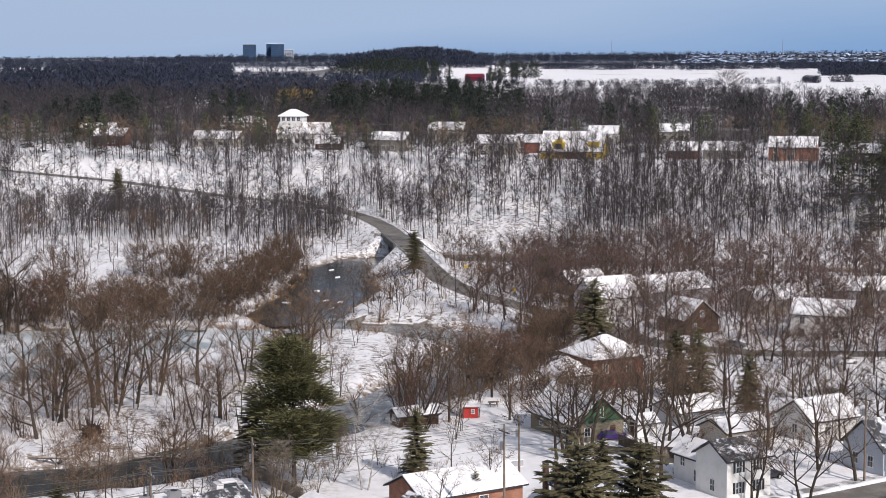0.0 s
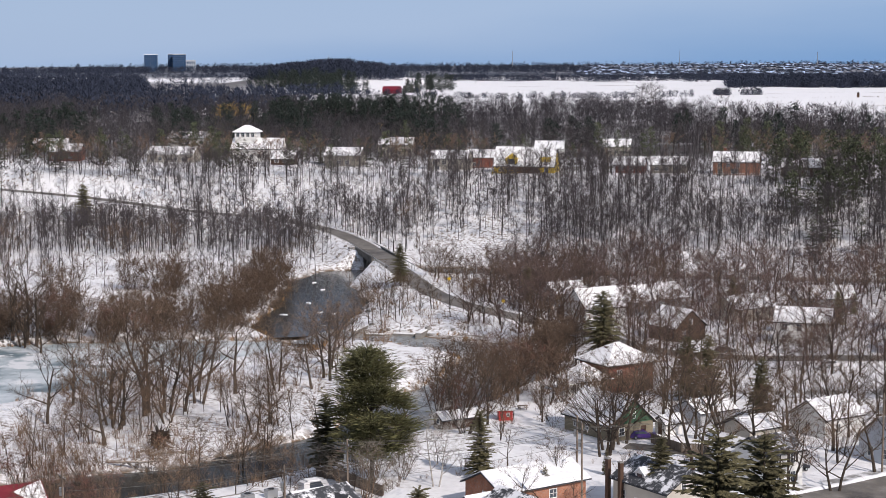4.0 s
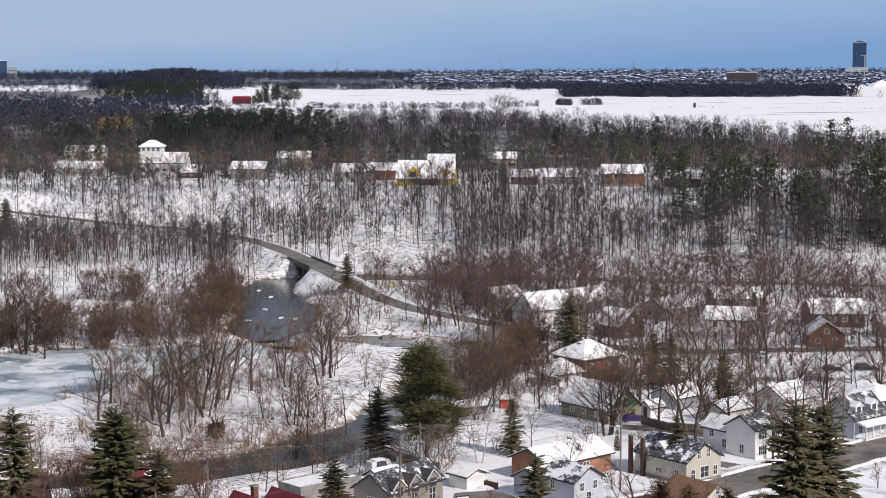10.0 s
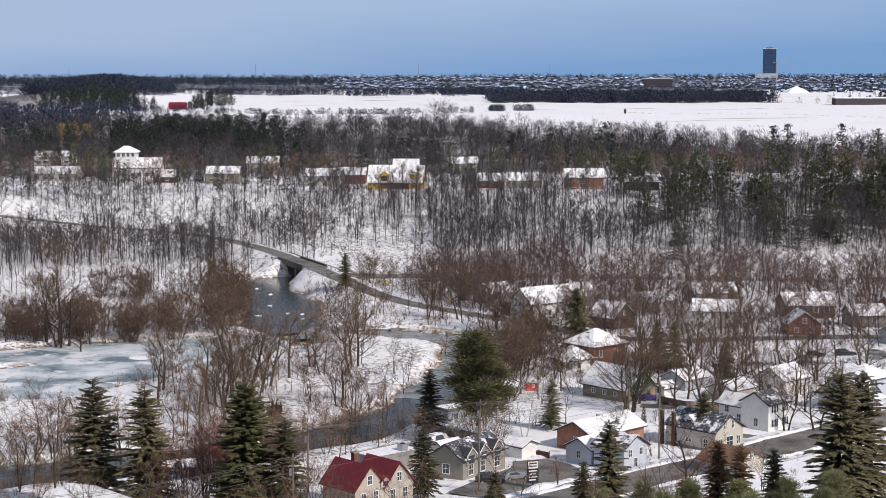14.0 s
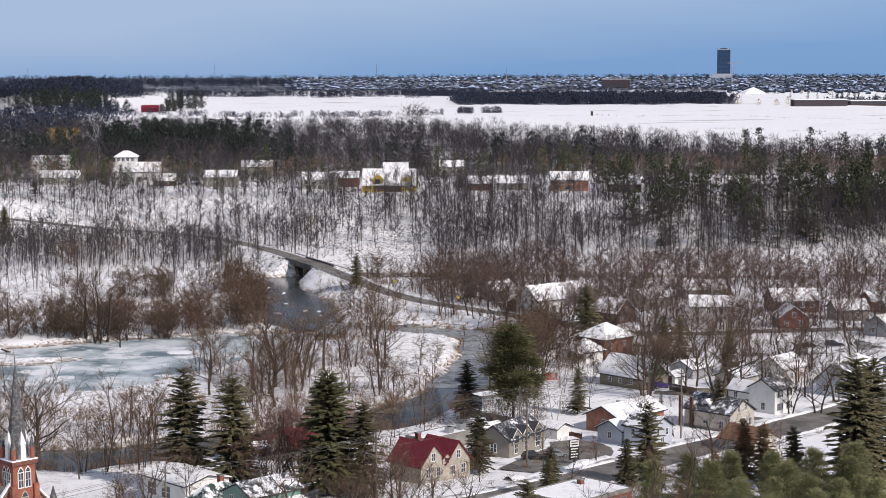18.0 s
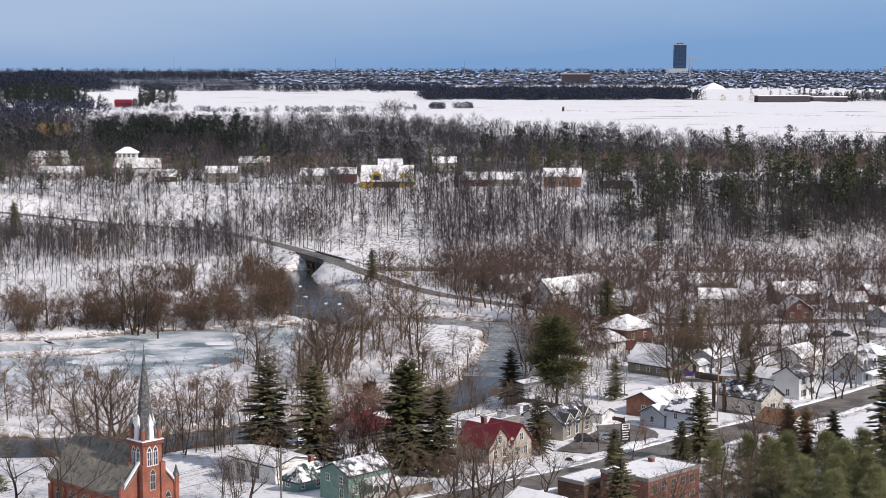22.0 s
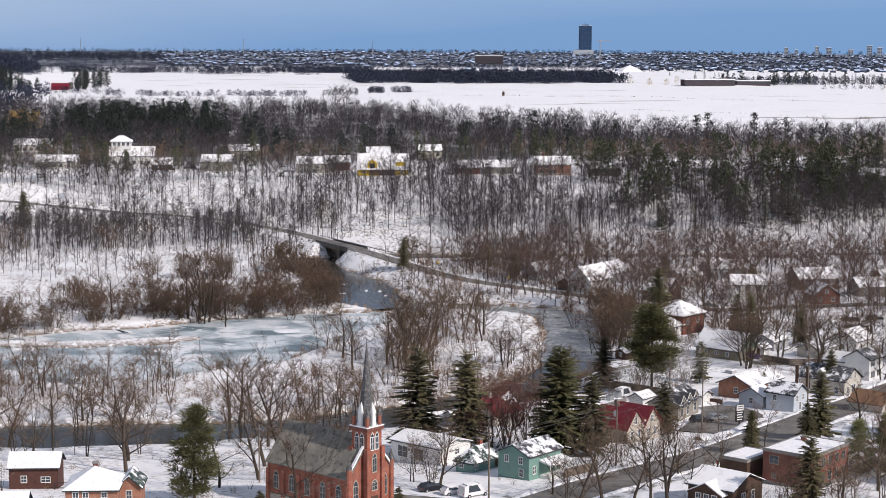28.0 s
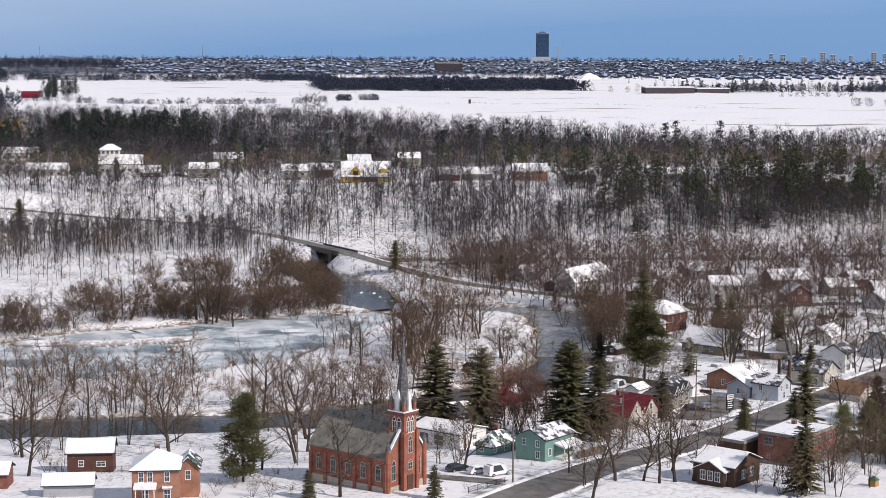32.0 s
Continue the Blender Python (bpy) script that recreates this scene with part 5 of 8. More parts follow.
def window(parent, face, w, d, u, z, ww=1.0, wh=1.5, frame_mat=None, bars=1, name="window", arched=False, proud=0.06):
    """A framed window on a wall of a house of size w by d: face W is x = 0, S is y = 0, E is x = w, N is y = d; u along it, z its sill."""
    t = 0.11

    def place(a, b, c):       # along, up, out
        if face == "S":
            return (a, -c, b)
        if face == "W":
            return (-c, d - a, b)
        if face == "E":
            return (w + c, a, b)
        return (w - a, d + c, b)

    def slab(rows):
        V, F = [], []
        for a0, a1, b0, b1, c0, c1 in rows:
            s = len(V)
            V += [place(a, b, c) for c in (c0, c1) for b in (b0, b1) for a in (a0, a1)]
            F += [tuple(s + i for i in f) for f in ((0, 1, 3, 2), (4, 6, 7, 5), (0, 4, 5, 1), (2, 3, 7, 6), (0, 2, 6, 4), (1, 5, 7, 3))]
        return V, F

    a0, a1 = u - ww / 2, u + ww / 2
    xs, zs = [a0 - t, a0], [z - t * 1.3, z, z + wh / 2 - 0.03, z + wh / 2 + 0.03, z + wh, z + wh + t]
    for k in range(1, bars + 1):
        c = a0 + (a1 - a0) * k / (bars + 1)
        xs += [c - 0.03, c + 0.03]
    xs += [a1, a1 + t]
    nx, nz = len(xs) - 1, len(zs) - 1
    V = [place(a, b, c) for c in (proud, -0.05) for b in zs for a in xs]
    F, half = [], (nx + 1) * (nz + 1)

    def solid(i, k):
        return 0 <= i < nx and 0 <= k < nz and (i % 2 == 0 or k % 2 == 0)
    for i in range(nx):
        for k in range(nz):
            if solid(i, k):
                q = [k * (nx + 1) + i, k * (nx + 1) + i + 1, (k + 1) * (nx + 1) + i + 1, (k + 1) * (nx + 1) + i]
                F.append(tuple(q))
                for m, (di, dk) in enumerate(((0, -1), (1, 0), (0, 1), (-1, 0))):
                    if not solid(i + di, k + dk):
                        p0, p1 = q[m], q[(m + 1) % 4]
                        F.append((p0, p0 + half, p1 + half, p1))
    if arched:
        s = len(V)
        top = wh * 0.42
        V += [place(a, b, proud) for a, b in ((a0 - t, z + wh + t), (a0 + 0.02, z + wh + top * 0.6), (u, z + wh + top + t), (a1 - 0.02, z + wh + top * 0.6), (a1 + t, z + wh + t), (a1, z + wh + t), (a1 - 0.12, z + wh + top * 0.5), (u, z + wh + top - t), (a0 + 0.12, z + wh + top * 0.5), (a0, z + wh + t))]
        F += [(s, s + 1, s + 8, s + 9), (s + 1, s + 2, s + 7, s + 8), (s + 2, s + 3, s + 6, s + 7), (s + 3, s + 4, s + 5, s + 6)]
    o = poly(name, V, F, frame_mat or WHITE, parent)
    V, F = slab([(a0, a1, z, z + wh, -0.05, proud - 0.035)])
    if arched:
        s = len(V)
        V += [place(a, b, proud - 0.035) for a, b in ((a0, z + wh + t), (a1, z + wh + t), (a1 - 0.12, z + wh + top * 0.5), (u, z + wh + top - t), (a0 + 0.12, z + wh + top * 0.5))]
        F += [(s, s + 1, s + 2, s + 3, s + 4)]
    poly("pane", V, F, GLASS, o)
    return o


def slab_pair(w, d, h, rh, along, over, thick, up=0.0, inset=0.0):
    """Two sloping slabs of a gable roof with its ridge along x or y."""
    V, F = [], []
    length, span = (w, d) if along == "x" else (d, w)
    k = rh / (span / 2)
    e = over - inset
    for side in (0, 1):
        s = len(V)
        low, mid = (-e, span / 2) if side == 0 else (span + e, span / 2)
        zl, zm = h - e * k + up, h + rh + up
        for a in (-e, length + e):
            for c, z in ((low, zl), (mid, zm), (mid, zm + thick), (low, zl + thick)):
                V.append((a, c, z) if along == "x" else (c, a, z))
        F += [tuple(s + i for i in f) for f in ((0, 1, 2, 3), (4, 7, 6, 5), (0, 4, 5, 1), (1, 5, 6, 2), (2, 6, 7, 3), (3, 7, 4, 0))]
    return V, F


def hip_data(w, d, h, rh, over, thick, up=0.0, inset=0.0):
    e = over - inset
    k = rh / (min(w, d) / 2)
    z = h - e * k + up
    if w >= d:
        r0, r1 = (d / 2, d / 2), (w - d / 2, d / 2)
    else:
        r0, r1 = (w / 2, w / 2), (w / 2, d - w / 2)
    top = h + rh + up
    V = [(-e, -e, z), (w + e, -e, z), (w + e, d + e, z), (-e, d + e, z)]
    V += [(x, y, q + thick) for x, y, q in V]
    V += [(r0[0], r0[1], top + thick), (r1[0] + 0.001, r1[1] + 0.001, top + thick)]
    F = [(0, 3, 2, 1), (0, 1, 5, 4), (1, 2, 6, 5), (2, 3, 7, 6), (3, 0, 4, 7)]
    if w >= d:
        F += [(4, 5, 9, 8), (5, 6, 9), (6, 7, 8, 9), (7, 4, 8)]
    else:
        F += [(4, 5, 8), (5, 6, 9, 8), (6, 7, 9), (7, 4, 8, 9)]
    return V, F


def patchy(name, dark, amount):
    """Snow lying over a roof, worn through to the shingles in patches."""
    return material(name, (0.82, 0.83, 0.86), 0.75, spots=[(dark, 0.45, amount, 0.03), ((0.7, 0.71, 0.74), 1.6, 0.62, 0.1)], bump=0.05, bump_scale=2.0)


PATCH_DARK = patchy("patchy_snow_on_charcoal_shingles", (0.05, 0.053, 0.06), 0.50)
PATCH_LIGHT = patchy("thin_snow_on_charcoal_shingles", (0.05, 0.053, 0.06), 0.43)
PATCH_GREEN = patchy("patchy_snow_on_green_shingles", (0.03, 0.055, 0.045), 0.48)


def place(ob, x, y, rot, z=None):
    ob.matrix_basis = pose(x, y, gz(x, y) if z is None else z, 0, 0, rot)
    return ob


def house(name, x, y, rot, w, d, h, rh, roof, wall_mat, roof_mat, label, wins=(), snow=SNOW_ROOF, over=0.45, chimney=None, door=None, z=None, category="house", gable_mat=None, base=None, chimney_mat=None, frame_mat=None, group=""):
    """A house with its near corner at (x, y): w along its own x, d along its own y, h to the eaves, rh the roof's rise; roof: x or y for a gable's ridge, hip or flat."""
    e = place(new(name), x, y, rot, z)
    tagged(e, label, category, group)
    V, F = box_data(0, w, 0, d, -1.6, h), list(BOX_FACES)
    F.pop(1)
    gable = []
    if roof == "x":
        V += [(0, d / 2, h + rh), (w, d / 2, h + rh)]
        if gable_mat is None:
            F += [(4, 8, 7), (5, 6, 9)]
        gable = [[(0, 0, h), (0, d / 2, h + rh), (0, d, h)], [(w, 0, h), (w, d, h), (w, d / 2, h + rh)]]
        F += [(4, 5, 9, 8), (6, 7, 8, 9)]
    elif roof == "y":
        V += [(w / 2, 0, h + rh), (w / 2, d, h + rh)]
        if gable_mat is None:
            F += [(4, 5, 8), (6, 7, 9)]
        gable = [[(0, 0, h), (w, 0, h), (w / 2, 0, h + rh)], [(w, d, h), (0, d, h), (w / 2, d, h + rh)]]
        F += [(4, 8, 9, 7), (5, 6, 9, 8)]
    else:
        F.append((4, 5, 6, 7))
    poly("wall", V, F, wall_mat, e)
    if gable_mat is not None:
        for g in gable:
            n = (0, -0.04, 0) if g[0][1] == g[2][1] == 0 else (0, 0.04, 0) if roof == "y" else (-0.04, 0, 0) if g[0][0] == 0 else (0.04, 0, 0)
            poly("gable", [tuple(a + b for a, b in zip(p, n)) for p in g] + [tuple(a - b for a, b in zip(p, n)) for p in g], [(0, 1, 2), (3, 5, 4), (0, 3, 4, 1), (1, 4, 5, 2), (2, 5, 3, 0)], gable_mat, e)
    if base is not None:
        block("foundation", -0.06, w + 0.06, -0.06, d + 0.06, -1.7, 0.35, base, e)
    if roof in ("x", "y"):
        V, F = slab_pair(w, d, h, rh, roof, over, 0.16)
        r = poly("roof", V, F, roof_mat, e)
        if snow is not None:
            V, F = slab_pair(w, d, h, rh, roof, over, 0.14, 0.165, 0.06)
            poly("snow_layer", V, F, snow, r)
    elif roof == "hip":
        V, F = hip_data(w, d, h, rh, over, 0.16)
        r = poly("roof", V, F, roof_mat, e)
        if snow is not None:
            V, F = hip_data(w, d, h, rh, over, 0.14, 0.165, 0.06)
            poly("snow_layer", V, F, snow, r)
    else:
        r = boxes("roof", [(-0.1, w + 0.1, -0.1, 0.2, h - 0.1, h + 0.45), (-0.1, w + 0.1, d - 0.2, d + 0.1, h - 0.1, h + 0.45), (-0.1, 0.2, 0.2, d - 0.2, h - 0.1, h + 0.45), (w - 0.2, w + 0.1, 0.2, d - 0.2, h - 0.1, h + 0.45)], roof_mat, e, "flat roof parapet")
        if snow is not None:
            block("snow_layer", 0.2, w - 0.2, 0.2, d - 0.2, h - 0.05, h + 0.36, snow, r)
    for row in wins:
        window(e, row[0], w, d, *row[1:], frame_mat=frame_mat)
    if door:
        face, u = door
        if face == "S":
            dd = (u - 0.5, u + 0.5, -0.06, 0.02, 0, 2.1)
        else:
            dd = (-0.06, 0.02, d - u - 0.5, d - u + 0.5, 0, 2.1)
        o = block("door", *dd, DARKWOOD, e)
        k = (dd[1] - 0.18, dd[1] - 0.1, -0.11, -0.05, 1.0, 1.1) if face == "S" else (-0.11, -0.05, dd[2] + 0.1, dd[2] + 0.18, 1.0, 1.1)
        block("door_handle", *k, STEEL, o)
    if chimney:
        cx, cy, top = chimney
        o = block("chimney", cx - 0.4, cx + 0.4, cy - 0.4, cy + 0.4, h * 0.5, top, chimney_mat or BRICK_DARK, e)
        block("chimney_cap", cx - 0.5, cx + 0.5, cy - 0.5, cy + 0.5, top, top + 0.18, CONCRETE, o)
    return e


def porch(parent, x0, x1, y0, y1, h, mat=None, posts=3, snow=True, floor=0.4):
    """A lean-to porch: deck, posts and a snowy roof."""
    mat = mat or WHITE
    block("porch_deck", x0, x1, y0, y1, -1.2, floor, mat, parent)
    r = poly("porch_roof", [(x0 - 0.25, y0 - 0.25, h), (x1 + 0.25, y0 - 0.25, h), (x1 + 0.25, y1, h + 0.5), (x0 - 0.25, y1, h + 0.5), (x0 - 0.25, y0 - 0.25, h + 0.18), (x1 + 0.25, y0 - 0.25, h + 0.18), (x1 + 0.25, y1, h + 0.68), (x0 - 0.25, y1, h + 0.68)], BOX_FACES, mat, parent)
    if snow:
        poly("snow_layer", [(x0 - 0.2, y0 - 0.2, h + 0.185), (x1 + 0.2, y0 - 0.2, h + 0.185), (x1 + 0.2, y1, h + 0.685), (x0 - 0.2, y1, h + 0.685), (x0 - 0.2, y0 - 0.2, h + 0.34), (x1 + 0.2, y0 - 0.2, h + 0.34), (x1 + 0.2, y1, h + 0.84), (x0 - 0.2, y1, h + 0.84)], BOX_FACES, SNOW_ROOF, r)
    for k in range(posts):
        u = x0 + 0.12 + (x1 - x0 - 0.24) * k / max(1, posts - 1)
        block("porch_post", u - 0.08, u + 0.08, y0 + 0.02, y0 + 0.18, floor, h + 0.05, mat, parent)


def dormer(parent, x, y, z, w, depth, h, face="W", wall=None, roof=None):
    """A small gabled dormer on a roof, looking out along -x (W) or -y (S)."""
    wall, roof = wall or WHITE, roof or SHINGLE

    def turn(a, b, c):       # across, back, up
        return (x + b, y - a, z + c) if face == "W" else (x + a, y + b, z + c)
    V = [turn(*p) for p in ((-w / 2, 0, 0), (w / 2, 0, 0), (w / 2, depth, 0), (-w / 2, depth, 0), (-w / 2, 0, h), (w / 2, 0, h), (w / 2, depth, h), (-w / 2, depth, h), (0, 0, h + w * 0.4), (0, depth, h + w * 0.4))]
    o = poly("dormer", V, [(0, 1, 5, 8, 4), (1, 2, 6, 5), (3, 0, 4, 7), (2, 3, 7, 9, 6), (4, 8, 9, 7), (5, 6, 9, 8)], wall, parent)
    e = 0.18
    V = [turn(*p) for p in ((-w / 2 - e, -e, h - e * 0.8), (0, -e, h + w * 0.4), (0, depth, h + w * 0.4), (-w / 2 - e, depth, h - e * 0.8), (w / 2 + e, -e, h - e * 0.8), (w / 2 + e, depth, h - e * 0.8))]
    V += [(a, b, c + 0.14) for a, b, c in V]
    poly("dormer_roof", V, [(0, 3, 2, 1), (1, 2, 5, 4), (6, 7, 8, 9), (7, 10, 11, 8), (0, 1, 7, 6), (1, 4, 10, 7), (0, 6, 9, 3), (4, 5, 11, 10)], roof, o)
    V = [turn(*p) for p in ((-w * 0.28, -0.05, 0.25), (w * 0.28, -0.05, 0.25), (w * 0.28, -0.05, h - 0.05), (-w * 0.28, -0.05, h - 0.05))]
    V += [turn(*p) for p in ((-w * 0.28, 0.02, 0.25), (w * 0.28, 0.02, 0.25), (w * 0.28, 0.02, h - 0.05), (-w * 0.28, 0.02, h - 0.05))]
    poly("pane", V, [(0, 1, 2, 3), (0, 4, 5, 1), (1, 5, 6, 2), (2, 6, 7, 3), (3, 7, 4, 0)], GLASS, o)
    return o

# ---- bridge parts, weir ----
block("deck", -14, 16, -4.6, 4.6, -0.9, 0.12, OLDCONCRETE, bridge, "weathered concrete deck")
block("roadway", -14, 16, -3.6, 3.6, 0.125, 0.16, ROAD, bridge, "grey asphalt roadway")
for _s in (-1, 1):
    block("parapet", -14, 16, _s * 4.3 - 0.2, _s * 4.3 + 0.2, 0.125, 0.75, OLDCONCRETE, bridge)
    block("guard_rail", -26, 40, _s * 3.95 - 0.05, _s * 3.95 + 0.05, 0.6, 0.9, STEEL, bridge, "galvanised steel guard rail")
    for _k in range(17):
        block("rail_post", -25.5 + _k * 4, -25.36 + _k * 4, _s * 4.0 - 0.07, _s * 4.0 + 0.07, -1.5, 0.75, STEEL, bridge)
for _x in (-9, 7):
    block("abutment", _x, _x + 2, -4.4, 4.4, -7.0, -0.5, OLDCONCRETE, bridge)
for _y in (-3, 0, 3):
    block("girder", -13, 15, _y - 0.25, _y + 0.25, -1.7, -0.9, OLDCONCRETE, bridge)

weir = place(new("weir"), -20, 461, -8, 0)
tagged(weir, "broken concrete weir with snow on its slabs", "weir")
for _x0, _x1, _y0, _y1, _z in ((-10, -8.6, -3.5, 5, 1.5), (-8.5, 1.5, 3.6, 5.0, 0.9), (-1, 4.5, 0.5, 2.2, 0.55), (5.5, 7.0, -2, 4.0, 1.3), (7.2, 13.5, 1.5, 3.0, 0.8), (-7.5, -2.5, -0.8, 0.6, 0.4)):
    _o = block("slab", _x0, _x1, _y0, _y1, -1.5, _z, CONCRETE, weir, bevel=0.08)
    block("snow_layer", _x0 + 0.1, _x1 - 0.1, _y0 + 0.1, _y1 - 0.1, _z, _z + 0.22, SNOW_ROOF, _o, bevel=0.08)
# ---- church ----
CR = 42.0
church = place(new("church"), -76.7, 188.2, CR)
tagged(church, "red brick gothic church with a grey slate roof and spire", "church")
_w, _d, _h, _rh = 10.2, 18.6, 6.3, 5.9
poly("nave_wall", box_data(0, _w, 0, _d, -1.5, _h) + [(_w / 2, 0, _h + _rh), (_w / 2, _d, _h + _rh)], [(0, 3, 2, 1), (0, 1, 5, 8, 4), (1, 2, 6, 5), (2, 3, 7, 9, 6), (3, 0, 4, 7), (4, 8, 9, 7), (5, 6, 9, 8)], BRICK, church)
_V, _F = slab_pair(_w, _d, _h, _rh, "y", 0.3, 0.18)
c_roof = poly("nave_roof", _V, _F, SLATE, church, "worn grey slate roof with dark stains")
for _x0, _x1, _s in ((-0.15, _w / 2, 1), (_w + 0.15, _w / 2, -1)):
    poly("gable_coping", [(_x0, -0.2, _h + 0.15), (_x1, -0.2, _h + _rh + 0.35), (_x1, 0.25, _h + _rh + 0.35), (_x0, 0.25, _h + 0.15), (_x0, -0.2, _h + 0.55), (_x1, -0.2, _h + _rh + 0.8), (_x1, 0.25, _h + _rh + 0.8), (_x0, 0.25, _h + 0.55)], BOX_FACES, SNOW_ROOF, church, "gable coping with snow on it")
for _k in range(6):
    _u = 0.35 + _k * (_d - 0.7) / 5
    block("buttress", -0.45, 0.05, _u - 0.3, _u + 0.3, -1.5, _h - 1.2, BRICK, church)
block("plinth", -0.14, _w + 0.14, -0.14, _d + 0.14, -1.6, 0.9, STONE, church)
block("cornice", -0.16, 0.02, 0, _d, _h - 0.35, _h - 0.05, WHITE, church)
for _k in range(5):
    _u = _d - (0.35 + (_k + 0.5) * (_d - 0.7) / 5)
    window(church, "W", _w, _d, _d - (0.35 + (_k + 0.5) * (_d - 0.7) / 5), 1.9, 1.05, 2.1, frame_mat=STONE, arched=True, bars=1)
    window(church, "W", _w, _d, _d - (0.35 + (_k + 0.5) * (_d - 0.7) / 5), -0.6, 0.9, 0.9, frame_mat=STONE, name="basement_window")
window(church, "S", _w, _d, 1.7, 2.0, 1.0, 2.6, frame_mat=STONE, arched=True)
window(church, "S", _w, _d, 8.6, 2.0, 1.0, 2.6, frame_mat=STONE, arched=True)
# tower at the front
_tx, _ty, _tw, _th = 3.45, -0.95, 3.4, 14.0
tower = poly("tower", box_data(_tx, _tx + _tw, _ty, _ty + _tw, -1.5, _th), BOX_FACES, BRICK, church)
for _x, _y in ((_tx, _ty), (_tx + _tw, _ty), (_tx, _ty + _tw), (_tx + _tw, _ty + _tw)):
    block("tower_buttress", _x - 0.4, _x + 0.4, _y - 0.4, _y + 0.4, -1.5, 10.6, BRICK, tower)
block("tower_cornice", _tx - 0.3, _tx + _tw + 0.3, _ty - 0.3, _ty + _tw + 0.3, _th - 0.55, _th, BRICK_DARK, tower)
block("tower_snow", _tx - 0.32, _tx + _tw + 0.32, _ty - 0.32, _ty + _tw + 0.32, _th + 0.003, _th + 0.14, SNOW_ROOF, tower, "snow on the tower ledge")


def tower_window(face, u, z, ww, wh):
    o = window(tower, face, _tw, _tw, u, z, ww, wh, frame_mat=WHITE if z > 8 else STONE, arched=True)
    o.matrix_basis = pose(_tx, _ty, 0)


for _f in ("W", "S"):
    for _u in (1.15, 2.25):
        tower_window(_f, _u, 10.3, 0.75, 2.0)
    tower_window(_f, 1.7, 6.6, 0.9, 2.2)
tower_window("S", 1.7, 3.6, 1.1, 1.2)
block("church_door", _tx + 0.9, _tx + 2.5, _ty - 0.07, _ty + 0.1, -0.2, 2.6, DARKWOOD, tower)
_cx, _cy = _tx + _tw / 2, _ty + _tw / 2
spire = prism("spire", 8, 1.55, 0.05, _th + 0.15, 27.4, SLATE_DARK, church, (_cx, _cy), math.pi / 8, "tall grey slate spire", cap=False)
prism("finial", 6, 0.05, 0.02, 27.3, 28.4, DARKMETAL, spire, (_cx, _cy))
for _a in range(4):
    _q = _a * math.pi / 2
    _px, _py = _cx + math.cos(_q) * 1.25, _cy + math.sin(_q) * 1.25
    _o = prism("lucarne", 4, 0.62, 0.5, _th + 0.1, _th + 2.2, WHITE, spire, (_px, _py), _q + math.pi / 4, "white louvred spire opening")
    prism("lucarne_roof", 4, 0.66, 0.03, _th + 2.2, _th + 4.0, WHITE, spire, (_px, _py), _q + math.pi / 4)
for _x, _y in ((_tx + 0.25, _ty + 0.25), (_tx + _tw - 0.25, _ty + 0.25), (_tx + 0.25, _ty + _tw - 0.25), (_tx + _tw - 0.25, _ty + _tw - 0.25)):
    _o = prism("pinnacle", 8, 0.34, 0.34, _th, _th + 1.7, BRICK, church, (_x, _y))
    prism("pinnacle_cap", 8, 0.42, 0.02, _th + 1.7, _th + 3.5, SLATE_DARK, _o, (_x, _y))
for _x in (0.1, _w - 0.1):
    _o = prism("corner_turret", 8, 0.45, 0.45, -1.0, _h + 1.4, BRICK, church, (_x, -0.1))
    prism("turret_cap", 8, 0.55, 0.02, _h + 1.4, _h + 3.2, SLATE_DARK, _o, (_x, -0.1))

# ---- village houses near the street ----
_e = house("house", -42.8, 212.5, CR, 9.5, 6.9, 4.3, 1.6, "x", TEAL, SHINGLE, "teal wooden house with patchy snow on a dark roof", [("W", 1.9, 2.75, 0.75, 1.15), ("W", 5.1, 2.75, 0.75, 1.15), ("W", 5.2, 0.5, 0.8, 1.3), ("S", 1.6, 1.0, 0.8, 1.3)], PATCH_DARK, door=None)
porch(_e, 3.2, 9.4, -2.4, 0, 2.4, posts=5)
_e = house("house", -51.1, 223.2, CR, 8.0, 4.2, 1.9, 2.0, "hip", TEAL, SHINGLE, "low teal annex house with snow on its hipped roof", [("W", 1.4, 0.6, 1.0, 0.9), ("S", 0.9, 0.6, 0.7, 0.9), ("S", 4.4, 0.4, 0.8, 1.2)], PATCH_GREEN, door=("S", 6.8), chimney=(5.5, 3.0, 4.9), chimney_mat=BRICK)
house("garage", -55.5, 236.0, CR, 9.0, 12.5, 3.1, 1.1, "y", WHITE, SHINGLE, "long white garage under a snowy low roof", [("S", 5.0, 1.4, 1.2, 0.9), ("W", 3.0, 0.2, 2.4, 2.1, ), ("W", 7.0, 0.2, 2.4, 2.1)], category="garage")
house("barn", -134.0, 224.2, -4, 8.6, 6.0, 3.9, 1.9, "x", BARNWOOD, SHINGLE, "dark red-brown wooden barn with a snowy roof", [("S", 2.6, 1.2, 0.9, 1.1), ("S", 6.4, 1.2, 1.5, 0.9)], category="barn")
_e = house("house", -121.0, 187.6, -4, 8.0, 8.5, 6.0, 2.4, "hip", BRICK_ORANGE, GREENSHINGLE, "orange brick house with a white hipped roof and bay", [("S", 1.6, 3.9, 0.8, 1.6), ("S", 3.1, 3.9, 0.8, 1.6), ("S", 6.0, 3.9, 0.8, 1.6), ("S", 2.3, 0.8, 1.0, 1.6), ("S", 6.0, 0.8, 1.0, 1.6)], chimney=(4.0, 5.5, 8.9))
porch(_e, 0.6, 4.0, -1.6, 0, 2.9, posts=3)
block("snow_ledge", 5.2, 6.9, -0.7, 0, 2.8, 3.1, SNOW_ROOF, _e)
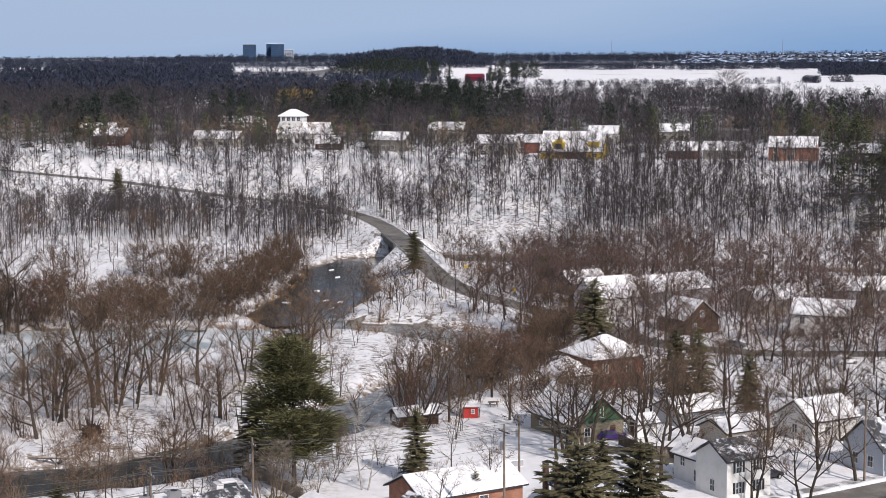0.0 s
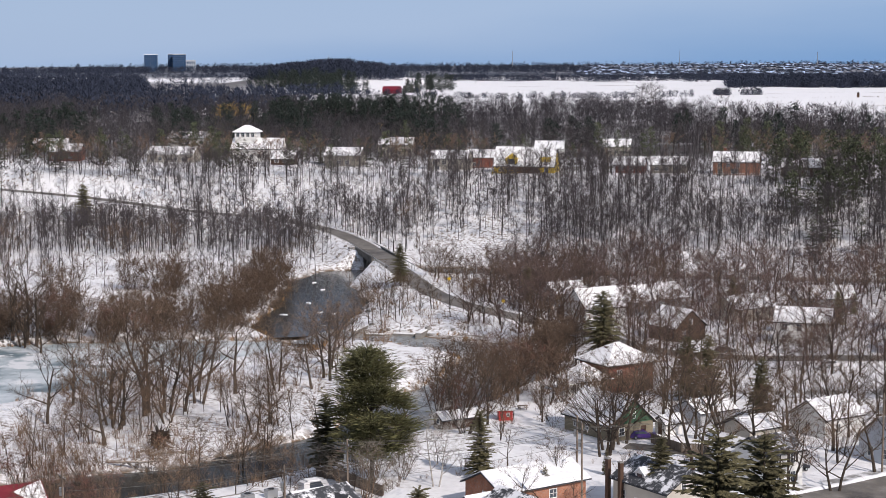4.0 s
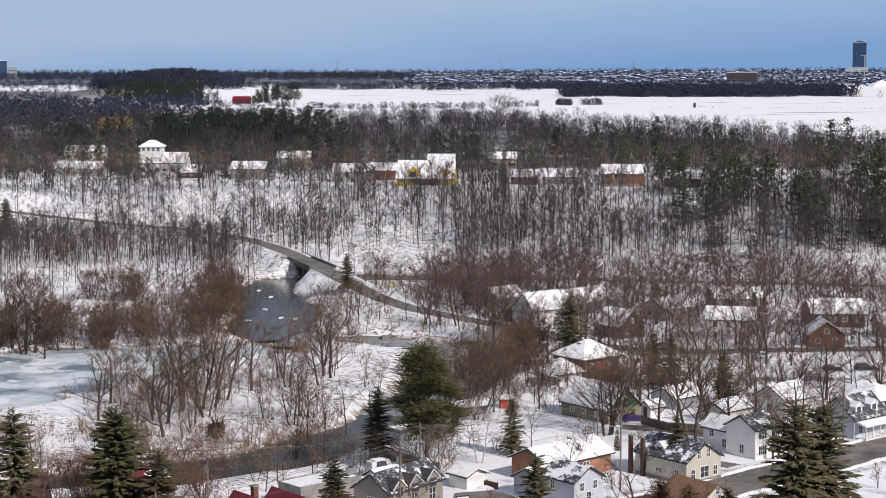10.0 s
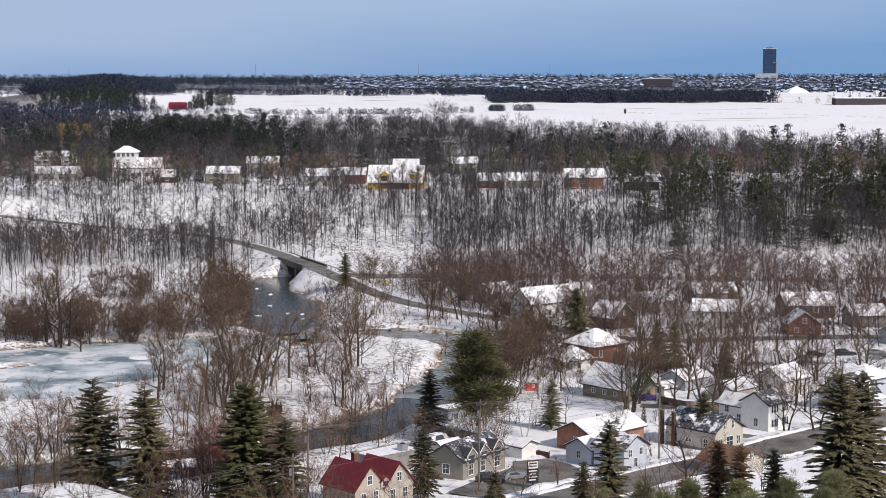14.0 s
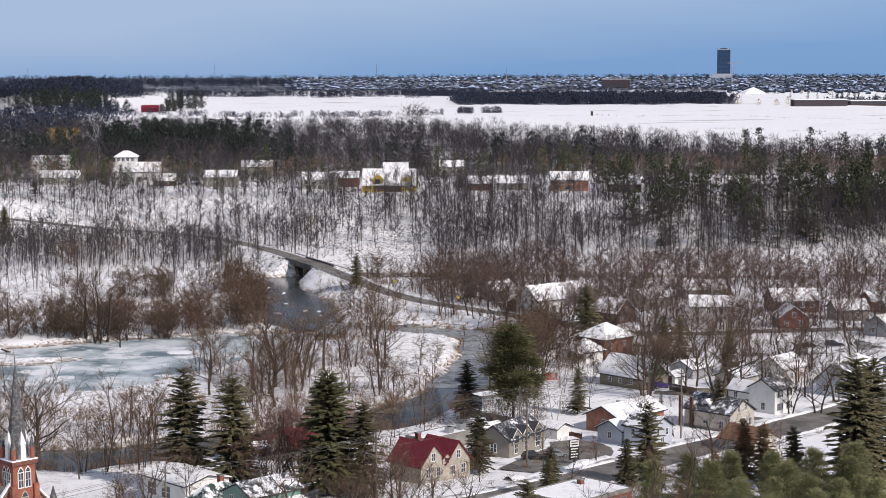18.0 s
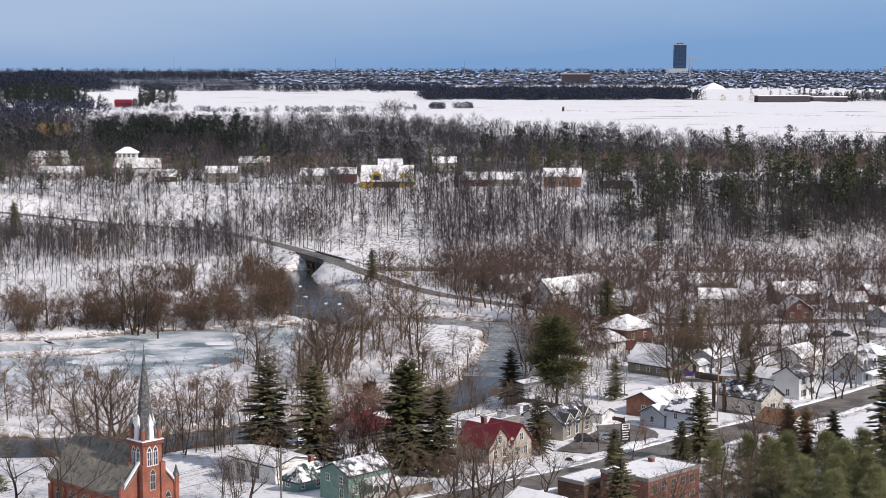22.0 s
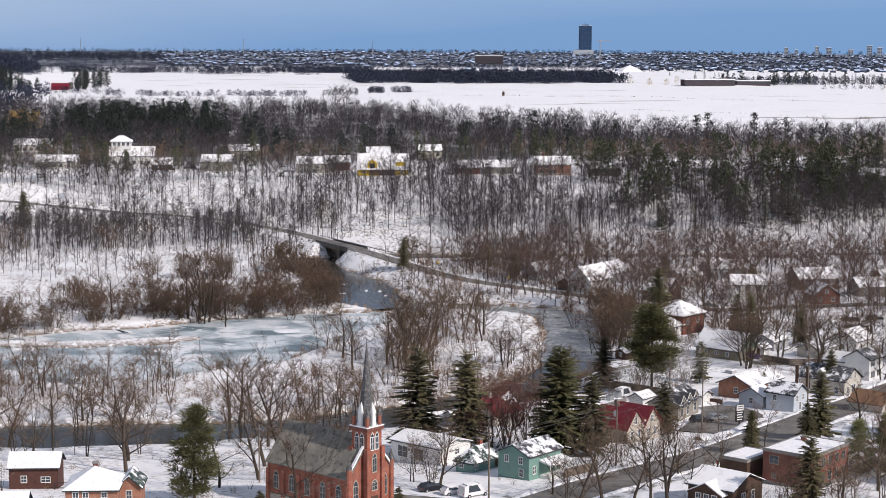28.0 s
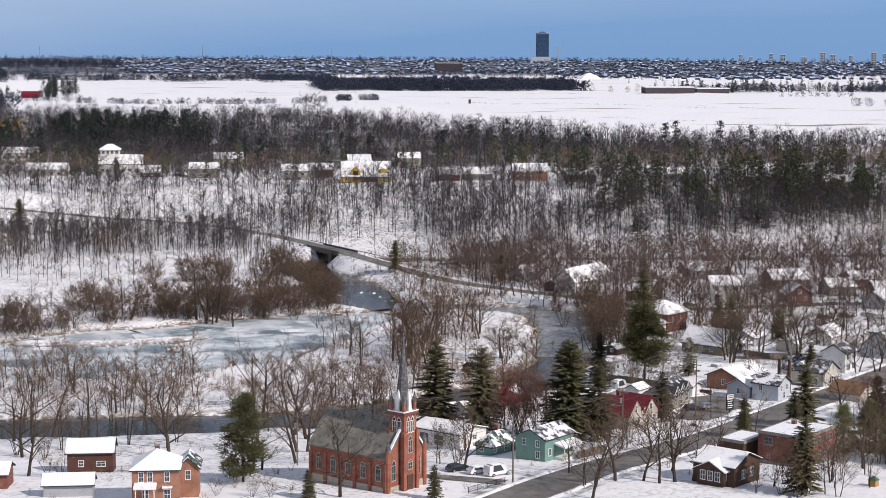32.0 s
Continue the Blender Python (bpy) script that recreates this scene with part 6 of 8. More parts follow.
_e = house("house", -113.2, 191.5, -4, 3.6, 6.2, 5.4, 1.6, "y", BRICK_ORANGE, GREENSHINGLE, "orange brick wing with snow on green shingles", [("S", 1.8, 3.3, 0.8, 1.5)], PATCH_GREEN)
house("shed", -136.5, 196.5, -3, 8.5, 4.0, 2.2, 1.4, "x", GREY, SHINGLE, "low grey shed with a snow covered roof", category="shed")
house("garage", -150.0, 206.0, -4, 6.5, 7.0, 2.6, 1.4, "x", BRICK_DARK, SHINGLE, "brick garage with a snow covered roof", [("S", 3.0, 0.3, 2.4, 1.9)], category="garage")
_e = house("apartment_block", 4.0, 198.2, 42, 13.6, 9.5, 5.6, 0, "flat", BRICK_DARK, CONCRETE, "red brick two-storey block with a flat snowy roof", [("W", 2.2, 3.6, 1.7, 1.3, ), ("W", 2.2, 1.0, 0.6, 0.8)] + [("S", 1.6 + 2.5 * k, 3.5, 1.2, 1.4) for k in range(5)] + [("S", 1.6 + 2.5 * k, 0.8, 1.2, 1.4) for k in range(5)], category="building", chimney=(10.0, 7.0, 6.6), base=CONCRETE, frame_mat=TAUPE)
house("extension", -5.0, 206.0, 42, 9.0, 5.5, 3.6, 0, "flat", DARKWOOD, CONCRETE, "flat-roofed dark extension with snow on it", [], category="building")
_e = house("house", -14.9, 182.6, 42, 9.5, 8.4, 3.6, 1.9, "y", DARKWOOD, SHINGLE, "dark brown bungalow with white windows and snowy roof", [("W", 2.2, 1.1, 1.0, 1.7), ("W", 4.2, 1.1, 1.0, 1.7), ("W", 6.3, 1.1, 1.0, 1.7), ("S", 3.4, 1.1, 1.0, 1.5), ("S", 6.4, 1.1, 1.0, 1.5)], door=("S", 1.5))
_o = poly("front_gable", [(-1.2, 1.6, 3.0), (-1.2, 6.8, 3.0), (-1.2, 4.2, 4.35), (2.6, 1.6, 3.0), (2.6, 6.8, 3.0), (2.6, 4.2, 4.35)], [(0, 2, 1), (0, 3, 5, 2), (1, 2, 5, 4), (3, 4, 5)], DARKWOOD, _e)
for _y in (0.9, 7.5):
    _V = [(-1.75, _y, 2.72), (-1.75, 4.2, 4.45), (3.4, 4.2, 4.45), (3.4, _y, 2.72)]
    poly("gable_snow", _V + [(a, b, c + 0.24) for a, b, c in _V], BOX_FACES, SNOW_ROOF, _o, "snow layer on the low front gable")
    poly("bargeboard", [(-1.83, b, c + d) for d in (-0.16, 0.06) for b, c in ((_y, 2.72), (4.2, 4.45))] + [(-1.755, b, c + d) for d in (-0.16, 0.06) for b, c in ((_y, 2.72), (4.2, 4.45))], [(0, 1, 3, 2), (4, 6, 7, 5), (0, 4, 5, 1), (2, 3, 7, 6), (0, 2, 6, 4), (1, 5, 7, 3)], DARKWOOD, _o)
block("front_room", -1.2, 0.02, 1.6, 6.8, -1.2, 3.05, DARKWOOD, _e)
for _k in range(3):
    _p = window(_e, "W", 1, 8.4, 3.3 + _k * 1.5 - 0.6, 1.0, 0.9, 1.6)
    _p.matrix_basis = pose(-1.2, 0, 0)
# red roofed house
_e = house("house", -16.3, 247.9, 42, 6.0, 8.0, 3.2, 3.3, "y", STONE, REDROOF, "pale stone house with a steep red metal roof", [("S", 1.7, 0.8, 0.9, 1.5), ("S", 4.2, 0.8, 0.9, 1.5), ("S", 3.0, 3.6, 0.9, 1.3)], None, chimney=(4.6, 5.6, 7.4), chimney_mat=BRICK_DARK)
dormer(_e, 6.0, -0.25, 2.7, 1.8, 3.0, 1.0, "S", STONE, REDROOF)
_e = house("house", -11.8, 251.95, 42, 5.9, 7.4, 3.2, 3.3, "y", STONE, REDROOF, "stone gabled wing with a red metal roof", [("S", 1.7, 0.8, 0.9, 1.5), ("S", 4.2, 0.8, 0.9, 1.5), ("S", 3.0, 3.6, 0.9, 1.3)], None)
block("roof_snow_drift", -0.5, 0.3, 0.6, 4.6, 3.1, 3.7, SNOW_ROOF, _e)
_e = house("cottage", -39.2, 271.3, 43, 9.0, 7.0, 2.7, 3.0, "x", CREAM, REDROOF, "small cottage with a red metal roof among spruces", [("S", 2.2, 0.8, 1.0, 1.2), ("S", 6.4, 0.8, 1.0, 1.2), ("W", 3.5, 0.8, 1.0, 1.2)], None, chimney=(2.6, 3.5, 6.6), chimney_mat=STONE)
poly("roof_snow_drift", [(7.0, 1.0, 3.85), (9.2, 1.0, 3.85), (9.2, 3.3, 5.78), (5.2, 2.4, 5.02), (7.0, 1.0, 4.0), (9.2, 1.0, 4.0), (9.2, 3.3, 5.93), (5.2, 2.4, 5.17)], BOX_FACES, SNOW_ROOF, _e)
# house with dark pointed gables
_e = house("shop", 0.9, 272.0, 54, 13.0, 7.0, 3.4, 2.3, "x", TAUPE, SHINGLE, "taupe shop with dark pointed front gables", [("W", 3.5, 0.8, 1.3, 1.6), ("S", 2.4, 0.6, 1.2, 1.9), ("S", 6.0, 0.6, 1.2, 1.9), ("S", 10.4, 0.6, 1.6, 1.7)], PATCH_LIGHT, category="shop", frame_mat=WHITE)
for _u in (2.2, 6.0, 10.2):
    _o = dormer(_e, _u, -0.3, 2.4, 2.9, 4.4, 1.6, "S", TAUPE, SHINGLE)
    for _s in (-1, 1):
        poly("bargeboard", [(_u + _s * 1.66, -0.52, 3.78), (_u, -0.52, 5.22), (_u, -0.52, 5.42), (_u + _s * 1.66, -0.52, 3.98), (_u + _s * 1.66, -0.44, 3.78), (_u, -0.44, 5.22), (_u, -0.44, 5.42), (_u + _s * 1.66, -0.44, 3.98)], BOX_FACES, WHITE, _o, "white painted bargeboard")
# brick bungalow and grey house
house("bungalow", 25.2, 296.6, 44, 15.0, 8.6, 3.0, 2.0, "x", BRICK_ORANGE, SHINGLE, "orange brick bungalow with a deep snow roof", [("W", 4.6, 1.0, 0.9, 1.3), ("S", 9.0, 1.0, 1.2, 1.2)], over=0.6)
_e = house("house", 28.8, 277.9, 44, 6.4, 6.8, 4.0, 1.9, "y", BLUEGREY, SHINGLE, "pale blue-grey wooden house with snowy roof", [("S", 1.7, 2.4, 0.8, 1.2), ("S", 4.6, 2.4, 0.8, 1.2), ("S", 3.2, 0.5, 0.9, 1.5), ("W", 2.2, 2.3, 0.8, 1.2)], PATCH_DARK)
house("house", 23.8, 284.0, 44, 5.0, 6.0, 2.7, 1.6, "x", BLUEGREY, SHINGLE, "pale blue-grey lean-to wing under snow", [("W", 3.0, 0.9, 0.8, 1.2)])
# beige house with dormer
_e = house("house", 47.7, 296.7, 42, 8.4, 11.5, 3.7, 2.5, "y", CREAM, SHINGLE, "beige house with white gable windows and patchy snow", [("S", 3.0, 3.9, 0.7, 1.4), ("S", 5.3, 3.9, 0.7, 1.4), ("S", 1.6, 0.7, 0.9, 1.5), ("S", 4.4, 0.6, 1.9, 1.8), ("S", 7.0, 0.7, 0.9, 1.5), ("W", 2.2, 0.9, 0.8, 1.4), ("W", 5.4, 1.1, 1.3, 0.6), ("W", 9.4, 0.6, 0.9, 1.5)], PATCH_LIGHT, base=CONCRETE)
dormer(_e, 0.9, 6.8, 4.1, 2.0, 2.6, 0.9, "W", WHITE, SNOW_ROOF)
for _y in (9.4, 12.2):
    _o = block("chimney", -0.7, -0.12, _y - 0.3, _y + 0.3, -1.0, 6.2, DARKWOOD, _e)
    block("chimney_cap", -0.76, -0.06, _y - 0.36, _y + 0.36, 6.2, 6.35, CONCRETE, _o)
# white two-storey house
_e = house("house", 61.6, 316.6, 42, 7.4, 6.6, 5.3, 1.9, "x", WHITE, SHINGLE, "white two-storey house with dark shutters", [("S", 2.0, 3.5, 0.9, 1.5), ("S", 5.4, 3.5, 0.9, 1.5), ("S", 2.0, 0.7, 0.9, 1.5), ("S", 5.4, 0.7, 0.9, 1.5), ("W", 3.6, 0.7, 0.9, 1.5)], PATCH_LIGHT)
for _u in (2.0, 5.4):
    for _z in (0.7, 3.5):
        for _s in (-0.78, 0.78):
            block("shutter", _u + _s - 0.16, _u + _s + 0.16, -0.07, 0.0, _z, _z + 1.5, DARKMETAL, _e)
_e = house("house", 58.6, 321.9, 42, 4.6, 7.2, 3.8, 1.8, "y", WHITE, SHINGLE, "white back wing with a snow covered roof", [("W", 2.0, 2.2, 0.9, 1.1), ("W", 5.0, 0.6, 0.9, 1.5)])
porch(_e, -0.4, 3.6, -2.2, 0, 2.3, posts=3)
# olive house and its neighbours
_e = house("house", 37.6, 345.4, 41, 8.6, 13.2, 2.8, 3.9, "y", OLIVE, SHINGLE, "olive wooden house with green gable and snow roof", [("W", 3.2, 1.0, 0.9, 0.9), ("W", 6.4, 1.0, 0.9, 0.9), ("W", 9.6, 1.0, 0.9, 0.9), ("S", 4.3, 3.6, 1.0, 1.5), ("S", 2.0, 0.9, 1.0, 1.2)], gable_mat=GREEN, over=0.5, door=("S", 6.6))
house("house", 34.6, 388.4, 40, 10.6, 9.4, 5.8, 2.8, "hip", BRICK_DARK, SHINGLE, "dark red brick house with a snowy hipped roof", [("S", 2.5, 2.8, 1.0, 1.5), ("S", 7.5, 2.8, 1.0, 1.5), ("W", 4.5, 2.8, 1.0, 1.5)], over=0.9, chimney=(3.4, 5.0, 8.0), chimney_mat=BRICK)
_e = house("house", 29.3, 384.6, 40, 7.0, 7.2, 3.0, 2.4, "hip", WHITE, SHINGLE, "small white house with a snowy pyramid roof", [("W", 1.6, 0.8, 1.0, 1.3), ("W", 3.6, 0.8, 1.0, 1.3), ("W", 5.6, 0.8, 1.0, 1.3), ("S", 2.0, 0.8, 1.0, 1.3)], over=0.7)
porch(_e, -2.0, 1.4, 0.4, 3.0, 2.3, posts=2)
house("shed", 17.0, 360.3, 14, 2.4, 2.2, 2.0, 0.35, "x", RED, WHITE, "small bright red garden shed with white trim", [("S", 1.6, 0.8, 0.4, 0.5)], category="shed")
house("shed", 46.2, 351.7, 40, 3.6, 2.8, 2.1, 1.0, "x", WHITE, SHINGLE, "white garden shed behind a board fence", category="shed", door=("W", 1.4))
house("boathouse", 8.6, 350.5, 38, 7.0, 3.4, 1.8, 0.9, "x", DARKWOOD, SHINGLE, "dark brown shed at the river bank", [("W", 1.7, 0.9, 0.8, 0.8)], category="shed")
house("garage", 52.0, 360.0, 42, 8.0, 7.0, 2.4, 1.6, "x", GREY, SHINGLE, "grey garage under a deep snow roof", category="garage")
house("garage", 60.0, 347.0, 42, 8.5, 6.5, 2.4, 1.5, "x", CREAM, SHINGLE, "cream garage with a snow covered roof", category="garage")
house("house", 72.5, 353.0, 42, 9.0, 8.0, 3.4, 2.5, "x", WHITE, SHINGLE, "white bungalow under a snow covered roof", [("W", 4.0, 1.0, 1.0, 1.3), ("S", 3.0, 1.0, 1.0, 1.3)])
_e = house("house", 82.2, 334.5, 42, 10.0, 8.0, 3.8, 3.4, "x", BLUEGREY, SHINGLE, "blue-grey house with two white dormers", [("W", 2.5, 1.0, 1.0, 1.5), ("W", 5.5, 1.0, 1.0, 1.5), ("S", 2.0, 1.0, 1.0, 1.5)], PATCH_LIGHT)
for _u in (2.6, 7.2):
    dormer(_e, _u, 0.9, 4.5, 2.0, 2.6, 1.3, "S", WHITE, SNOW_ROOF)
porch(_e, 0.5, 9.5, -2.3, 0, 2.6, posts=5)
_e = house("house", 88.5, 344.0, 42, 9.0, 8.5, 5.4, 2.2, "hip", BLUEGREY, SHINGLE, "blue-grey two-storey house with a snowy hipped roof", [("W", 2.0, 3.4, 0.9, 1.6), ("W", 6.0, 3.4, 0.9, 1.6), ("W", 2.0, 0.8, 0.9, 1.6), ("W", 6.0, 0.8, 0.9, 1.6), ("S", 2.5, 3.4, 0.9, 1.6)])
house("garage", -0.9, 324.5, 36, 6.4, 5.0, 2.5, 0, "flat", BLUEGREY, CONCRETE, "low blue-grey outbuilding with snow on a flat roof", [("S", 2.0, 0.9, 1.0, 1.0), ("S", 4.4, 0.9, 1.0, 1.0)], category="shed")
house("garage", 47.3, 273.0, 42, 7.6, 8.0, 2.0, 2.1, "y", CREAM, BROWNROOF, "tan house with a brown roof beside the street", [("S", 4.0, 2.7, 0.8, 1.0)], None)
# sheds behind the spruces
house("shed", -52.2, 281.0, 20, 4.6, 4.0, 2.0, 0.7, "x", BLUEGREY, SHINGLE, "dull blue-grey shed with snow on its roof", [("S", 2.3, 0.7, 0.9, 0.8)], category="shed")
house("shed", -46.9, 278.4, 20, 5.0, 4.0, 2.2, 0.8, "x", GREY, SHINGLE, "weathered grey shed under a snow covered roof", [("S", 3.4, 0.7, 0.8, 0.8)], category="shed", door=("S", 1.3))
house("shed", -40.3, 285.2, 20, 2.4, 2.6, 2.0, 0.8, "y", TAUPE, SHINGLE, "small taupe garden hut with snowy roof", category="shed", door=("S", 1.2))
# behind the shops
house("shed", -2.0, 291.0, 44, 5.0, 3.6, 2.2, 1.0, "x", WHITE, SHINGLE, "white garden shed under snow", category="shed")
house("shed", -14.0, 285.0, 44, 12.0, 6.0, 2.7, 0, "flat", CONCRETE, CONCRETE, "flat-roofed store with snow and roof plant", category="building")
for _x, _y in ((-9.5, 291.5), (-7.0, 294.5)):
    _o = place(new("air_conditioner"), _x, _y, 44, gz(-14, 285) + 3.05)
    tagged(_o, "grey rooftop air conditioner on a snowy flat roof", "air conditioner")
    block("casing", -0.8, 0.8, -0.6, 0.6, 0, 1.2, STEEL, _o, bevel=0.04)
    prism("fan", 12, 0.45, 0.45, 1.2, 1.28, DARKMETAL, _o)
house("carport", 12.0, 292.0, 44, 4.4, 4.2, 2.1, 0.9, "y", WHITE, SHINGLE, "white canvas shelter under snow", category="shed")
# far side of the village
house("house", 24.8, 466.1, 38, 11.5, 9.5, 4.6, 4.0, "x", WHITE, SHINGLE, "white riverside house with snowy roof and porch", [("W", 3.0, 1.0, 1.0, 1.4), ("S", 3.0, 1.0, 1.0, 1.4), ("S", 7.0, 1.0, 1.0, 1.4), ("W", 4.5, 3.8, 0.8, 1.2)])
house("house", 20.5, 474.5, 38, 6.0, 6.0, 2.6, 1.4, "x", DARKWOOD, SHINGLE, "dark open garage wing under snow", [])
house("hall", 34.3, 489.3, 44, 20.0, 13.0, 3.3, 3.0, "x", GREY, SHINGLE, "long grey hall with a broad snow roof", [("W", 4.0, 1.0, 1.2, 1.3), ("S", 5.0, 1.0, 1.2, 1.3), ("S", 12.0, 1.0, 1.2, 1.3)], category="building")
house("house", 46.1, 448.2, 44, 9.0, 9.0, 3.2, 3.6, "y", DARKWOOD, SHINGLE, "brown gabled house with a snowy roof", [("S", 4.5, 3.6, 0.9, 1.2), ("S", 2.5, 0.9, 1.0, 1.3)])
_e = house("house", 67.8, 449.0, -10, 12.0, 8.0, 5.2, 2.6, "x", WHITE, SHINGLE, "large white two-storey house with dark shutters", [("S", 2.2, 3.2, 1.0, 1.5), ("S", 5.4, 3.2, 1.0, 1.5), ("S", 9.0, 3.2, 1.0, 1.5), ("S", 2.2, 0.6, 1.0, 1.5), ("S", 9.0, 0.6, 1.0, 1.5)])
porch(_e, -3.2, 0, 0, 5, 2.4, posts=2)
_e = house("house", 91.7, 438.7, 2, 8.8, 8.0, 3.0, 3.2, "y", BRICK_DARK, SHINGLE, "dark red brick cottage with a snowy gable", [("S", 2.2, 0.9, 1.0, 1.3), ("S", 6.4, 0.9, 1.0, 1.3), ("S", 4.4, 3.4, 1.0, 1.2)])
house("school", 97.5, 468.5, 4, 14.0, 11.0, 3.6, 3.0, "x", DARKWOOD, SHINGLE, "long brown building with a wide snow roof", [("S", 2.5 + 3.1 * k, 1.6, 1.3, 1.6) for k in range(4)], category="building")
for _x, _y, _r, _w2, _d2, _m, _l in ((60, 478, 40, 12, 9, CREAM, "cream"), (76, 500, 10, 14, 9, GREY, "grey"), (112, 452, 5, 10, 8, TAUPE, "taupe"), (126, 446, 0, 11, 8, BRICK_DARK, "brick"), (118, 420, 42, 10, 8, GREY, "grey"), (128, 470, 8, 12, 9, BRICK_DARK, "brick"), (120, 378, 42, 10, 8, CREAM, "cream"), (102, 356, 42, 10, 8, GREY, "grey"), (118, 345, 42, 10, 8, BRICK_DARK, "brick"), (14, 503, 38, 10, 7, GREY, "grey")):
    house("house", _x, _y, _r, _w2, _d2, 3.2, 2.5, "x", _m, SHINGLE, f"{_l} house under a snow covered gable roof", [("S", 2.5, 1.0, 1.0, 1.3), ("S", 6.5, 1.0, 1.0, 1.3), ("W", 3.0, 1.0, 1.0, 1.3)], group="village houses")

# ---- houses on the ridge ----
_e = house("house", -30.0, 729.0, -8, 24.0, 10.0, 3.2, 6.8, "x", YELLOW, SHINGLE, "yellow wooden house with a wide snowy roof and deck", [("S", 3.0, 0.9, 1.6, 1.2), ("S", 21.0, 0.9, 1.4, 1.2)], over=0.5)
dormer(_e, 7.0, 0.1, 3.2, 4.6, 4.0, 2.6, "S", YELLOW, YELLOW)
block("upper_room", 18.4, 22.6, 0.8, 5.0, 3.0, 6.6, YELLOW, _e)
block("snow_layer", 18.2, 22.8, 0.6, 5.2, 6.6, 6.8, SNOW_ROOF, _e)
block("veranda", 6.0, 18.0, -1.2, 0.0, 0.2, 2.6, DARKWOOD, _e)
boxes("deck", [(0.0, 10.0, -3.4, -0.1, 0.3, 0.5)] + [(0.2 + 0.75 * k, 0.32 + 0.75 * k, -3.4, -3.28, -1.5, 1.5) for k in range(14)] + [(0.0, 10.0, -3.42, -3.3, 1.4, 1.55)], YELLOW, _e)
_e = house("house", 54.9, 722.0, -6, 17.0, 9.0, 5.0, 3.4, "x", BRICK_ORANGE, SHINGLE, "orange brick ridge house with a snowy roof", [("S", 2.4, 3.0, 1.3, 1.3), ("S", 5.6, 3.0, 1.3, 1.3), ("S", 9.2, 3.0, 1.3, 1.3), ("S", 2.6, 0.4, 1.6, 1.8), ("S", 8.0, 0.4, 2.6, 1.9)], chimney=(4.0, 5.0, 10.0))
boxes("deck", [(0, 16, -3, -0.1, -0.4, -0.2)] + [(0.1 + k, 0.22 + k, -3, -2.88, -1.6, 0.8) for k in range(16)] + [(0, 16, -3.02, -2.9, 0.75, 0.85)], WHITE, _e)
house("house", -58.5, 744.5, -8, 16.0, 9.0, 4.6, 3.0, "x", CREAM, SHINGLE, "cream split-level house with a snowy roof", [("S", 2.5, 2.4, 1.6, 1.3), ("S", 6.5, 2.4, 1.6, 1.3), ("S", 10.5, 2.4, 1.6, 1.3), ("S", 3.5, 0.2, 2.0, 1.6), ("S", 9.0, 0.2, 2.0, 1.6)])
house("house", -44.0, 752.0, -4, 12.0, 9.0, 4.4, 2.8, "x", BRICK_DARK, SHINGLE, "dark brick house with a snowy roof", [("S", 3.0, 1.0, 1.4, 1.3)])
_e = house("house", -149.0, 774.0, 0, 22.0, 10.0, 5.2, 4.2, "x", WHITE, SHINGLE, "large white house with a square lantern on top", [("S", 2.0 + 3.4 * k, 1.2, 1.6, 1.5) for k in range(6)])
_o = block("upper_storey", 1.0, 10.5, 2.0, 9.0, 7.5, 12.6, WHITE, _e)
_V, _F = hip_data(9.5, 7.0, 12.6, 2.2, 0.8, 0.3)
poly("upper_roof", [(a + 1.0, b + 2.0, c) for a, b, c in _V], _F, SNOW_ROOF, _e)
for _k in range(4):
    _p = window(_e, "S", 22, 10, 2.4 + 2.2 * _k, 10.2, 1.3, 1.6)
    _p.matrix_basis = pose(0, 2.0, 0)
for _x, _y, _r, _w2, _d2, _h2, _m, _l in ((-185, 769, -6, 21, 9, 3.6, CREAM, "cream"), (-104, 756, -4, 15, 9, 4.6, TAUPE, "grey"), (-90, 800, 0, 15, 10, 5.0, CREAM, "cream"), (-128, 760, 0, 10, 6, 2.6, DARKWOOD, "brown"), (17.7, 726, -4, 11, 9, 3.0, BRICK_DARK, "brick"), (31, 727, -4, 14, 9, 3.2, TAUPE, "taupe"), (80, 715, -6, 15, 9, 3.6, DARKWOOD, "brown"), (197, 671, -8, 21, 10, 4.6, CREAM, "cream"), (130, 706, -8, 18, 10, 4.0, GREY, "grey"), (165, 690, -8, 16, 10, 4.0, BRICK_DARK, "brick"), (-230, 770, 6, 14, 9, 4.2, BRICK_DARK, "brick"), (-250, 800, 6, 16, 9, 4.2, GREY, "grey"), (-205, 860, 0, 20, 10, 4.0, WHITE, "white"), (-20, 790, 0, 12, 9, 4.4, WHITE, "white"), (8, 800, 0, 12, 9, 4.0, CREAM, "cream"), (250, 662, -8, 18, 10, 4.2, CREAM, "cream")):
    house("house", _x, _y, _r, _w2, _d2, _h2, 2.9, "x", _m, SHINGLE, f"{_l} ridge house behind bare trees with snowy roof", [("S", 2.4 + 3.6 * k, 1.0, 1.6, 1.3) for k in range(int(_w2 // 3.8))], group="ridge houses")

# ---- more village and island trees, clear of the houses ----
_rects = []
for _o in scene.objects:
    if _o.parent is None and _o.children and _o.get("category") in ("house", "garage", "barn", "shed", "building", "shop", "church"):
        for _c in _o.children:
            if _c.name.split(".")[0] in ("wall", "nave_wall"):
                _b = [_o.matrix_basis @ Vector(v) for v in _c.bound_box]
                _cx, _cy = sum(v.x for v in _b) / 8, sum(v.y for v in _b) / 8
                _rects.append((_cx, _cy, max(math.hypot(v.x - _cx, v.y - _cy) for v in _b)))


